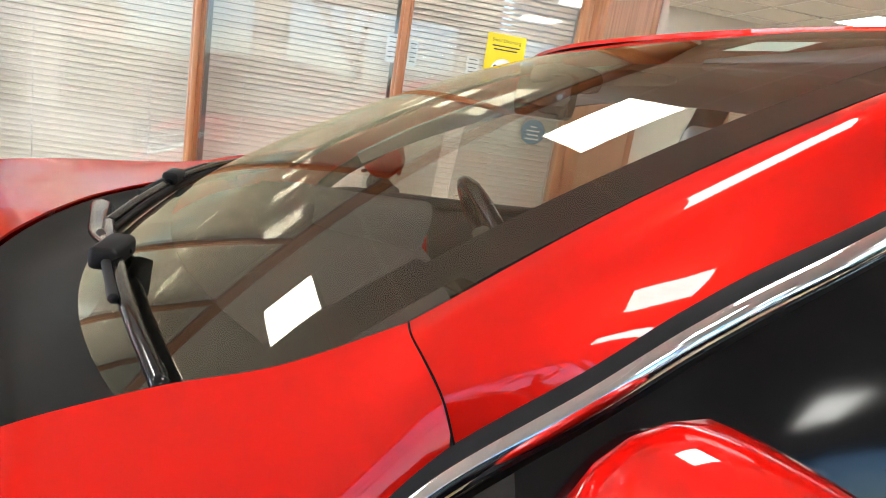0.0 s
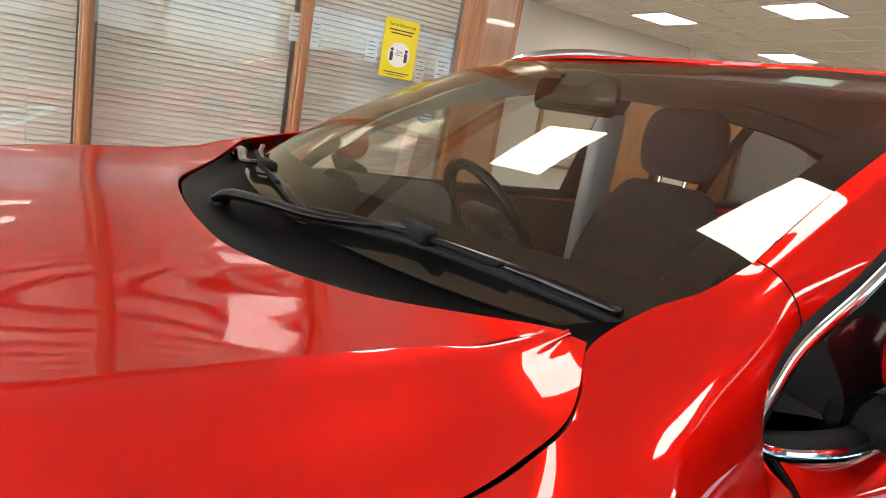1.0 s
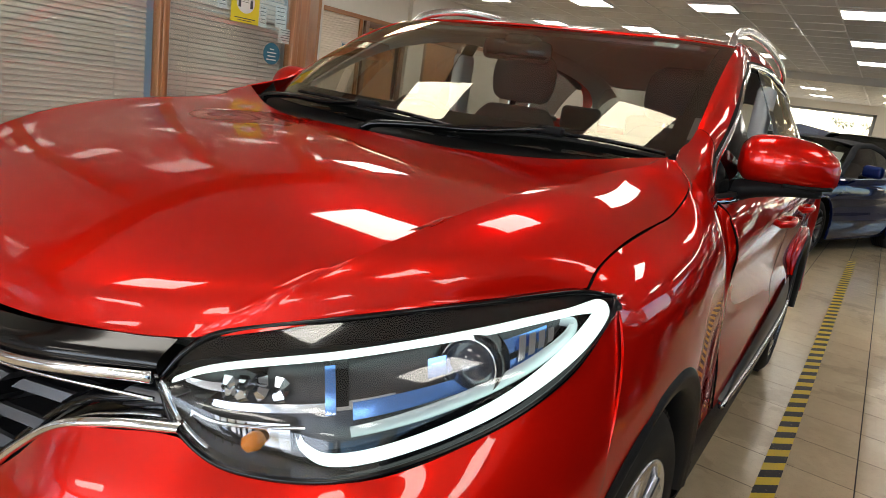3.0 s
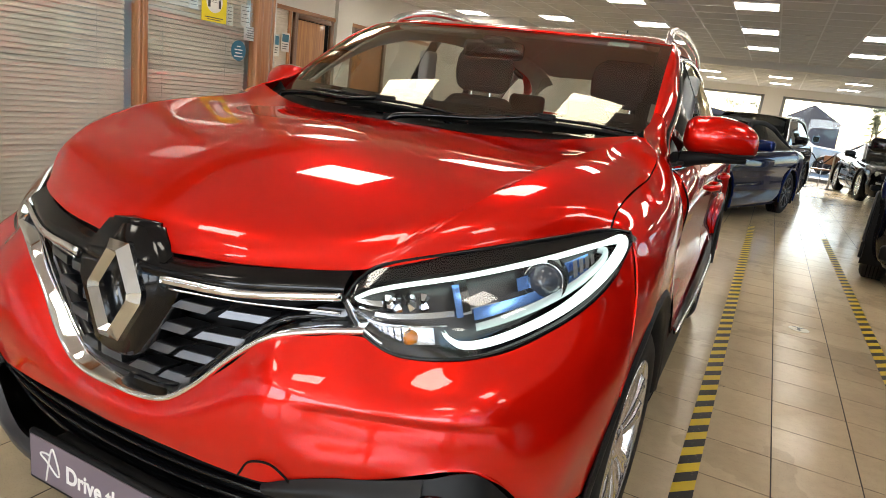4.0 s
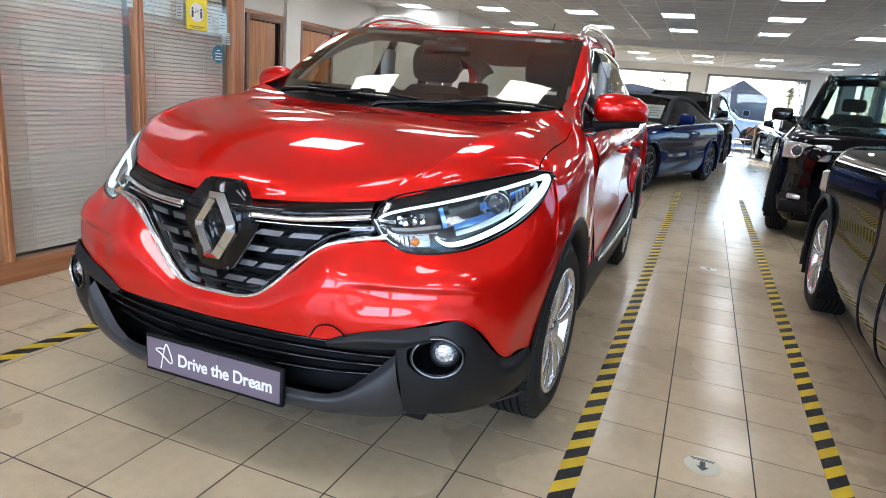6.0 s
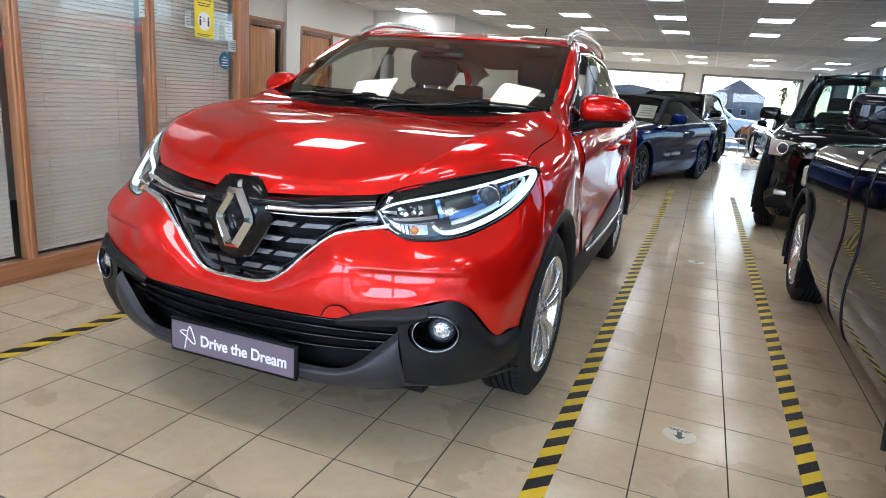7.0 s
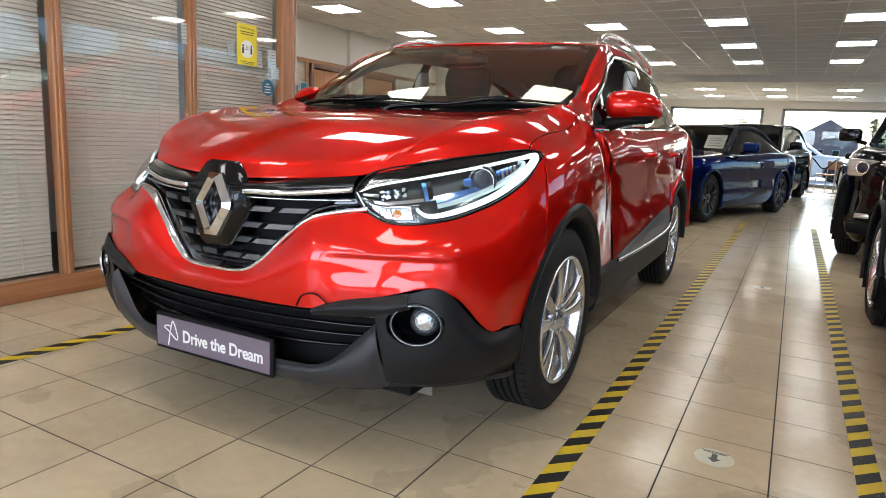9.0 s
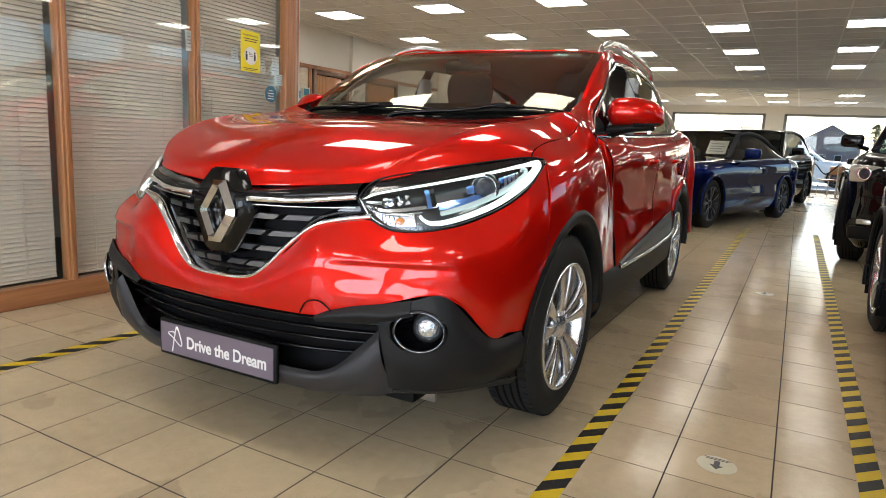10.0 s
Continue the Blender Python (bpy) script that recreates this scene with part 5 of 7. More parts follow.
# cowl tray under the wipers
cowl_front = [(x, y + 0.006, z - 0.002) for x, y, z in settle(HOOD[-1])]
part("cowl", loft([whole([(x, y, z - 0.004) for x, y, z in cowl_front]), whole([(x, (y + v[1]) / 2, (z + v[2]) / 2 - 0.018) for (x, y, z), v in zip(cowl_front, [WS_LOW[0], WS_LOW[0], WS_LOW[1], WS_LOW[2], WS_LOW[3], WS_LOW[4], WS_LOW[4]])]),
                   whole([(v[0], v[1] + 0.01, v[2] - 0.002) for v in (WS_LOW[0], (0.12, 0.275, 1.112), WS_LOW[1], WS_LOW[2], WS_LOW[3], (0.690, 0.455, 1.150), (0.722, 0.468, 1.172))])], 61, 12, 1, (0, 0.3, 0.5)), COWL, red, "black plastic cowl")

A_POST = [[(x + a, y + b, z + c) for a, b, c in off] for (x, y, z), off in (
    ((0.7185, 0.6115, 1.226), ((0, 0, 0), (0.0165, 0.0005, -0.003), (0.0305, 0.0085, -0.013), (0.0415, 0.0195, -0.030), (0.0495, 0.0285, -0.054))),
    ((0.714, 0.76, 1.318), ((0, 0, 0), (0.010, 0.004, -0.002), (0.027, 0.017, -0.014), (0.042, 0.029, -0.031), (0.051, 0.038, -0.045))),
    ((0.685, 0.94, 1.416), ((0, 0, 0), (0.015, 0.01, 0.008), (0.030, 0.035, -0.004), (0.039, 0.06, -0.030), (0.044, 0.075, -0.048))),
    ((0.658, 1.10, 1.489), ((0, 0, 0), (0.015, 0.027, -0.003), (0.027, 0.057, -0.018), (0.033, 0.087, -0.045), (0.035, 0.107, -0.064))),
    ((0.605, 1.40, 1.548), ((0, 0, 0), (0.025, 0.0, -0.011), (0.040, 0.0, -0.034), (0.050, 0.01, -0.064), (0.052, 0.02, -0.081))),
    ((0.575, 1.95, 1.572), ((0, 0, 0), (0.035, 0.0, -0.012), (0.058, 0.0, -0.037), (0.075, 0.0, -0.064), (0.078, 0.0, -0.078))),
    ((0.56, 2.6, 1.545), ((0, 0, 0), (0.035, 0.0, -0.013), (0.060, 0.0, -0.037), (0.080, 0.0, -0.065), (0.085, 0.0, -0.080))),
    ((0.53, 3.05, 1.48), ((0, 0, 0), (0.04, 0.0, -0.010), (0.07, 0.0, -0.040), (0.10, 0.0, -0.080), (0.11, 0.0, -0.110))),
    ((0.52, 3.3, 1.40), ((0, 0, 0), (0.05, 0.0, -0.020), (0.10, 0.0, -0.070), (0.15, 0.0, -0.150), (0.18, 0.0, -0.240))))]
for q in A_POST[:4]:
    q[0] = min((screen(1.03, t / 200, -0.001) for t in range(201)), key=lambda c: abs(c[1] - q[0][1]))
panel("pillar_rail", A_POST, 20, 90, RED)
bar("pillar_seam", [(0.7185, 0.6115, 1.2262), (0.735, 0.612, 1.2233), (0.7493, 0.620, 1.2132), (0.7605, 0.631, 1.196), (0.7685, 0.640, 1.172)], 0.0007, SEAM, n=20, k=6)
ROOFS = [whole([(0, 1.022, 1.504), (0.3, 1.045, 1.504), (0.5, 1.10, 1.506), (0.643, 1.163, 1.503)]),
         whole([(0, 1.25, 1.540), (0.3, 1.26, 1.540), (0.48, 1.28, 1.538), (0.625, 1.29, 1.528)]),
         whole([(0, 1.6, 1.570), (0.3, 1.6, 1.570), (0.48, 1.6, 1.565), (0.588, 1.6, 1.553)]),
         whole([(0, 2.2, 1.578), (0.3, 2.2, 1.577), (0.48, 2.2, 1.572), (0.565, 2.2, 1.563)]),
         whole([(0, 2.8, 1.54), (0.3, 2.8, 1.539), (0.48, 2.8, 1.533), (0.548, 2.8, 1.52)]),
         whole([(0, 3.22, 1.46), (0.3, 3.22, 1.455), (0.45, 3.2, 1.45), (0.53, 3.12, 1.46)])]
thicken(part("roof", loft(ROOFS, 61, 50, 1, (0, 1.9, 0.5)), RED, red), 0.006)
rg = part("rear_glass", loft([whole([(0, 3.22, 1.455), (0.3, 3.215, 1.45), (0.52, 3.18, 1.43)]), whole([(0, 3.42, 1.17), (0.35, 3.40, 1.17), (0.66, 3.34, 1.17)])], 41, 12, 1, (0, 1.9, 0.9)), CAR_GLASS, red, "rear window")
rg.visible_shadow = False
# roof rails
for s in (1, -1):
    part("roof_rail", tube([(s * 0.632, 1.175, 1.495), (s * 0.628, 1.23, 1.535), (s * 0.618, 1.36, 1.572), (s * 0.610, 1.55, 1.597), (s * 0.606, 1.9, 1.612), (s * 0.602, 2.4, 1.600), (s * 0.592, 2.72, 1.570), (s * 0.588, 2.80, 1.535)], 0.017, 80, 10, 0.8), SATIN_CHROME, red, "satin silver roof rail")
part("aerial", tube([(0.05, 2.95, 1.52), (0.05, 3.02, 1.62), (0.05, 3.12, 1.78)], 0.004, 20, 6), MATT_BLACK, red, "thin black roof aerial")

# side glass, chrome line, pillars
def belt_pt(y, up):
    f = flank(y)[0]
    top = np.interp(y, [0.79, 0.83, 0.90, 0.945, 1.0, 1.07, 1.24, 1.44, 1.95, 2.6, 3.05], [1.12, 1.175, 1.250, 1.290, 1.333, 1.382, 1.430, 1.470, 1.494, 1.465, 1.37])
    tx = np.interp(y, [0.79, 0.83, 0.90, 0.945, 1.0, 1.07, 1.24, 1.44, 1.95, 2.6, 3.05], [0.748, 0.740, 0.738, 0.732, 0.722, 0.708, 0.693, 0.660, 0.653, 0.645, 0.64])
    bz = f[2]
    k = up
    bow = 0.012 * 4 * k * (1 - k)
    return ((f[0] - 0.012) * (1 - k) + (tx - 0.004) * k + bow, y, bz * (1 - k) + top * k)


for nm, ys, m in (("side_window", np.linspace(1.02, 1.60, 12), CAR_GLASS), ("side_window", np.linspace(1.70, 2.33, 12), CAR_GLASS), ("quarter_window", np.linspace(2.40, 2.98, 10), TINT_GLASS), ("quarter_light", np.linspace(0.83, 0.985, 6), CAR_GLASS)):
    for s in (1, -1):
        if s > 0 and ys[0] < 1.5:  # this window is wound down
            continue
        g = part(nm, loft([[belt_pt(y, k) for k in (0.0, 0.5, 1.0)] for y in ys], 14, 16, s, MID), m, red)
        g.visible_shadow = False
part("mirror_sail", loft([[belt_pt(y, k) for k in (0.0, 0.5, 1.0)] for y in np.linspace(0.83, 1.0, 5)], 10, 8, 1, MID), GLOSS_BLACK, red, "black corner piece of the door")
for y0, y1 in ((1.60, 1.70), (2.33, 2.40)):
    panel("door_pillar", [[belt_pt(y, k) for k in (-0.02, 0.5, 1.0)] for y in (y0, y1)], 14, 4, GLOSS_BLACK)
for s in (1, -1):
    loop = [tuple(q) for q in settle([belt_pt(y, 0.0) for y in (3.0, 2.4, 1.7, 1.2, 0.92)])]
    loop += [(0.832, 0.66, 1.064), (0.806, 0.585, 1.057), (0.793, 0.561, 1.072), (0.782, 0.592, 1.112), (0.772, 0.636, 1.152), (0.770, 0.712, 1.207), (0.766, 0.775, 1.254), (0.755, 0.85, 1.296)]
    loop += [tuple(q) for q in settle([belt_pt(y, 1.0) for y in (1.07, 1.24, 1.44, 1.95, 2.6, 2.98)])]
    part("window_trim", tube([(s * (x + 0.004), y, z) for x, y, z in loop], 0.010, 220, 10, 0.8), CHROME, red, "bright chrome window line")
    part("window_seal", tube([(s * (x - 0.008), y + 0.002, z) for x, y, z in loop], 0.019, 200, 6), MATT_BLACK, red)

# door mirrors
for s in (1, -1):
    secs = []
    for t, (cx, cy, cz, rx, rz, dy) in enumerate(((0.826, 0.905, 1.182, 0.05, 0.046, 0.05), (0.855, 0.89, 1.182, 0.055, 0.066, 0.068), (0.93, 0.90, 1.184, 0.055, 0.070, 0.075), (1.005, 0.925, 1.178, 0.05, 0.062, 0.066), (1.042, 0.945, 1.170, 0.04, 0.045, 0.05), (1.056, 0.96, 1.165, 0.02, 0.022, 0.025))):
        cx, cy, cz = cx - 0.012, cy - 0.150, cz - 0.012
        secs.append([(cx, cy - dy * math.cos(a) * (1 if math.cos(a) > 0 else 0.55), cz + rz * math.sin(a) * (1 if math.sin(a) > 0 else 0.85)) for a in (2 * math.pi * k / 20 for k in range(20))])
    pts = np.array([np.array(r) for r in secs])
    pts = np.stack([spline(pts[:, j], 24) for j in range(20)], 1)
    mm = grid_mesh(mirrored(pts, s), closed=True)
    mm.verts.ensure_lookup_table()
    mm.faces.new([mm.verts[j] for j in range(20)])
    mm.faces.new([mm.verts[23 * 20 + j] for j in range(20)])
    bmesh.ops.recalc_face_normals(mm, faces=mm.faces)
    mir = part("door_mirror", mm, RED, red, "red door mirror with black base")
    part("mirror_base", tube([(s * 0.80, 0.745, 1.076), (s * 0.85, 0.730, 1.093), (s * 0.92, 0.730, 1.106), (s * 1.015, 0.755, 1.110)], 0.024, 30, 10, 1.5, taper=(0.034, 0.012)), MATT_BLACK, mir, "black mirror foot")
    part("mirror_repeater", tube([(s * 0.935, 0.680, 1.120), (s * 0.995, 0.710, 1.122), (s * 1.035, 0.755, 1.126)], 0.006, 16, 6), MATT_BLACK, mir)
    part("mirror_glass", join(bmesh.new(), turned([(0.0, 0.052), (0.002, 0.001)], 28, "Y"), pose(s * 0.925, 0.793, 1.168) @ Matrix.Diagonal((1.5, 1, 1, 1))), CHROME, mir, "mirror glass")


# wheels
def wheel(side, y, rim_mat, spokes, parent, x=0.889, z=HUB_Z, radius=0.342, steer=0.0):
    """A tyre with tread, and a rim of twin spokes, its outer face at x."""
    m = pose(side * x, y, z, 0, 0, steer) @ (pose(0, 0, 0) if side > 0 else pose(0, 0, 0, 0, 0, 180))
    R, W, r0 = radius, 0.215, radius * 0.695
    prof = [(-0.02, r0), (-0.006, r0 + 0.012), (0.0, (R + r0) / 2), (-0.012, R - 0.028), (-0.03, R - 0.006), (-0.05, R)]
    prof = prof + [(-W + 0.05, R), (-W + 0.03, R - 0.006), (-W + 0.012, R - 0.028), (-W, (R + r0) / 2), (-W + 0.02, r0)]
    tyre = part("tyre", join(bmesh.new(), turned(prof, 72, "X"), m), RUBBER, parent, "black rubber tyre")
    gb = bmesh.new()
    for gx in (-0.065, -0.093, -0.122, -0.150):
        join(gb, turned([(gx - 0.004, R + 0.0003), (gx - 0.004, R + 0.0018), (gx + 0.004, R + 0.0018), (gx + 0.004, R + 0.0003)], 72, "X"))
    for x0, x1, r_in, r_out in ((-0.187, -0.158, R - 0.004, R + 0.003), (-0.057, -0.030, R - 0.006, R + 0.001)):
        blk = bmesh.new()
        for k in range(64):
            join(blk, box(x0, x1, -0.011, 0.011, r_in, r_out), pose(0, 0, 0, math.degrees(2 * math.pi * k / 64)))
        part("tread", join(bmesh.new(), blk, m), RUBBER, tyre, smooth=False)
    part("groove", join(bmesh.new(), gb, m), SEAM, tyre, smooth=False)
    rim = part("rim", join(bmesh.new(), turned([(-0.018, r0 + 0.004), (-0.006, r0 + 0.004), (-0.004, r0 - 0.006), (-0.02, r0 - 0.014), (-0.10, r0 - 0.03), (-0.19, r0 - 0.02)], 64, "X"), m), rim_mat, parent, "alloy rim")
    back = part("brake_disc", join(bmesh.new(), turned([(-0.09, 0.001), (-0.085, 0.06), (-0.09, 0.15), (-0.10, 0.151), (-0.11, 0.001)], 40, "X"), m), DARK_ALLOY, rim)
    hub = part("hub", join(bmesh.new(), turned([(-0.012, 0.001), (-0.014, 0.024), (-0.02, 0.034), (-0.028, 0.062), (-0.05, 0.068)], 40, "X"), m), rim_mat, rim)
    for k in range(2 * spokes):
        a = 360 * (k // 2) / spokes + (13 if k % 2 else -13)
        sp = bmesh.new()
        secs = []
        for r, w, d, t in ((0.04, 0.012, -0.030, 0.03), (0.09, 0.014, -0.018, 0.026), (0.15, 0.020, -0.010, 0.024), (r0 - 0.008, 0.030, -0.008, 0.022)):
            secs.append([(d - t, -w, r), (d - 0.006, -w, r), (d, -w * 0.6, r), (d - 0.004, 0, r), (d, w * 0.6, r), (d - 0.006, w, r), (d - t, w, r)])
        pts = np.array([np.array(q) for q in secs])
        pts = np.stack([spline(pts[:, j], 8) for j in range(7)], 1)
        join(sp, grid_mesh(pts, closed=True))
        bmesh.ops.recalc_face_normals(sp, faces=sp.faces)
        part("spoke", join(bmesh.new(), sp, m @ pose(0, 0, 0, a)), rim_mat, rim)
        part("wheel_nut", join(bmesh.new(), turned([(-0.01, 0.001), (-0.012, 0.008), (-0.03, 0.009)], 10, "X"), m @ pose(0, 0, 0, 360 * k / (2 * spokes) + 18) @ pose(-0.012, 0, 0.048)), STEEL, rim)


for s in (1, -1):
    for nm, y in (("front_wheel", AXLE_F), ("rear_wheel", AXLE_R)):
        hub_ob = new(nm)
        hub_ob.parent = red
        wheel(s, y, ALLOY, 5, hub_ob, x=0.904 if nm == "front_wheel" else 0.895, steer=-1.5 if nm == "front_wheel" else 0)
part("undertray", box(-0.62, 0.62, -0.6, 3.35, 0.2, 0.26), MATT_BLACK, red, smooth=False)
part("exhaust_guard", box(0.50, 0.60, -0.42, -0.40, 0.13, 0.24, 0.004), STEEL, red, "bent metal undertray bracket")

# wipers
def over_glass(x, t, lift=0.016):
    """A point just over the windscreen at x across and t up it."""
    k = x / (0.706 * (1 - t) + 0.642 * t)
    return screen(k, t, lift)


for pts, arm, knob in (
        ([over_glass(x, t) for x, t in ((0.205, 0.02), (0.32, 0.045), (0.43, 0.06), (0.56, 0.055), (0.685, 0.03))], [(-0.04, 0.205, 1.100), (0.0, 0.215, 1.118), (0.12, 0.25, 1.132), (0.27, 0.295, 1.144), over_glass(0.43, 0.06, 0.026)], over_glass(0.43, 0.06, 0.022)),
        ([over_glass(x, t) for x, t in ((-0.46, 0.05), (-0.30, 0.055), (-0.12, 0.05), (0.04, 0.04), (0.195, 0.015))], [(-0.60, 0.33, 1.110), (-0.57, 0.335, 1.134), (-0.42, 0.312, 1.146), (-0.26, 0.285, 1.146), over_glass(-0.11, 0.05, 0.026)], over_glass(-0.11, 0.05, 0.022))):
    w = part("wiper", tube(pts, 0.0055, 60, 8, 1.3), GLOSS_BLACK, red, "black windscreen wiper resting on the glass")
    part("spoiler", tube([(x, y - 0.010, z + 0.002) for x, y, z in pts[1:-1]], 0.004, 50, 6, 1.2), MATT_BLACK, w)
    part("blade", tube([(x, y + 0.004, z - 0.012) for x, y, z in pts], 0.005, 60, 6, 0.5), RUBBER, w)
    part("arm", tube(arm, 0.008, 30, 8, 1.5, taper=(0.012, 0.005)), GLOSS_BLACK, w)
    part("rod", tube([(x - 0.01, y + 0.014, z - 0.006) for x, y, z in arm[1:]], 0.003, 24, 6), MATT_BLACK, w)
    part("pivot_cap", join(bmesh.new(), turned([(-0.02, 0.016), (0.008, 0.016), (0.014, 0.010), (0.015, 0.001)], 20, "Z"), pose(*arm[0])), MATT_BLACK, w)
    part("clip", box(knob[0] - 0.035, knob[0] + 0.035, knob[1] - 0.013, knob[1] + 0.013, knob[2] - 0.012, knob[2] + 0.010, 0.006), MATT_BLACK, w)

# ---- the red car's cabin ----
DASHES = [whole([(0, 0.36, 1.085), (0.35, 0.40, 1.085), (0.62, 0.56, 1.09), (0.70, 0.66, 1.09)]),
          whole([(0, 0.62, 1.085), (0.35, 0.63, 1.09), (0.62, 0.70, 1.09), (0.72, 0.76, 1.08)]),
          whole([(0, 0.86, 1.065), (0.35, 0.86, 1.07), (0.62, 0.88, 1.065), (0.74, 0.90, 1.05)]),
          whole([(0, 0.93, 1.02), (0.35, 0.92, 1.02), (0.62, 0.93, 1.01), (0.75, 0.94, 1.0)]),
          whole([(0, 0.90, 0.75), (0.35, 0.92, 0.75), (0.62, 0.92, 0.75), (0.75, 0.93, 0.75)])]
dash = part("dashboard", loft(DASHES, 49, 36, 1, (0, 0.6, 0.5)), DASH, red, "dark grained dashboard")
part("cluster_hood", loft([[(-0.52, 0.70, 1.088), (-0.46, 0.70, 1.125), (-0.36, 0.70, 1.135), (-0.26, 0.70, 1.125), (-0.20, 0.70, 1.088)], [(-0.54, 0.90, 1.06), (-0.47, 0.92, 1.12), (-0.36, 0.93, 1.14), (-0.25, 0.92, 1.12), (-0.18, 0.90, 1.06)]], 25, 8, 1, (-0.36, 0.8, 0.9)), DASH, dash)
part("centre_screen", box(-0.12, 0.12, 0.90, 0.935, 0.93, 1.06, 0.01), GLOSS_BLACK, dash, "blank dark centre screen")
st = part("steering_wheel", join(bmesh.new(), turned([(0.0 + 0.014 * math.sin(a), 0.182 + 0.016 * math.cos(a)) for a in (2 * math.pi * k / 12 for k in range(13))], 56, "Y"), pose(-0.36, 1.06, 1.035, 24, 0, 0)), GLOSS_BLACK, red, "black steering wheel")
part("wheel_boss", join(bmesh.new(), box(-0.075, 0.075, -0.02, 0.03, -0.06, 0.06, 0.02), pose(-0.36, 1.05, 1.035, 24, 0, 0)), DASH, st)
for a in (-90, 0, 180):
    part("wheel_spoke", join(bmesh.new(), box(0.05, 0.18, -0.008, 0.010, -0.02, 0.02, 0.006), pose(-0.36, 1.06, 1.035, 24, 0, 0) @ pose(0, 0, 0, 0, -a, 0)), SATIN_CHROME if a else DASH, st)


def seat(x, y):
    part("seat_cushion", box(x - 0.25, x + 0.25, y - 0.5, y + 0.05, 0.42, 0.62, 0.06, 4), SEAT, red, "dark cloth seat")
    secs = []
    for h, w, d, yy in ((0.55, 0.24, 0.10, 0.0), (0.75, 0.255, 0.11, 0.04), (0.95, 0.26, 0.10, 0.09), (1.10, 0.235, 0.085, 0.13), (1.20, 0.17, 0.06, 0.155), (1.215, 0.10, 0.03, 0.16)):
        secs.append([(x + w * math.copysign(abs(math.cos(a)) ** 0.55, math.cos(a)), y + yy + d * math.sin(a), h) for a in (2 * math.pi * k / 24 for k in range(24))])
    pts = np.stack([spline(np.array([np.array(q) for q in secs])[:, j], 18) for j in range(24)], 1)
    b = grid_mesh(pts, closed=True)
    b.verts.ensure_lookup_table()
    b.faces.new([b.verts[17 * 24 + j] for j in range(24)])
    bmesh.ops.recalc_face_normals(b, faces=b.faces)
    back = part("seat_back", b, SEAT, red, "dark cloth seat back")
    secs = []
    for h, w, d in ((1.235, 0.11, 0.035), (1.265, 0.15, 0.055), (1.35, 0.165, 0.065), (1.43, 0.15, 0.055), (1.465, 0.10, 0.03)):
        secs.append([(x + w * math.copysign(abs(math.cos(a)) ** 0.6, math.cos(a)), y + 0.175 + d * math.sin(a), h) for a in (2 * math.pi * k / 20 for k in range(20))])
    pts = np.stack([spline(np.array([np.array(q) for q in secs])[:, j], 12) for j in range(20)], 1)
    b = grid_mesh(pts, closed=True)
    b.verts.ensure_lookup_table()
    b.faces.new([b.verts[j] for j in range(20)])
    b.faces.new([b.verts[11 * 20 + j] for j in range(20)])
    bmesh.ops.recalc_face_normals(b, faces=b.faces)
    hr = part("headrest", b, SEAT, back, "dark cloth headrest")
    for s in (-1, 1):
        part("headrest_post", tube([(x + s * 0.055, y + 0.165, 1.19), (x + s * 0.055, y + 0.172, 1.30)], 0.006, 6, 8), CHROME, back, "chromed post")


seat(-0.37, 1.52)
seat(0.37, 1.58)
for x in (-0.4, 0.0, 0.4):
    part("rear_headrest", box(x - 0.12, x + 0.12, 2.50, 2.58, 1.12, 1.26, 0.03, 3), SEAT, red, "dark cloth rear headrest")
part("rear_bench", box(-0.62, 0.62, 2.36, 2.52, 0.5, 1.12, 0.06, 4), SEAT, red, "dark cloth rear bench")
part("headliner", loft([whole([(x * 0.97, y + 0.04, z - 0.028) for x, y, z in r[len(r) // 2:]]) for r in ROOFS], 41, 30, 1, (0, 1.9, 2.5)), HEADLINER, red, "pale grey headliner")
panel("pillar_trim", [[(x - 0.034, y + 0.03, z - 0.03) for x, y, z in q[:4]] for q in A_POST], 12, 60, HEADLINER, "pale grey pillar trim", out=(0.8, 1.6, 1.6))
for s in (1, -1):
    part("sun_visor", box(s * 0.36 - 0.19, s * 0.36 + 0.19, 1.13, 1.28, 1.478, 1.496, 0.008), HEADLINER, red, "pale grey sun visor")
    part("pillar_inner", box(s * 0.70 - 0.03, s * 0.70 + 0.03, 1.60, 1.72, 0.5, 1.42, 0.02), HEADLINER, red, "pale grey inner door pillar")
    part("door_card", box(s * 0.83 - 0.02, s * 0.83 + 0.02, 0.98, 2.34, 0.45, 1.06, 0.015), DASH, red, "dark door lining")
part("interior_mirror", box(-0.125, 0.125, 0.985, 1.01, 1.375, 1.445, 0.02), GLOSS_BLACK, red, "black rear-view mirror")
part("mirror_stalk", box(-0.05, 0.05, 0.985, 1.06, 1.425, 1.466, 0.015), DASH, red, "black sensor housing")
part("cabin_floor", box(-0.78, 0.78, 0.55, 3.3, 0.30, 0.42), SEAT, red, smooth=False)
part("parcel_shelf", box(-0.7, 0.7, 2.55, 3.3, 0.98, 1.02), DASH, red, smooth=False)
part("bulkhead", box(-0.75, 0.75, 0.50, 0.55, 0.3, 1.07), MATT_BLACK, red, smooth=False)
part("tax_disc", grid_mesh([[screen(u, v, -0.004) for u in np.linspace(0.69, 0.80, 6)] for v in (0.885, 0.915, 0.94)]), mat("pale_sticker", (0.45, 0.62, 0.58), 0.5), glass, "pale green sticker behind the glass", smooth=False)

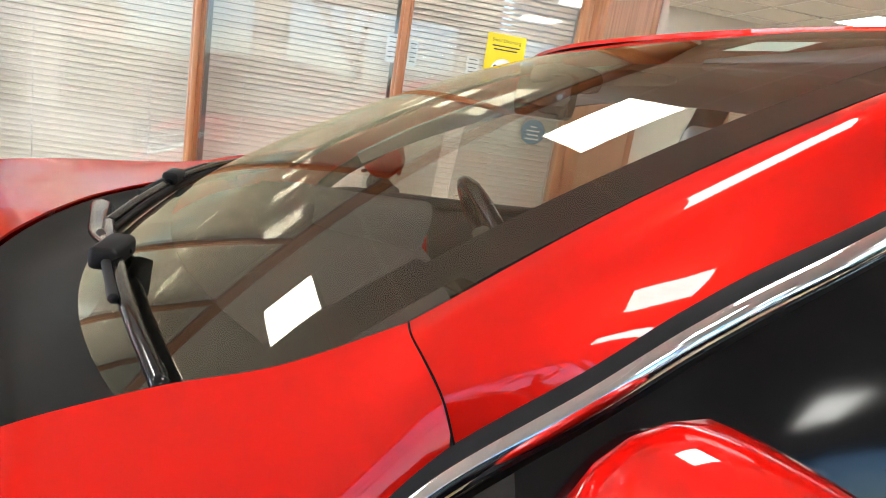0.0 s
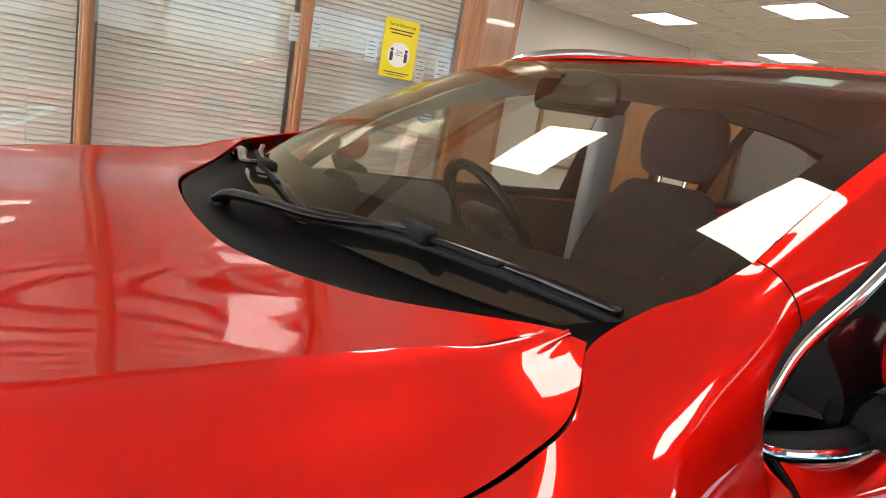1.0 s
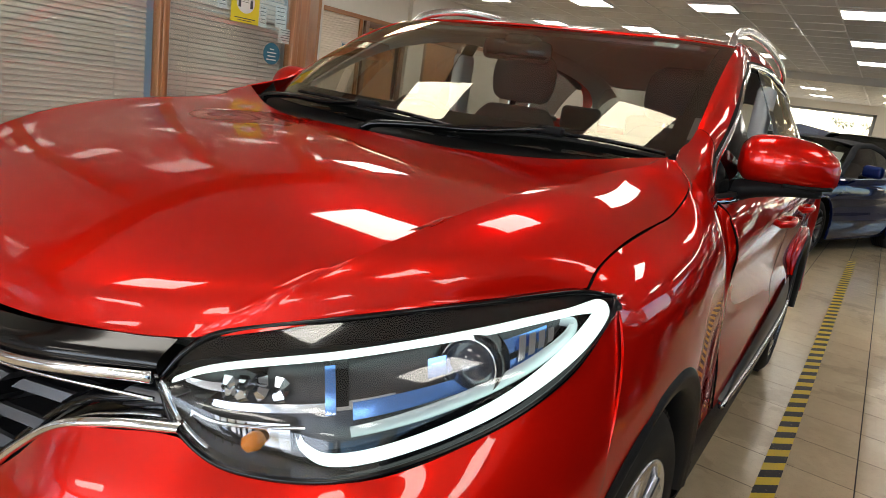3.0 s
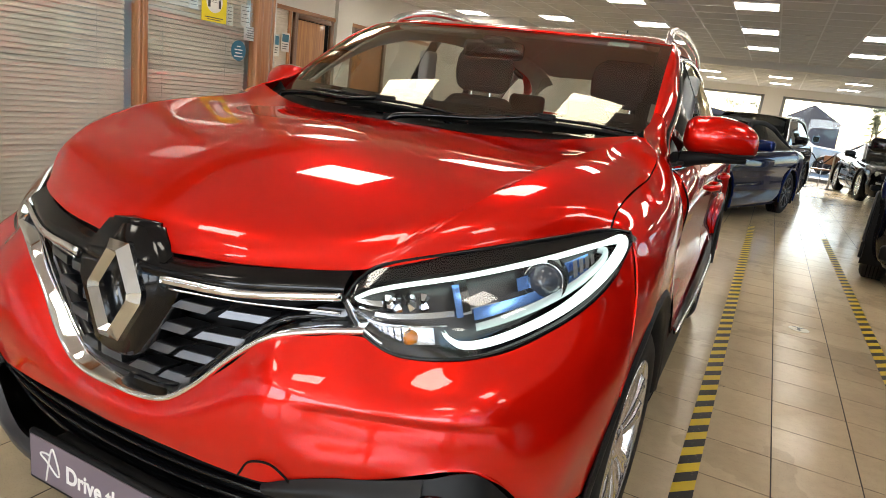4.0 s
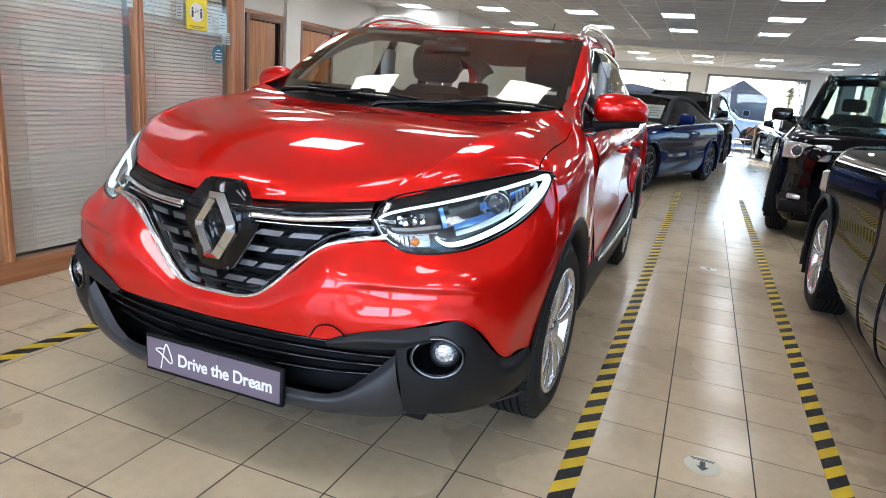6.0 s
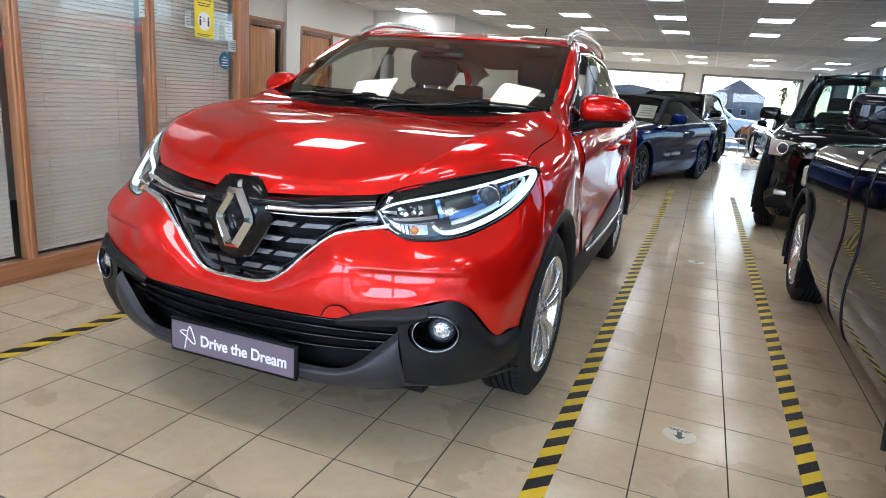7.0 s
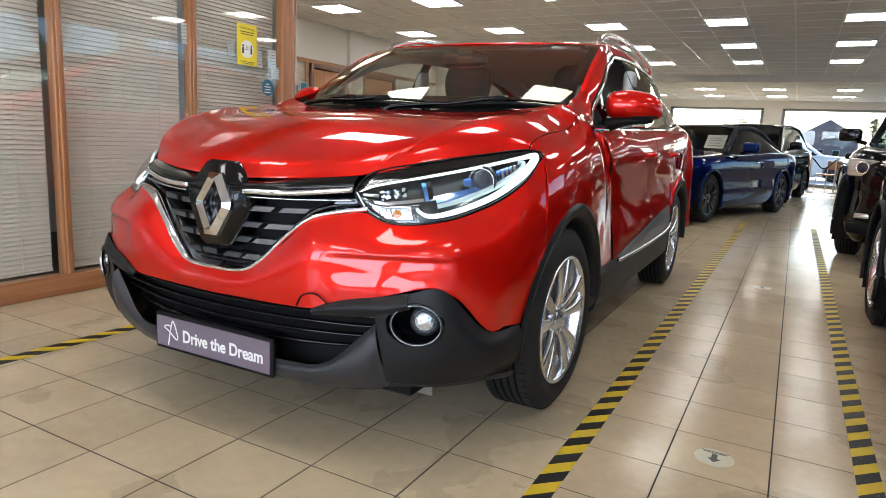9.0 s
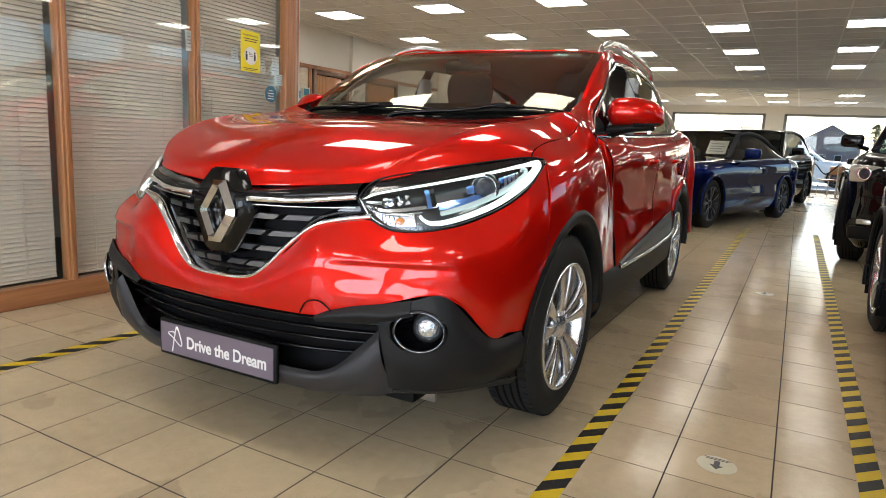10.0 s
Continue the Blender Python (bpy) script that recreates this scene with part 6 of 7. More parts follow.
FINAL = {"windscreen", "pillar_rail", "pillar_trim", "cowl", "wiper", "door_mirror", "front_wing", "pillar_seam", "window_trim", "window_seal"}  # these are laid out in their final place
settled = set()
for ob in [o for c in red.children if c.data and c.name.split(".")[0] not in FINAL for o in (c, *c.children_recursive)]:
    if ob.data in settled:
        continue
    settled.add(ob.data)
    co = np.empty(3 * len(ob.data.vertices))
    ob.data.vertices.foreach_get("co", co)
    ob.data.vertices.foreach_set("co", settle(co.reshape(-1, 3)).ravel())
    ob.data.update()

# ---- the other cars ----
def other_car(name, label, m, paint, L, W, H, base, over=0.85, hood_z=0.95, nose_z=0.72, ws=(0.55, 1.15), rear=(2.7, 3.3), roof_mat=None,
              belt=0.98, rim=None, suv=False, glass=None, R=0.34, lamp_z=0.7, screen_glass=None, mirror_out=0.09, seams=True):
    """A parked car: its front towards -y, the middle of its front axle at the origin."""
    car = thing(name, label, "car", m, group="parked cars")
    glass = glass or TINT_GLASS
    half, tail = W / 2, L - over
    mid = (0, base / 2, 0.7)
    low = 0.22 if suv else 0.16

    def section(y):
        t = (y + over) / L
        w = half * np.interp(t, [0, 0.015, 0.06, 0.15, 0.5, 0.85, 0.95, 0.985, 1], [0.62, 0.76, 0.90, 0.985, 1.0, 0.985, 0.92, 0.82, 0.66])
        top = np.interp(y, [-over, -over + 0.03, -over + 0.14, -over + 0.4, ws[0], ws[0] + 0.5, rear[0], rear[1], tail - 0.1, tail], [nose_z - 0.06, nose_z, nose_z + 0.13 * (hood_z - nose_z) / 0.25, hood_z - 0.04, hood_z + 0.02, belt, belt + 0.05, belt + 0.06, belt + 0.02, belt - 0.16])
        z0 = low + (0.10 if t < 0.02 or t > 0.985 else 0.0)
        return [(w * 0.90, y, z0), (w * 0.97, y, z0 + 0.08), (w, y, z0 + 0.24), (w * 0.985, y, (z0 + top) * 0.52), (w * 0.995, y, top - 0.20), (w * 0.965, y, top - 0.08), (w * 0.88, y, top - 0.008), (w * 0.72, y, top + 0.012), (w * 0.4, y, top + 0.028), (0, y, top + 0.03)]

    ys = [-over, -over + 0.02, -over + 0.06, -over + 0.14, -over + 0.28, -over + 0.5, -0.2, 0.1, ws[0], ws[0] + 0.3, 1.2, 1.7, 2.2, rear[0], base + 0.1, rear[1], tail - 0.25, tail - 0.1, tail - 0.03, tail]
    ys = sorted(set(round(y, 3) for y in ys))
    for s in (1, -1):
        bm = loft([section(y) for y in ys], 46, 170, s, mid)
        arches = [f for f in bm.faces if abs(f.calc_center_median().x) > half * 0.70 and f.calc_center_median().z < 0.9 and
                  min(math.hypot(f.calc_center_median().y - c, f.calc_center_median().z - R) for c in (0, base)) < R + 0.055]
        cabin = [f for f in bm.faces if ws[0] + 0.12 < f.calc_center_median().y < rear[1] - 0.12 and abs(f.calc_center_median().x) < half * 0.80 and f.calc_center_median().z > belt - 0.15]
        bmesh.ops.delete(bm, geom=list(set(arches + cabin)), context="FACES")
        thicken(part("body_side", bm, paint, car), 0.006)
        for c, nm in ((0, "front_wheel"), (base, "rear_wheel")):
            xs = half * 0.985
            part("arch_lip", tube([(s * (xs + 0.004), c - (R + 0.05) * math.cos(a), R + (R + 0.05) * math.sin(a)) for a in np.linspace(-0.35, math.pi + 0.35, 24)], 0.016, 60, 6), CLADDING if suv else paint, car)
            part("wheel_housing", grid_mesh([[(s * x, c - (R + 0.05) * math.cos(a), R + (R + 0.05) * math.sin(a)) for a in np.linspace(-0.5, math.pi + 0.5, 24)] for x in (xs, 0.5)], flip=s > 0), MATT_BLACK, car)
            hub = new(nm)
            hub.parent = car
            wheel(s, c, rim or DARK_ALLOY, 5, hub, x=half * 0.975, z=R, radius=R)
        # glass house
        def side_pt(y, k):
            top = np.interp(y, [ws[0], ws[1], (ws[1] + rear[0]) / 2, rear[0], rear[1]], [belt - 0.02, H - 0.07, H - 0.04, H - 0.09, belt + 0.05])
            tx = np.interp(y, [ws[0], ws[1], (ws[1] + rear[0]) / 2, rear[0], rear[1]], [0.84, 0.68, 0.66, 0.64, 0.78]) * half
            b = section(y)[6]
            return ((b[0] + 0.01) * (1 - k) + tx * k + 0.02 * k * (1 - k), y, (b[2] - 0.01) * (1 - k) + max(top, b[2]) * k)
        yy = np.linspace(ws[0] + 0.1, rear[1] - 0.1, 12)
        sg = part("side_window", loft([[side_pt(y, k) for k in (0, 0.5, 1)] for y in yy], 12, 30, s, mid), glass, car, "dark side glass")
        sg.visible_shadow = False
        part("roof_side", tube([(s * x, y, z) for x, y, z in [side_pt(y, 1.0) for y in np.linspace(ws[0], rear[1], 16)]], 0.035, 60, 8, 1.1), roof_mat or paint, car)
        part("belt_trim", tube([(s * (x + 0.01), y, z) for x, y, z in [side_pt(y, 0.0) for y in yy]], 0.010, 40, 6), CHROME if not suv else GLOSS_BLACK, car)
        for y in ((ws[1] + rear[0]) / 2,):
            part("door_pillar", loft([[side_pt(y + d, k) for k in (0, 0.5, 1)] for d in (-0.06, 0.06)], 8, 3, s, mid), GLOSS_BLACK, car)
        for y in (ws[0] + 0.08, (ws[1] + rear[0]) / 2 + 0.02) if seams else ():
            part("door_gap", tube([(s * (x - 0.0015), yv, z) for x, yv, z in spline(section(y), 100)[12:62]], 0.0012, 40, 6), SEAM, car)
        part("door_handle", tube([(s * half * 0.99, (ws[1] + rear[0]) / 2 - 0.25, belt - 0.12), (s * (half + 0.025), (ws[1] + rear[0]) / 2 - 0.16, belt - 0.11), (s * half * 0.99, (ws[1] + rear[0]) / 2 - 0.06, belt - 0.11)], 0.012, 20, 8), CHROME if not suv else paint, car)
        # mirror
        mx, my, mz = s * (half + mirror_out), ws[0] + 0.33, belt + 0.10
        mir = part("door_mirror", box(mx - 0.115, mx + 0.115, my - 0.05, my + 0.06, mz - 0.075, mz + 0.075, 0.045, 5), paint, car)
        part("mirror_base", tube([(s * half * 0.93, ws[0] + 0.40, belt + 0.01), (s * (half + 0.06), ws[0] + 0.36, belt + 0.05)], 0.025, 10, 8), MATT_BLACK, mir)
        # lamps
        hx = half * 0.70
        pale = bpy.data.materials.get("pale_lamp") or mat("pale_lamp", (0.58, 0.58, 0.55), 0.12, metal=0.6, coat=1.0)
        y_l = -over + (0.11 if suv else 0.13)
        lw, lh = (0.22, 0.08) if suv else (0.13, 0.055)
        lm = pose(s * hx, y_l, lamp_z, 0, 0, s * 20)
        hl = part("headlamp", join(bmesh.new(), box(-lw, lw, -0.035, 0.10, -lh, lh, 0.032, 4), lm), pale, car, "clear headlamp")
        for dx, rr in ((0.075 * s, 0.06), (-0.10 * s, 0.05)) if suv else ((0.0, 0.042),):
            rm = lm @ pose(dx, -0.036, 0, 90)
            part("lamp_ring", join(bmesh.new(), turned([(-0.004, rr), (0.008, rr * 0.97), (0.008, rr * 0.80), (0.0, rr * 0.76)], 32, "Z"), rm), CHROME, hl)
            part("lamp_lens", join(bmesh.new(), turned([(0.0, rr * 0.76), (0.006, rr * 0.5), (0.008, 0.001)], 28, "Z"), rm), PROJECTOR, hl)
        part("fog_light", box(s * hx - 0.09, s * hx + 0.09, -over + 0.03, -over + 0.16, 0.44, 0.49, 0.015), pale, car, "slim fog light")
        part("intake", box(s * hx - 0.15, s * hx + 0.13, -over + 0.035, -over + 0.2, 0.30, 0.42, 0.03), MATT_BLACK, car)
        part("tail_lamp", box(s * half * 0.74 - 0.1, s * half * 0.74 + 0.1, tail - 0.16, tail - 0.03, belt - 0.2, belt - 0.08, 0.03), bpy.data.materials.get("red_lamp") or mat("red_lamp", (0.35, 0.01, 0.01), 0.1, coat=1.0), car, "red tail lamp")
    hw = half * 0.84
    scr = part("windscreen", loft([whole([(0, ws[0] - 0.05, hood_z + 0.02), (hw * 0.6, ws[0], hood_z + 0.02), (hw, ws[0] + 0.12, belt)]), whole([(0, ws[1] - 0.05, H - 0.035), (half * 0.4, ws[1] - 0.02, H - 0.045), (half * 0.675, ws[1] + 0.04, H - 0.075)])], 41, 14, 1, (0, 2, 0.5)), screen_glass or glass, car, "raked windscreen")
    scr.visible_shadow = False
    bk = part("rear_glass", loft([whole([(0, rear[0], H - 0.06), (half * 0.4, rear[0], H - 0.07), (half * 0.64, rear[0] - 0.02, H - 0.09)]), whole([(0, rear[1], belt + 0.08), (half * 0.45, rear[1], belt + 0.08), (half * 0.78, rear[1] - 0.05, belt + 0.06)])], 41, 14, 1, (0, 1.5, 0.5)), roof_mat or glass, car)
    bk.visible_shadow = False
    rs = [whole([(0, y, H - d), (half * 0.4, y, H - d - 0.008), (half * 0.66, y, H - d - 0.035)]) for y, d in ((ws[1] - 0.03, 0.035), (ws[1] + 0.4, 0.005), ((ws[1] + rear[0]) / 2 + 0.2, 0.0), (rear[0], 0.055))]
    thicken(part("roof", loft(rs, 31, 24, 1, (0, 2, 0)), roof_mat or paint, car), 0.01)
    g = part("grille", box(-half * 0.45, half * 0.45, -over - 0.012, -over + 0.1, nose_z - 0.20, nose_z - 0.04, 0.02), MATT_BLACK, car, "dark front grille")
    for k in range(3):
        part("grille_bar", box(-half * 0.43, half * 0.43, -over - 0.02, -over - 0.008, nose_z - 0.18 + 0.05 * k, nose_z - 0.165 + 0.05 * k, 0.003), GREY_SLAT, g)
    part("lower_intake", box(-half * 0.5, half * 0.5, -over - 0.008, -over + 0.1, 0.27, 0.40, 0.03), MATT_BLACK, car)
    part("dashboard", box(-half * 0.8, half * 0.8, ws[0] + 0.1, ws[0] + 0.55, belt - 0.3, belt - 0.02, 0.05), DASH, car)
    for x in (-0.36, 0.36):
        part("seat_back", box(x - 0.24, x + 0.24, 1.55, 1.75, 0.45, belt + 0.16, 0.07, 4), SEAT, car)
        part("headrest", box(x - 0.13, x + 0.13, 1.64, 1.74, belt + 0.19, belt + 0.35, 0.04, 3), SEAT, car)
    st2 = join(bmesh.new(), turned([(0.012 * math.sin(a), 0.175 + 0.014 * math.cos(a)) for a in (2 * math.pi * k / 10 for k in range(11))], 40, "Y"), pose(-0.36, ws[0] + 0.75, belt - 0.06, 24))
    part("steering_wheel", st2, MATT_BLACK, car)
    part("cabin_floor", box(-half * 0.85, half * 0.85, -over + 0.3, tail - 0.3, low, low + 0.1), MATT_BLACK, car, smooth=False)
    part("plate_holder", box(-0.26, 0.26, -over - 0.02, -over - 0.005, 0.42, 0.53, 0.004), MATT_BLACK, car)
    return car


FABRIC = mat("black_fabric_hood", (0.010, 0.011, 0.016), 0.9, vary=0.1, scale=30)
blue = other_car("blue_convertible", "dark blue convertible with black fabric roof and dark alloys", pose(-0.225, 7.54, 0, 0, 0, -16.9), BLUE_PAINT, 4.65, 1.80, 1.40, 2.80, roof_mat=FABRIC,
          hood_z=0.93, nose_z=0.70, belt=0.95, ws=(0.62, 1.30), rear=(2.35, 3.05), R=0.335, glass=TINT_GLASS, screen_glass=CAR_GLASS)
other_car("dark_estate_car", "black estate car parked behind the convertible", pose(0.40, 12.35, 0, 0, 0, -12), BLACK_PAINT, 4.4, 1.80, 1.62, 2.65, hood_z=1.02, belt=1.06, rear=(2.9, 3.3))
other_car("black_suv", "tall black off-road car with clear headlamps parked beside the aisle", pose(3.02, 5.46, 0, 0, 0, -9), BLACK_PAINT, 4.85, 1.98, 1.79, 2.92, over=0.88, hood_z=1.12, nose_z=0.95,
          belt=1.14, ws=(0.62, 1.30), rear=(3.3, 3.75), suv=True, R=0.38, lamp_z=0.90, glass=MID_GLASS)
other_car("dark_hatchback", "glossy anthracite car parked facing away beside the taped aisle", pose(2.98, 2.40, 0, 0, 0, 180), DARK_PAINT, 4.85, 1.84, 1.58, 2.98, over=0.90, hood_z=1.09, nose_z=0.86, belt=1.15,
          ws=(1.35, 1.95), rear=(3.2, 3.7), mirror_out=0.02, R=0.345, rim=ALLOY, lamp_z=0.78, suv=True, seams=False)
other_car("black_coupe", "low black coupe parked near the far windows", pose(3.86, 15.9, 0, 0, 0, 6), BLACK_PAINT, 4.5, 1.84, 1.30, 2.5, hood_z=0.85, nose_z=0.66, belt=0.90, ws=(0.6, 1.35), rear=(2.0, 3.2), R=0.34, rim=ALLOY, lamp_z=0.66)
other_car("white_hatchback", "white hatchback parked in the sun outside", pose(0.2, 25.5, -0.03, 0, 0, 70), WHITE, 4.2, 1.78, 1.48, 2.6, hood_z=0.95, belt=0.98)
other_car("white_van_car", "white estate car parked in the sun outside", pose(3.0, 27.5, -0.03, 0, 0, 84), WHITE, 4.4, 1.8, 1.5, 2.6, hood_z=0.98, belt=1.0)

card = thing("price_card", "white price card propped behind the convertible's windscreen", "price card", pose(-0.225, 7.54, 0, 0, 0, -16.9) @ pose(0.34, 1.18, 1.02, -32, 0, 0))
part("sheet", box(-0.15, 0.15, -0.002, 0.002, 0.0, 0.24), PAPER, card, smooth=False)
for k in range(4):
    part("print", box(-0.11, 0.11 - 0.03 * (k % 2), -0.0035, -0.002, 0.04 + 0.045 * k, 0.055 + 0.045 * k), mat("grey_print", (0.3, 0.3, 0.32), 0.6) if k == 0 else bpy.data.materials["grey_print"], card, smooth=False)

# ---- floor tape and stickers ----
def tape(x, y0, y1, label):
    t = tagged(link("hazard_tape", box(-0.036, 0.036, y0, y1, 0.0005, 0.0022), TAPE, None, "", False), label, "floor tape", "floor tapes")
    t.location = (x, 0, 0)
    return t


tape(1.064, -3.4, 7.8, "black and yellow hazard tape stuck along the floor")
tape(1.915, -3.4, 7.8, "black and yellow hazard tape stuck along the floor")
tape(-1.165, -3.4, 4.8, "black and yellow hazard tape stuck along the floor")


def floor_sticker(x, y):
    s = thing("floor_sticker", "pale oval one-way sticker with a black arrow on the floor", "floor sticker", pose(x, y, 0.0006, 0, 0, 180), group="floor stickers")
    n = 40
    part("disc", sheet([(0.062 * math.cos(2 * math.pi * k / n), 0.062 * math.sin(2 * math.pi * k / n)) for k in range(n)], 0.0012), STICKER, s, smooth=False)
    ar = sheet([(-0.009, -0.032), (0.009, -0.032), (0.009, 0.002), (0.021, 0.002), (0, 0.03), (-0.021, 0.002), (-0.009, 0.002)], 0.0006)
    bmesh.ops.transform(ar, matrix=pose(0, 0.006, 0.0012), verts=ar.verts)
    part("arrow", ar, INK, s, "black arrow", smooth=False)
    tx = bmesh.new()
    for i, w in enumerate((0.036, 0.042)):
        box(-w, w, -0.036 - i * 0.009, -0.032 - i * 0.009, 0.0012, 0.0018, bm=tx)
    part("print", tx, INK, s, "small unreadable line of print", smooth=False)
    return s


floor_sticker(1.477, -0.03)
floor_sticker(1.49, 3.05)

# ---- notices on the partition ----
def notice(name, y, z, w, h, m, label, category="notice", back=False, lean=0.0):
    x = GLASS_X + (-0.0045 if back else 0.0045)
    n = thing(name, label, category, pose(x, y, z, 90, lean, 90))
    part("sheet", box(-w / 2, w / 2, -h / 2, h / 2, -0.0006, 0.0006), m, n, smooth=False)
    return n


poster = notice("poster", 1.337, 1.585, 0.19, 0.288, YELLOW, "yellow social distancing poster taped to the glass", "poster")
part("disc", sheet([(0.062 * math.cos(2 * math.pi * k / 40), 0.062 * math.sin(2 * math.pi * k / 40) - 0.03) for k in range(40)], 0.0005, pose(0, 0, 0.0008)), WHITE, poster, "pale round picture field", smooth=False)
b = lettering("Social Distancing", 0.021, 0.0002, "CENTER")
part("heading", join(bmesh.new(), b, pose(0, 0.108, 0.0012)), INK, poster, smooth=False)
for w, z0, z1 in ((0.068, 0.086, 0.092), (0.058, 0.070, 0.076), (0.07, -0.122, -0.117), (0.05, -0.133, -0.129)):
    part("print", box(-w, w, z0, z1, 0.0008, 0.0012), INK, poster, "small line of print", smooth=False)
part("figure_text", join(bmesh.new(), lettering("2m", 0.028, 0.0002, "CENTER"), pose(0, -0.024, 0.0015)), INK, poster, smooth=False)
for s in (-1, 1):
    fg = bmesh.new()
    box(s * 0.04 - 0.009, s * 0.04 + 0.009, -0.062, -0.018, 0.0013, 0.0016, bm=fg)
    join(fg, sheet([(s * 0.04 + 0.0085 * math.cos(a), -0.007 + 0.0085 * math.sin(a)) for a in (math.pi * k / 8 for k in range(16))], 0.0003, pose(0, 0, 0.0013)))
    part("pictogram", fg, INK, poster, "plain dark upright shape", smooth=False)
part("arrow_bar", box(-0.024, 0.024, -0.033, -0.0305, 0.0013, 0.0017), INK, poster, smooth=False)

disc = thing("round_sticker", "round dark teal sticker with white print on the glass", "sticker", pose(GLASS_X + 0.0045, 1.545, 1.30, 90, 0, 90))
part("disc", sheet([(0.062 * math.cos(2 * math.pi * k / 40), 0.062 * math.sin(2 * math.pi * k / 40)) for k in range(40)], 0.0008), TEAL, disc, smooth=False)
tx = bmesh.new()
for i, w in enumerate((0.016, 0.034, 0.03, 0.036)):
    box(-w, w, 0.022 - i * 0.02, 0.029 - i * 0.02, 0.0008, 0.0012, bm=tx)
part("print", tx, WHITE, disc, "small white print", smooth=False)
rnd = random.Random(11)
for y, z, w, h in ((1.19, 1.55, 0.06, 0.11), (1.47, 1.50, 0.05, 0.12), (1.60, 1.52, 0.08, 0.13), (1.65, 1.415, 0.115, 0.085), (0.80, 1.58, 0.055, 0.13), (0.90, 1.57, 0.04, 0.12)):
    pp = notice("paper_notice", y, z, w, h, PAPER, "white printed paper notice fixed to the glass", "notice", y < 1.7, rnd.uniform(-1.5, 1.5))
    tx = bmesh.new()
    for i in range(5):
        ww = w * rnd.uniform(0.25, 0.42)
        box(-ww, ww, h * (0.36 - i * 0.17), h * (0.36 - i * 0.17) + 0.004, 0.0006, 0.001, bm=tx)
    part("print", tx, INK, pp, "small unreadable print", smooth=False)

# ---- floor tiles ----
tm = box(-T / 2 + 0.0024, T / 2 - 0.0024, -T / 2 + 0.0024, T / 2 - 0.0024, -0.006, 0.0)
bmesh.ops.bevel(tm, geom=[e for e in tm.edges if all(abs(v.co.z) < 1e-6 for v in e.verts)], offset=0.0005, segments=1, affect="EDGES")
tile_mesh = bpy.data.meshes.new("tile")
tm.to_mesh(tile_mesh)
tile_mesh.materials.append(TILE)
tv = [v.co.copy() for v in tm.verts]
tm.verts.index_update()
tf = [[v.index for v in f.verts] for f in tm.faces]
tm.free()
floor = bpy.data.objects["floor"]
verts, faces = [], []
i0, i1 = int((LEFT_X - TX) / T) - 1, int((RIGHT_X - TX) / T) + 1
j0, j1 = int((FRONT_Y - TY) / T) - 1, int((BACK_Y - TY) / T) + 1
rnd = random.Random(7)
for i in range(i0, i1):
    for j in range(j0, j1):
        x, y = TX + (i + 0.5) * T, TY + (j + 0.5) * T
        if x < GLASS_X - 0.05 and y < PART_END:
            continue
        dz = rnd.uniform(-0.0004, 0.0002)
        if -2.1 < x < 2.3 and -1.6 < y < 4.0:
            t = new("tile", tile_mesh)
            t.parent = floor
            t.location = (x, y, dz)
        else:
            k = len(verts)
            verts += [(c.x + x, c.y + y, c.z + dz) for c in tv]
            faces += [[k + n for n in f] for f in tf]
me = bpy.data.meshes.new("far_tiles")
me.from_pydata(verts, [], faces)
me.materials.append(TILE)
ft = new("far_tiles", me)
ft.parent = floor
ft["kind"] = "stuff"

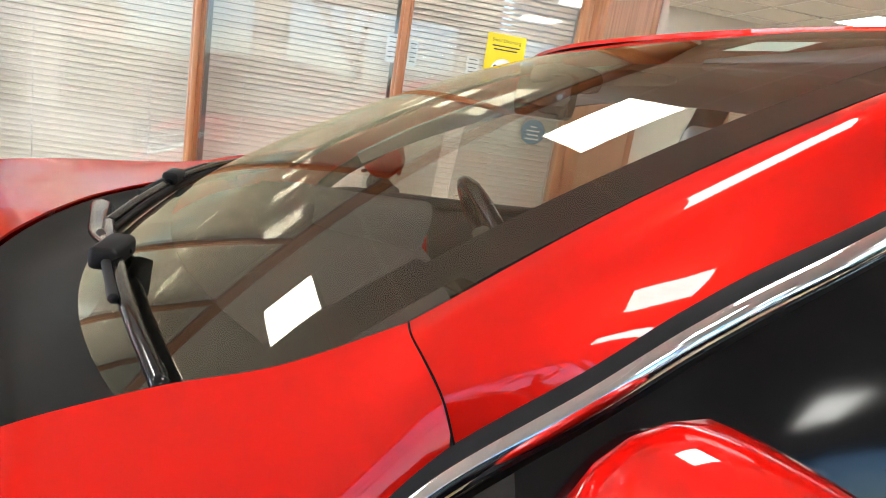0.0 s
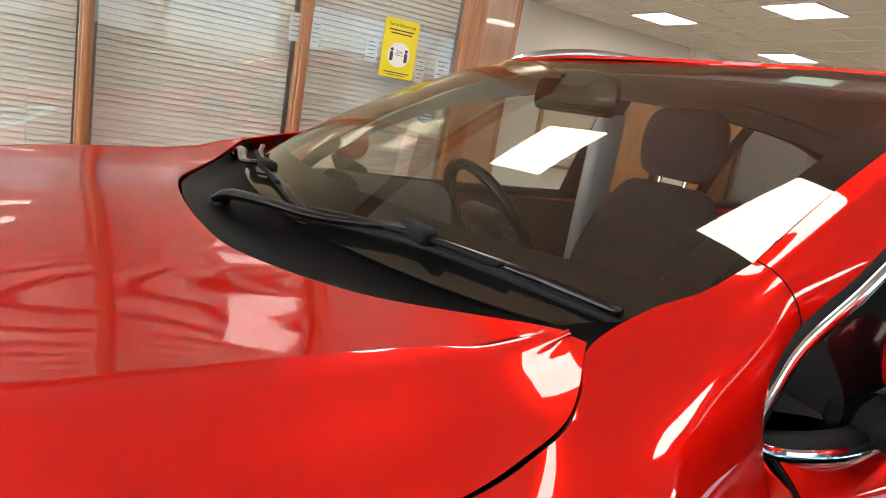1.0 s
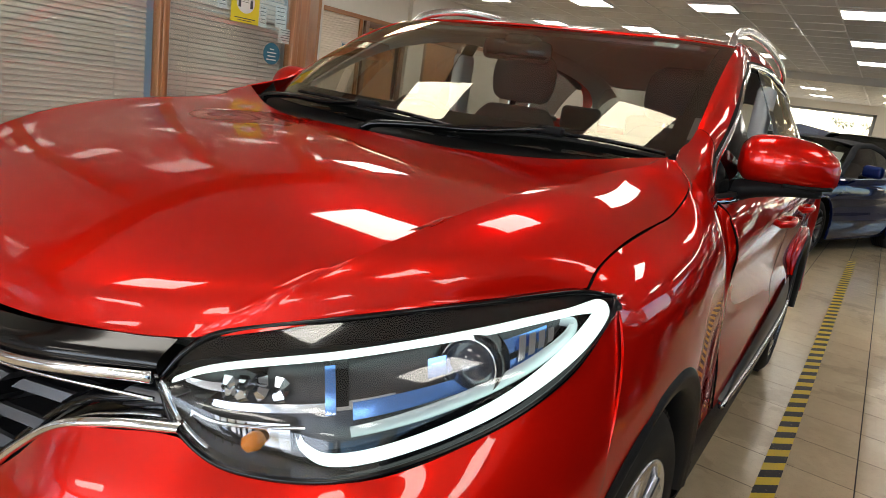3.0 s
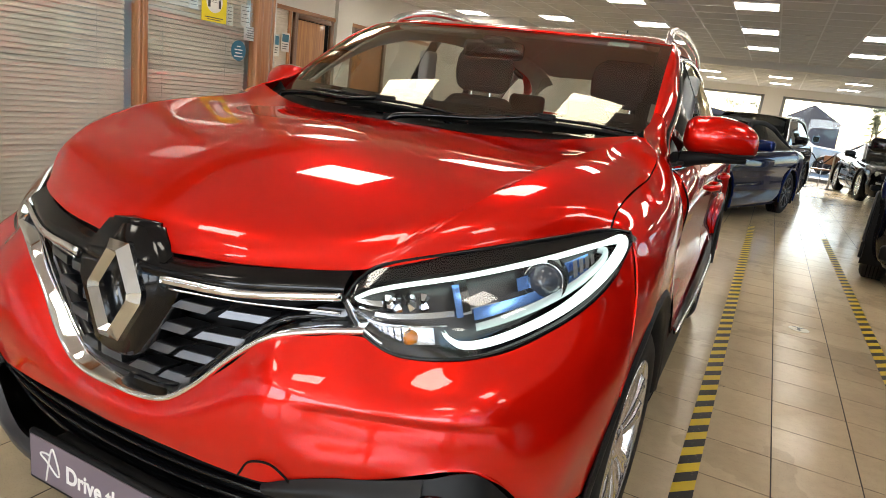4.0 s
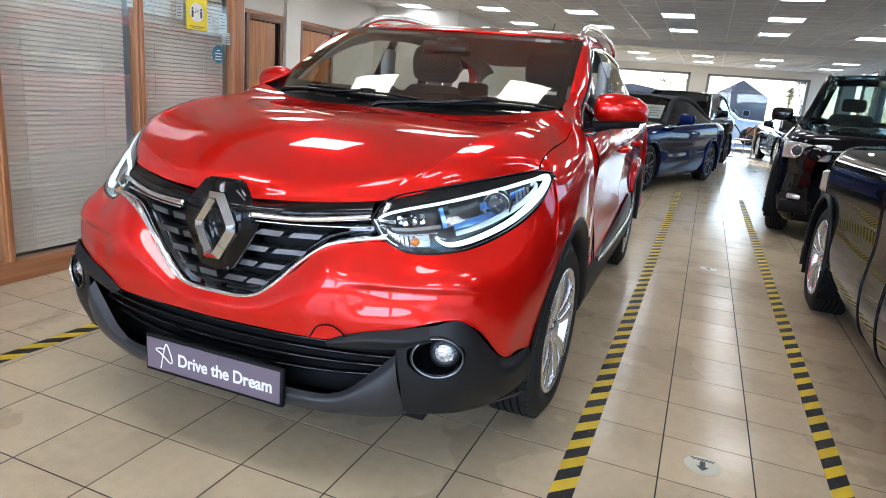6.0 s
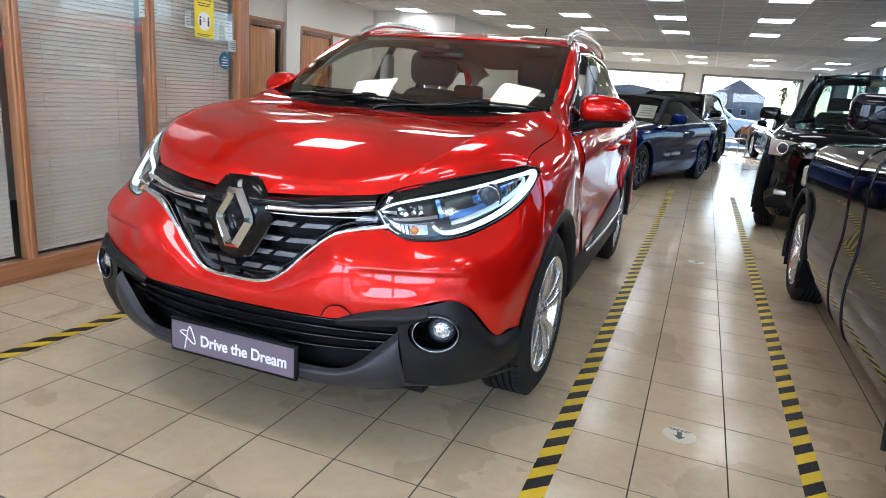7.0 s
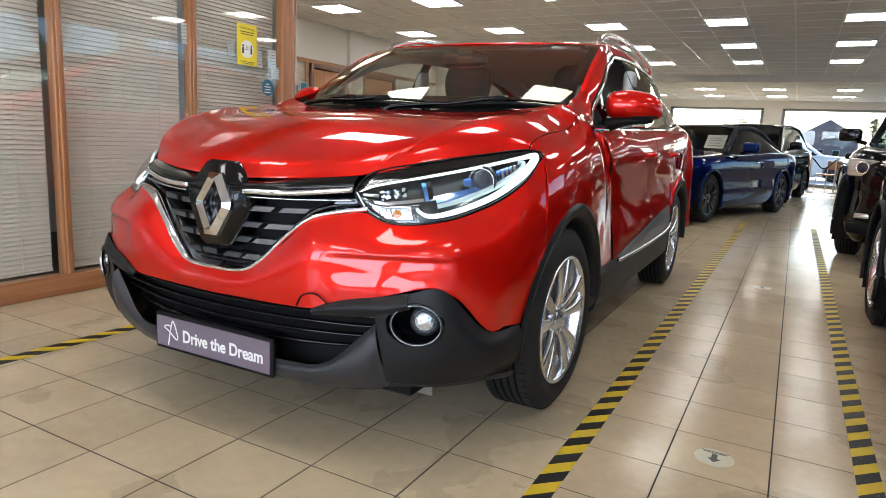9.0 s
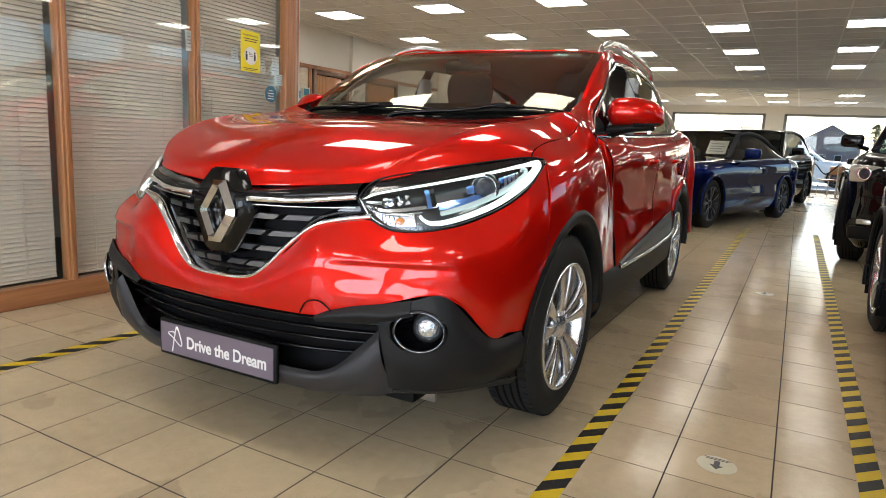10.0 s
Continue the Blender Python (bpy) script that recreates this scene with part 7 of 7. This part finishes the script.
# ---- far end: potted conifer, posts and chairs ----
fir = thing("potted_conifer", "green conifer in a dark pot by the far windows", "plant", pose(3.35, 19.2, 0))
part("pot", turned([(0.0, 0.001), (0.0, 0.16), (0.32, 0.21), (0.33, 0.19), (0.28, 0.18), (0.28, 0.001)], 28, "Z"), MATT_BLACK, fir, "dark pot")
part("trunk", tube([(0, 0, 0.25), (0.01, 0, 1.0), (0, 0, 2.0)], 0.03, 10, 8, taper=(0.035, 0.006)), BARK, fir)
rnd = random.Random(31)
nd = bmesh.new()
for i in range(150):
    h = rnd.uniform(0.45, 2.05)
    a = rnd.uniform(0, 2 * math.pi)
    ln = (2.15 - h) * 0.36 * rnd.uniform(0.75, 1.1) + 0.05
    for k in range(16):
        r = ln * (k + 1) / 16
        c = Vector((r * math.cos(a), r * math.sin(a), h - 0.22 * r + rnd.gauss(0, 0.012)))
        for q in range(3):
            u = Vector((rnd.uniform(-1, 1), rnd.uniform(-1, 1), rnd.uniform(-0.3, 0.5))).normalized() * 0.045
            v = u.orthogonal().normalized() * 0.006
            nd.faces.new([nd.verts.new(c + w) for w in (v, u, -v)])
part("needles", nd, LEAF, fir, smooth=False)


def stanchion():
    s = thing("barrier_post", "slim brushed steel barrier post on a round base", "barrier post", group="barrier posts")
    part("base", turned([(0.0, 0.001), (0.0, 0.15), (0.015, 0.15), (0.03, 0.05), (0.03, 0.001)], 28, "Z"), STEEL, s)
    part("post", turned([(0.03, 0.022), (0.90, 0.022), (0.91, 0.03), (0.95, 0.03), (0.96, 0.001)], 20, "Z"), STEEL, s)
    return s


st_first = stanchion()
st_first.location = (1.45, 18.2, 0)
for x, y in ((1.95, 17.6), (2.55, 17.8)):
    copy_thing(st_first, pose(x, y, 0))
rope = part("barrier_rope", tube([(1.45, 18.2, 0.90), (1.7, 17.9, 0.62), (1.95, 17.6, 0.90), (2.25, 17.7, 0.64), (2.55, 17.8, 0.90)], 0.016, 50, 8), MATT_BLACK, None)
tagged(rope, "sagging black rope hung between barrier posts", "rope")


def cafe_chair():
    c = thing("cafe_chair", "tan chair with slim metal legs near the far windows", "chair", group="cafe chairs")
    part("seat", box(-0.21, 0.21, -0.2, 0.2, 0.43, 0.47, 0.015), BROWN_SEAT, c)
    part("backrest", box(-0.2, 0.2, 0.17, 0.20, 0.60, 0.84, 0.012), BROWN_SEAT, c)
    for sx in (-1, 1):
        for sy in (-1, 1):
            part("leg", tube([(sx * 0.18, sy * 0.17, 0.44), (sx * 0.20, sy * 0.19, 0.0)], 0.011, 4, 8), STEEL, c)
        part("upright", tube([(sx * 0.18, 0.18, 0.45), (sx * 0.18, 0.19, 0.80)], 0.010, 4, 8), STEEL, c)
    return c


ch = cafe_chair()
ch.matrix_world = pose(1.7, 19.3, 0, 0, 0, 30)
copy_thing(ch, pose(2.4, 19.0, 0, 0, 0, -50))
